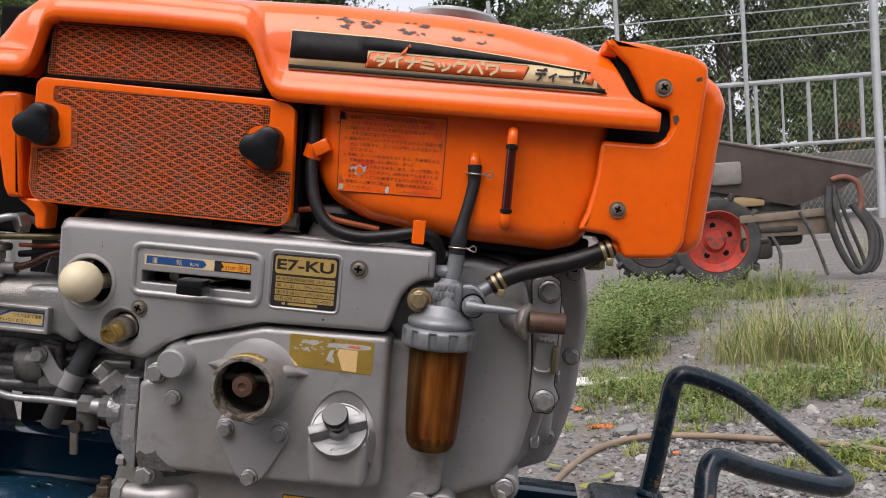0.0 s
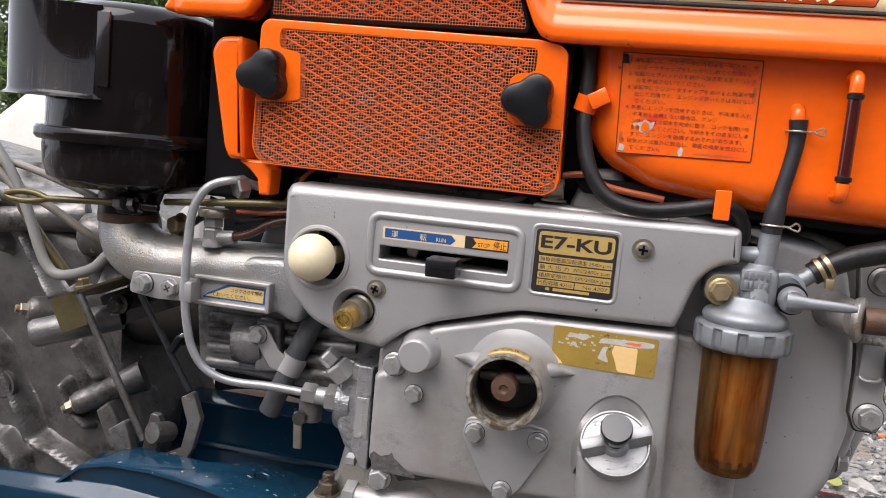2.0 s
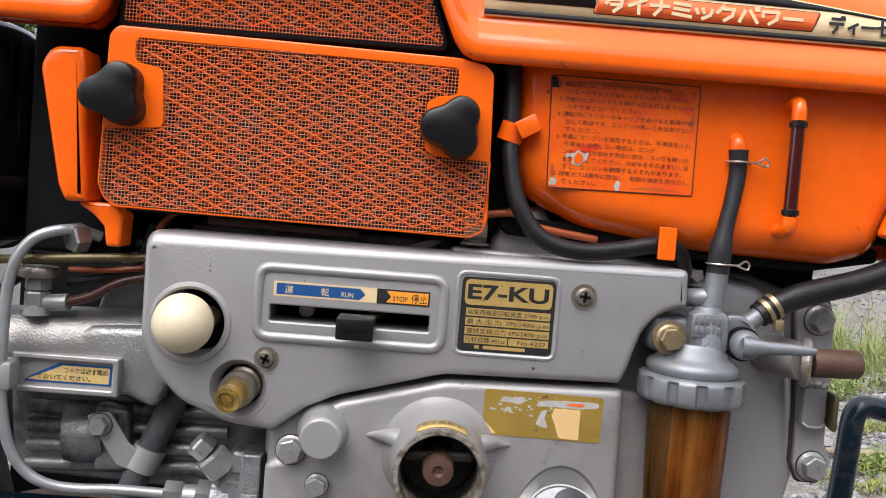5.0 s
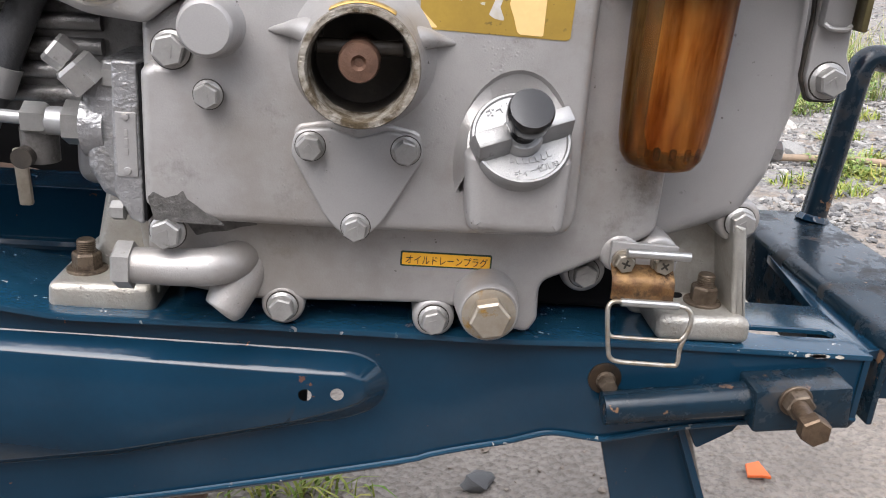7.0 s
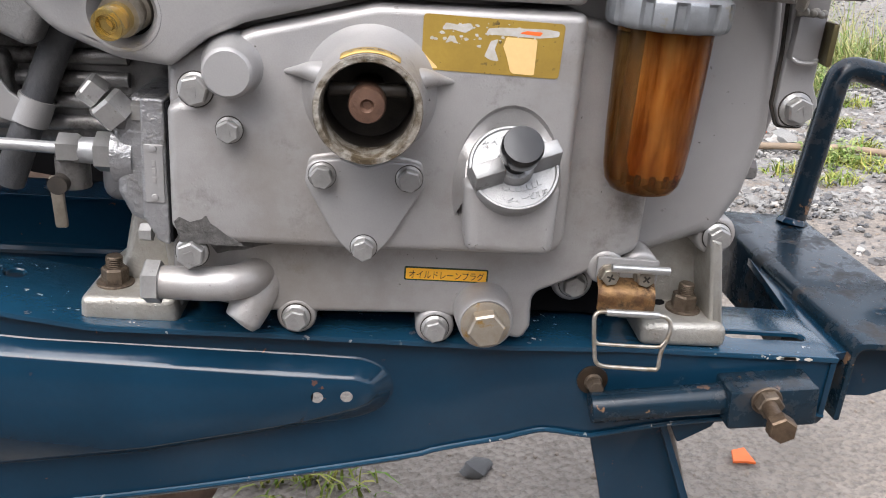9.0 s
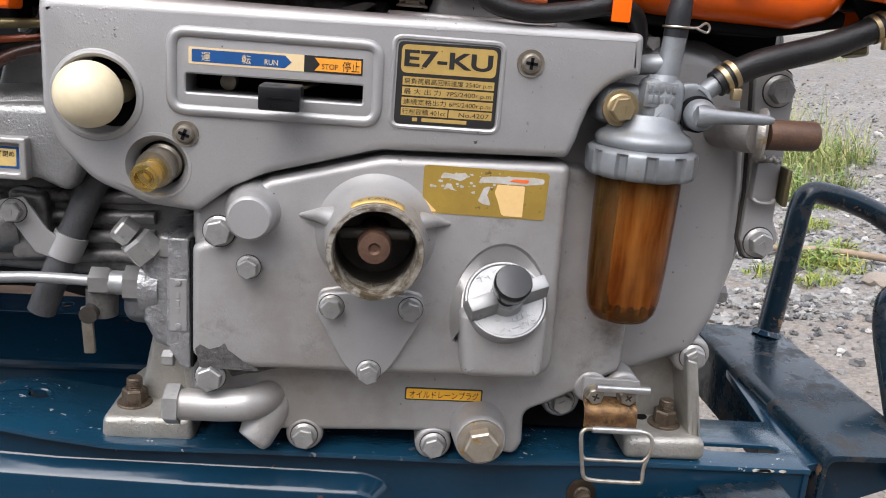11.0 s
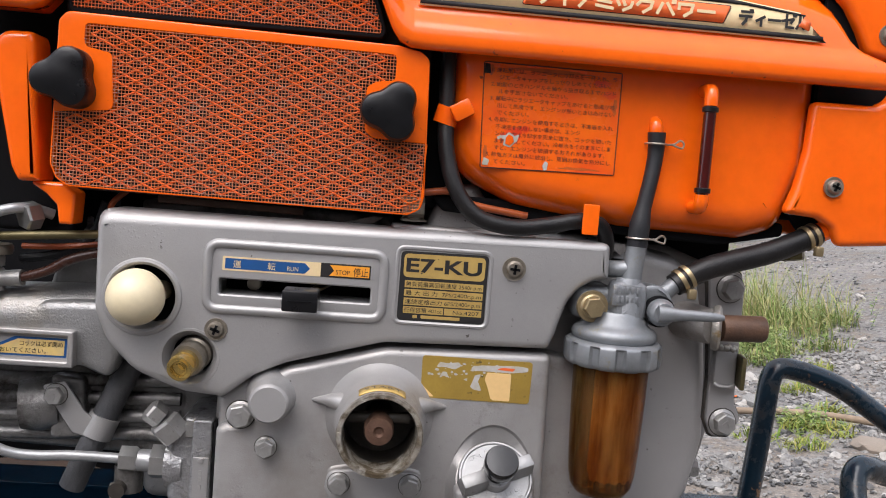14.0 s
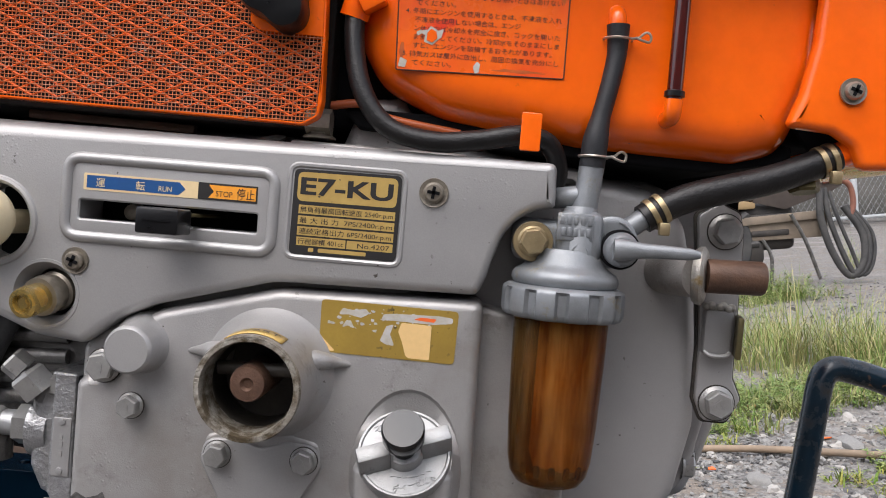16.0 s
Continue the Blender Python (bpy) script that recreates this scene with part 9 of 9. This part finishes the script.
IRON = surf("oily_dark_iron", (0.035, 0.032, 0.030), (0.06, 0.052, 0.045), 14, 0.5, 0.7, 0.3, 0.3, 80)
for ox, oy in ((0.0, 0.0), (-0.30, 0.75)):
    made = []
    tyre = part("tyre", lathe([(0.205, -0.06), (0.24, -0.075), (0.275, -0.070), (0.292, -0.05), (0.298, 0.0), (0.292, 0.05), (0.275, 0.070), (0.24, 0.075), (0.205, 0.06)], (0, 0, 0.305), (0, -1, 0), 56), TYRE, cart, "worn black lugged tyre")
    for i in range(20):
        a = 2 * math.pi * i / 20
        lug = rbox((0, 0, 0), (0.034, 0.080, 0.056), 0.008, m=pose(0, 0, 0, 0, 0, 25 if i % 2 else -25))
        lug.transform(pose(0, 0, 0.305, 0, math.degrees(a), 0) @ Matrix.Translation((0, -0.036 if i % 2 else 0.036, 0.300)))
        made.append(part("tread_lug", lug, TYRE, tyre))
    rim = part("rim", lathe([(0.208, 0.060), (0.200, 0.066), (0.192, 0.055), (0.172, 0.010), (0.152, -0.012), (0.075, -0.010), (0.060, 0.006), (0.052, 0.030), (0.0, 0.032)], (0, 0, 0.305), (0, -1, 0), 48), RED if ox == 0 else IRON, cart, "red steel wheel rim" if ox == 0 else "dark dirty wheel rim")
    for i in range(5):
        a = 0.4 + i * math.pi * 0.4
        made.append(part("rim_hole", lathe([(0.0, 0.0), (0.020, 0.0), (0.020, 0.001), (0.0, 0.001)], (0.105 * math.cos(a), 0.0115, 0.305 + 0.105 * math.sin(a)), seg=16), DARK, rim))
    for o in made + [tyre, rim]:
        o.data.transform(Matrix.Translation((ox, oy, 0)))
part("cart_body", rbox((0.10, 0.30, 0.42), (0.55, 0.40, 0.20), 0.03), GEAR_CAST, cart)
part("cart_block", rbox((0.12, 0.06, 0.63), (0.34, 0.2, 0.16), 0.03), TYRE, cart)
part("cart_block", rbox((0.17, 0.0, 0.555), (0.30, 0.12, 0.07), 0.015), surf("tan_panel", (0.40, 0.28, 0.14), (0.3, 0.2, 0.1), 6, 0.6, 0.8, 0, 0.1, 60), cart)
sheet = slab(rpoly([(-0.30, 1.02), (0.06, 0.95), (1.01, 0.715), (0.80, 0.60), (0.50, 0.505), (0.30, 0.56), (-0.30, 0.70)], 0.01), -0.06, -0.05, 0.002)
part("rusty_sheet", sheet, surf("rusty_sheet", (0.085, 0.066, 0.055), (0.055, 0.043, 0.037), 5, 0.6, 0.8, 0.2, 0.2, 60), cart, "dull brown bent sheet-metal plate")
part("sheet_rim", tube([(-0.30, -0.06, 1.02), (0.06, -0.06, 0.955), (1.01, -0.06, 0.72)], 0.012, 8, 1), surf("pale_edge", (0.16, 0.14, 0.12), (0.1, 0.09, 0.08), 8, 0.6, 0.8, 0, 0.1, 60), cart)
part("engine_block", rbox((0.40, 0.10, 0.40), (0.34, 0.24, 0.30), 0.04, 3), IRON, cart, "dark oily engine block")
part("block_rib", rbox((0.40, -0.04, 0.36), (0.24, 0.05, 0.04), 0.012), IRON, cart)
part("block_rib", rbox((0.40, -0.04, 0.46), (0.24, 0.05, 0.04), 0.012), IRON, cart)
part("axle_box", rbox((0.26, 0.02, 0.24), (0.20, 0.16, 0.14), 0.03), IRON, cart)
part("stone_block", rbox((0.08, -0.03, 0.745), (0.19, 0.12, 0.15), 0.02), surf("pale_concrete_lump", (0.26, 0.24, 0.21), (0.18, 0.165, 0.15), 9, 0.8, 0.95, 0, 0.4, 60), cart, "pale concrete lump under the sheet")
WOOD = surf("weathered_wood", (0.24, 0.19, 0.14), (0.16, 0.13, 0.1), 9, 0.7, 0.85, 0, 0.3, 80)
part("wooden_beam", beam((0.15, -0.05, 0.44), (0.78, -0.05, 0.46), 0.05, 0.05), WOOD, cart, "weathered grey beam")
part("wooden_board", rbox((0.46, -0.04, 0.38), (0.60, 0.03, 0.13), 0.006), WOOD, cart, "weathered board")
for p in ([(0.52, -0.10, 0.47), (0.60, -0.10, 0.30), (0.68, -0.10, 0.05)], [(0.35, -0.05, 0.32), (0.40, -0.06, 0.2), (0.38, -0.06, 0.0)]):
    part("support_strut", tube(p, 0.012, 8, 3), GEAR_CAST, cart)
for k in range(3):
    part("hung_hose", tube([(0.72 + 0.03 * k, -0.08 + 0.02 * k, 0.62), (0.70 + 0.05 * k, -0.10, 0.45), (0.76 + 0.06 * k, -0.10, 0.22), (0.86 + 0.04 * k, -0.10, 0.06), (0.95 + 0.03 * k, -0.10, 0.14), (0.96 + 0.03 * k, -0.08, 0.32), (0.86 + 0.02 * k, -0.06, 0.50)], 0.022 - 0.005 * k, 10, 6), TYRE, cart, "old hose hung in loops")
part("red_pipe", tube([(0.74, -0.06, 0.66), (0.82, -0.07, 0.675), (0.90, -0.07, 0.63), (0.92, -0.07, 0.52), (0.90, -0.07, 0.44)], 0.018, 10, 6), surf("rust_red_pipe", (0.26, 0.10, 0.06), (0.16, 0.07, 0.05), 12, 0.5, 0.7, 0, 0.1, 60), cart)

# ---- fence ----
GALV = surf("galvanised_steel", (0.50, 0.52, 0.53), (0.42, 0.435, 0.44), 4, 0.45, 0.6, 0.2, 0.1, 60)
FY0 = 15.5
fence = thing("wire_fence", "tall galvanised chain-link fence with pickets behind it", "fence", Matrix())
post = None
for x in (-9.1, -6.9, -4.6, -2.3, 0.0, 2.34, 4.62, 6.92, 9.2, 11.5):
    part("post", tube([(x, FY0, -0.1), (x, FY0, 4.5)], 0.075 if abs(x - 6.92) < 0.1 else 0.04, 14, 1), GALV, fence)
for z in (2.61, 1.44, 0.15):
    part("rail", tube([(-9.5, FY0 + 0.06, z), (12.0, FY0 + 0.06, z)], 0.045 if z > 2 else 0.035, 8, 1), GALV, fence)
for i in range(46):
    x = -9.3 + i * 0.47
    part("picket", tube([(x, FY0 + 0.08, 1.44), (x, FY0 + 0.08, 2.61)], 0.022 if i % 2 else 0.036, 6, 1), GALV, fence)
for z in (3.4, 3.55, 3.9):
    part("strand", tube([(-9.5, FY0, z), (0, FY0, z - 0.05), (12, FY0, z + 0.05)], 0.012, 6, 3), GALV, fence)
verts, faces = [], []
for sgn in (-1, 1):
    x = -14.0
    while x < 16:
        z0_, z1_ = 0.1, 4.4
        a, b2 = (x, z0_), (x + sgn * (z1_ - z0_) * 0.62, z1_)
        k = len(verts)
        w = 0.0010
        verts += [(a[0] - w, FY0 - 0.05, a[1]), (a[0] + w, FY0 - 0.05, a[1]), (b2[0] + w, FY0 - 0.05, b2[1]), (b2[0] - w, FY0 - 0.05, b2[1]), (a[0], FY0 - 0.06, a[1]), (b2[0], FY0 - 0.06, b2[1])]
        faces += [(k, k + 4, k + 5, k + 3), (k + 4, k + 1, k + 2, k + 5)]
        x += 0.10
me = bpy.data.meshes.new("chain_link")
me.from_pydata(verts, [], faces)
me.materials.append(GALV)
ob = new("chain_link", me)
ob.parent = fence
tagged(ob, "diagonal chain-link wire", kind="stuff")

# low concrete wall, shed and orange digger beyond the fence
CONC = surf("weathered_concrete", (0.17, 0.16, 0.145), (0.10, 0.10, 0.09), 1.2, 0.8, 0.95, 0, 0.2, 20)
wl = part("concrete_wall", rbox((2.0, 17.2, 0.72), (34, 0.3, 1.2), 0.03), CONC, None, "low weathered concrete wall behind the fence")
tagged(wl, category="wall", kind="structure")
shed = thing("shed", "pale shed with a yellowish low roof beyond the fence", "shed", pose(12.8, 30, 0))
part("wall", rbox((0, 0, 2.3), (2.4, 3.0, 4.6), 0.02), surf("pale_siding", (0.5, 0.5, 0.46), (0.42, 0.42, 0.4), 1, 0.7, 0.8, 0, 0.1, 10), shed)
roof = slab([(-1.7, 4.5), (1.7, 4.5), (0.9, 5.3), (-0.9, 5.3)], -1.8, 1.8, 0.02)
part("roof", roof, surf("yellow_roof", (0.50, 0.46, 0.24), (0.42, 0.38, 0.2), 1, 0.6, 0.8, 0, 0.1, 10), shed)
part("window", rbox((-0.3, -1.52, 3.4), (0.9, 0.05, 0.8), 0.01), DARK, shed)
dig = thing("excavator", "small orange excavator far beyond the fence", "excavator", pose(9.2, 24.5, 1.1))
DIGO = plain("digger_orange", (0.72, 0.12, 0.025), 0.5)
part("boom", tube([(0.5, 0, 0.6), (0.45, 0, 1.6), (0.25, 0, 2.05), (-0.1, 0, 1.7)], 0.09, 8, 4), DIGO, dig)
part("dipper", tube([(0.0, 0, 1.75), (-0.35, 0, 1.2), (-0.75, 0, 1.15)], 0.07, 8, 3), DIGO, dig)
part("cab", rbox((0.5, 0.2, 0.9), (0.8, 0.8, 1.1), 0.06), DIGO, dig)
part("bucket", rbox((-0.8, 0, 1.05), (0.3, 0.3, 0.25), 0.05), DIGO, dig)
part("track", rbox((0.4, 0.0, -0.5), (1.6, 0.9, 1.4), 0.1), TYRE, dig)

# ---- trees ----
LEAF_DARK = leaf_mat("dark_foliage", (0.040, 0.075, 0.026), (0.10, 0.15, 0.05), (0.16, 0.20, 0.075), 0.55)
LEAF_MID = leaf_mat("mid_foliage", (0.045, 0.085, 0.025), (0.10, 0.16, 0.05), (0.16, 0.21, 0.075), 0.55)
BARK = surf("bark", (0.11, 0.085, 0.065), (0.07, 0.055, 0.045), 6, 0.8, 0.95, 0, 0.5, 30)


def tree(x, y, h, spread, seed, mat, label, leaves=5200, leaf=0.10, low=0.18, cone=False):
    leaves, leaf = int(leaves * 2.2), leaf * 0.62
    r = random.Random(seed)
    t = thing("tree", label, "tree", pose(x, y, 0), "trees beyond the fence")
    tb = tube([(0, 0, -0.1), (r.uniform(-0.1, 0.1), 0, h * 0.35), (r.uniform(-0.25, 0.25), 0, h * 0.7), (r.uniform(-0.3, 0.3), 0, h * 0.95)], [h * 0.026, h * 0.021, h * 0.013, h * 0.004], 10, 5)
    ends = []
    for i in range(26):
        f = low + (0.96 - low) * i / 25
        a = i * 2.4 + r.uniform(-0.4, 0.4)
        reach = spread * ((1.05 - f) if cone else math.sqrt(max(0.05, 1 - (2 * (f - 0.55)) ** 2 * 0.8))) * r.uniform(0.6, 1.1)
        z = h * f
        rise = -0.12 if cone else 0.35
        p1 = (math.cos(a) * reach * 0.5, math.sin(a) * reach * 0.5, z + reach * rise * 0.4)
        p2 = (math.cos(a) * reach, math.sin(a) * reach, z + reach * rise)
        tube([(0, 0, z), p1, p2], [h * 0.008, h * 0.005, h * 0.0015], 6, 3, bm=tb)
        ends.append(((0, 0, z), p1, p2))
    part("trunk", tb, BARK, t)
    verts, faces = [], []
    for i in range(leaves):
        p0, p1, p2 = ends[r.randrange(len(ends))]
        s = r.uniform(0.25, 1.05)
        base = Vector(p1).lerp(Vector(p2), (s - 0.5) * 2) if s > 0.5 else Vector(p0).lerp(Vector(p1), s * 2)
        c = base + Vector((r.gauss(0, 1), r.gauss(0, 1), r.gauss(0, 0.8))) * spread * 0.10
        e = Euler((r.uniform(-1.2, 1.2), r.uniform(-1.2, 1.2), r.uniform(0, 6.3))).to_matrix()
        l, w = leaf * r.uniform(0.6, 1.5), leaf * r.uniform(0.25, 0.6)
        k = len(verts)
        for q in ((-l, 0, 0), (0, -w, 0.02), (l, 0, 0), (0, w, 0.02)):
            verts.append(tuple(c + e @ Vector(q)))
        faces.append((k, k + 1, k + 2, k + 3))
    me = bpy.data.meshes.new("crown")
    me.from_pydata(verts, [], faces)
    me.materials.append(mat)
    ob = new("crown", me)
    ob.parent = t
    return t


tree(5.6, 20.5, 8.2, 2.9, 31, LEAF_DARK, "dark green conifer with drooping boughs behind the fence", 17000, 0.13, 0.10, False)
tree(8.6, 22.5, 8.5, 2.2, 32, LEAF_DARK, "thin dark conifer with gaps behind the fence", 6500, 0.12, 0.30, False)
tree(-0.4, 22.5, 9.5, 2.4, 33, LEAF_DARK, "tall dark green tree behind the fence", 14000, 0.13, 0.15, False)
tree(2.4, 26.0, 7.0, 1.5, 34, LEAF_MID, "sparse bare-topped tree beyond the fence", 1500, 0.10, 0.25, False)
tree(-5.2, 24.0, 8.8, 3.0, 35, LEAF_MID, "broad green tree beyond the fence", 20000, 0.13, 0.15, False)
tree(11.5, 26.0, 8.0, 3.0, 36, LEAF_MID, "broad green tree beyond the fence", 6000, 0.13, 0.12, False)
tree(-10.5, 14.5, 6.0, 2.6, 37, LEAF_MID, "leafy green tree at the yard's edge", 26000, 0.10, 0.06, False)
tree(-8.0, 17.5, 7.5, 3.0, 42, LEAF_DARK, "tall dense green tree at the yard's edge", 30000, 0.11, 0.05, False)
tree(-12.5, 17.0, 7.5, 3.2, 43, LEAF_DARK, "tall dense green tree at the yard's edge", 26000, 0.11, 0.05, False)
tree(-7.2, 11.0, 4.4, 2.0, 38, LEAF_MID, "leafy green shrub at the yard's edge", 26000, 0.075, 0.03, False)
tree(3.3, 21.5, 8.4, 2.6, 41, LEAF_DARK, "dark green conifer with drooping boughs behind the fence", 9000, 0.12, 0.10, False)
tree(3.6, 24.5, 4.2, 2.2, 39, LEAF_MID, "low rounded green tree beyond the fence", 5000, 0.11, 0.08, False)
tree(7.4, 19.5, 3.0, 1.7, 40, LEAF_MID, "low bushy green shrub behind the wall", 4500, 0.09, 0.06, False)

# ---- unseen wall closing the yard behind the walk, added to dim front light and reflections ----
yard = part("unseen_south_wall", rbox((0.0, -4.6, 1.25), (26.0, 0.25, 2.7), 0.02), surf("grey_weathered_boards", (0.22, 0.20, 0.18), (0.15, 0.138, 0.125), 2.0, 0.8, 0.95, 0, 0.3, 20), None, "plain grey wall added out of view to dim front light")
tagged(yard, category="wall", kind="structure")
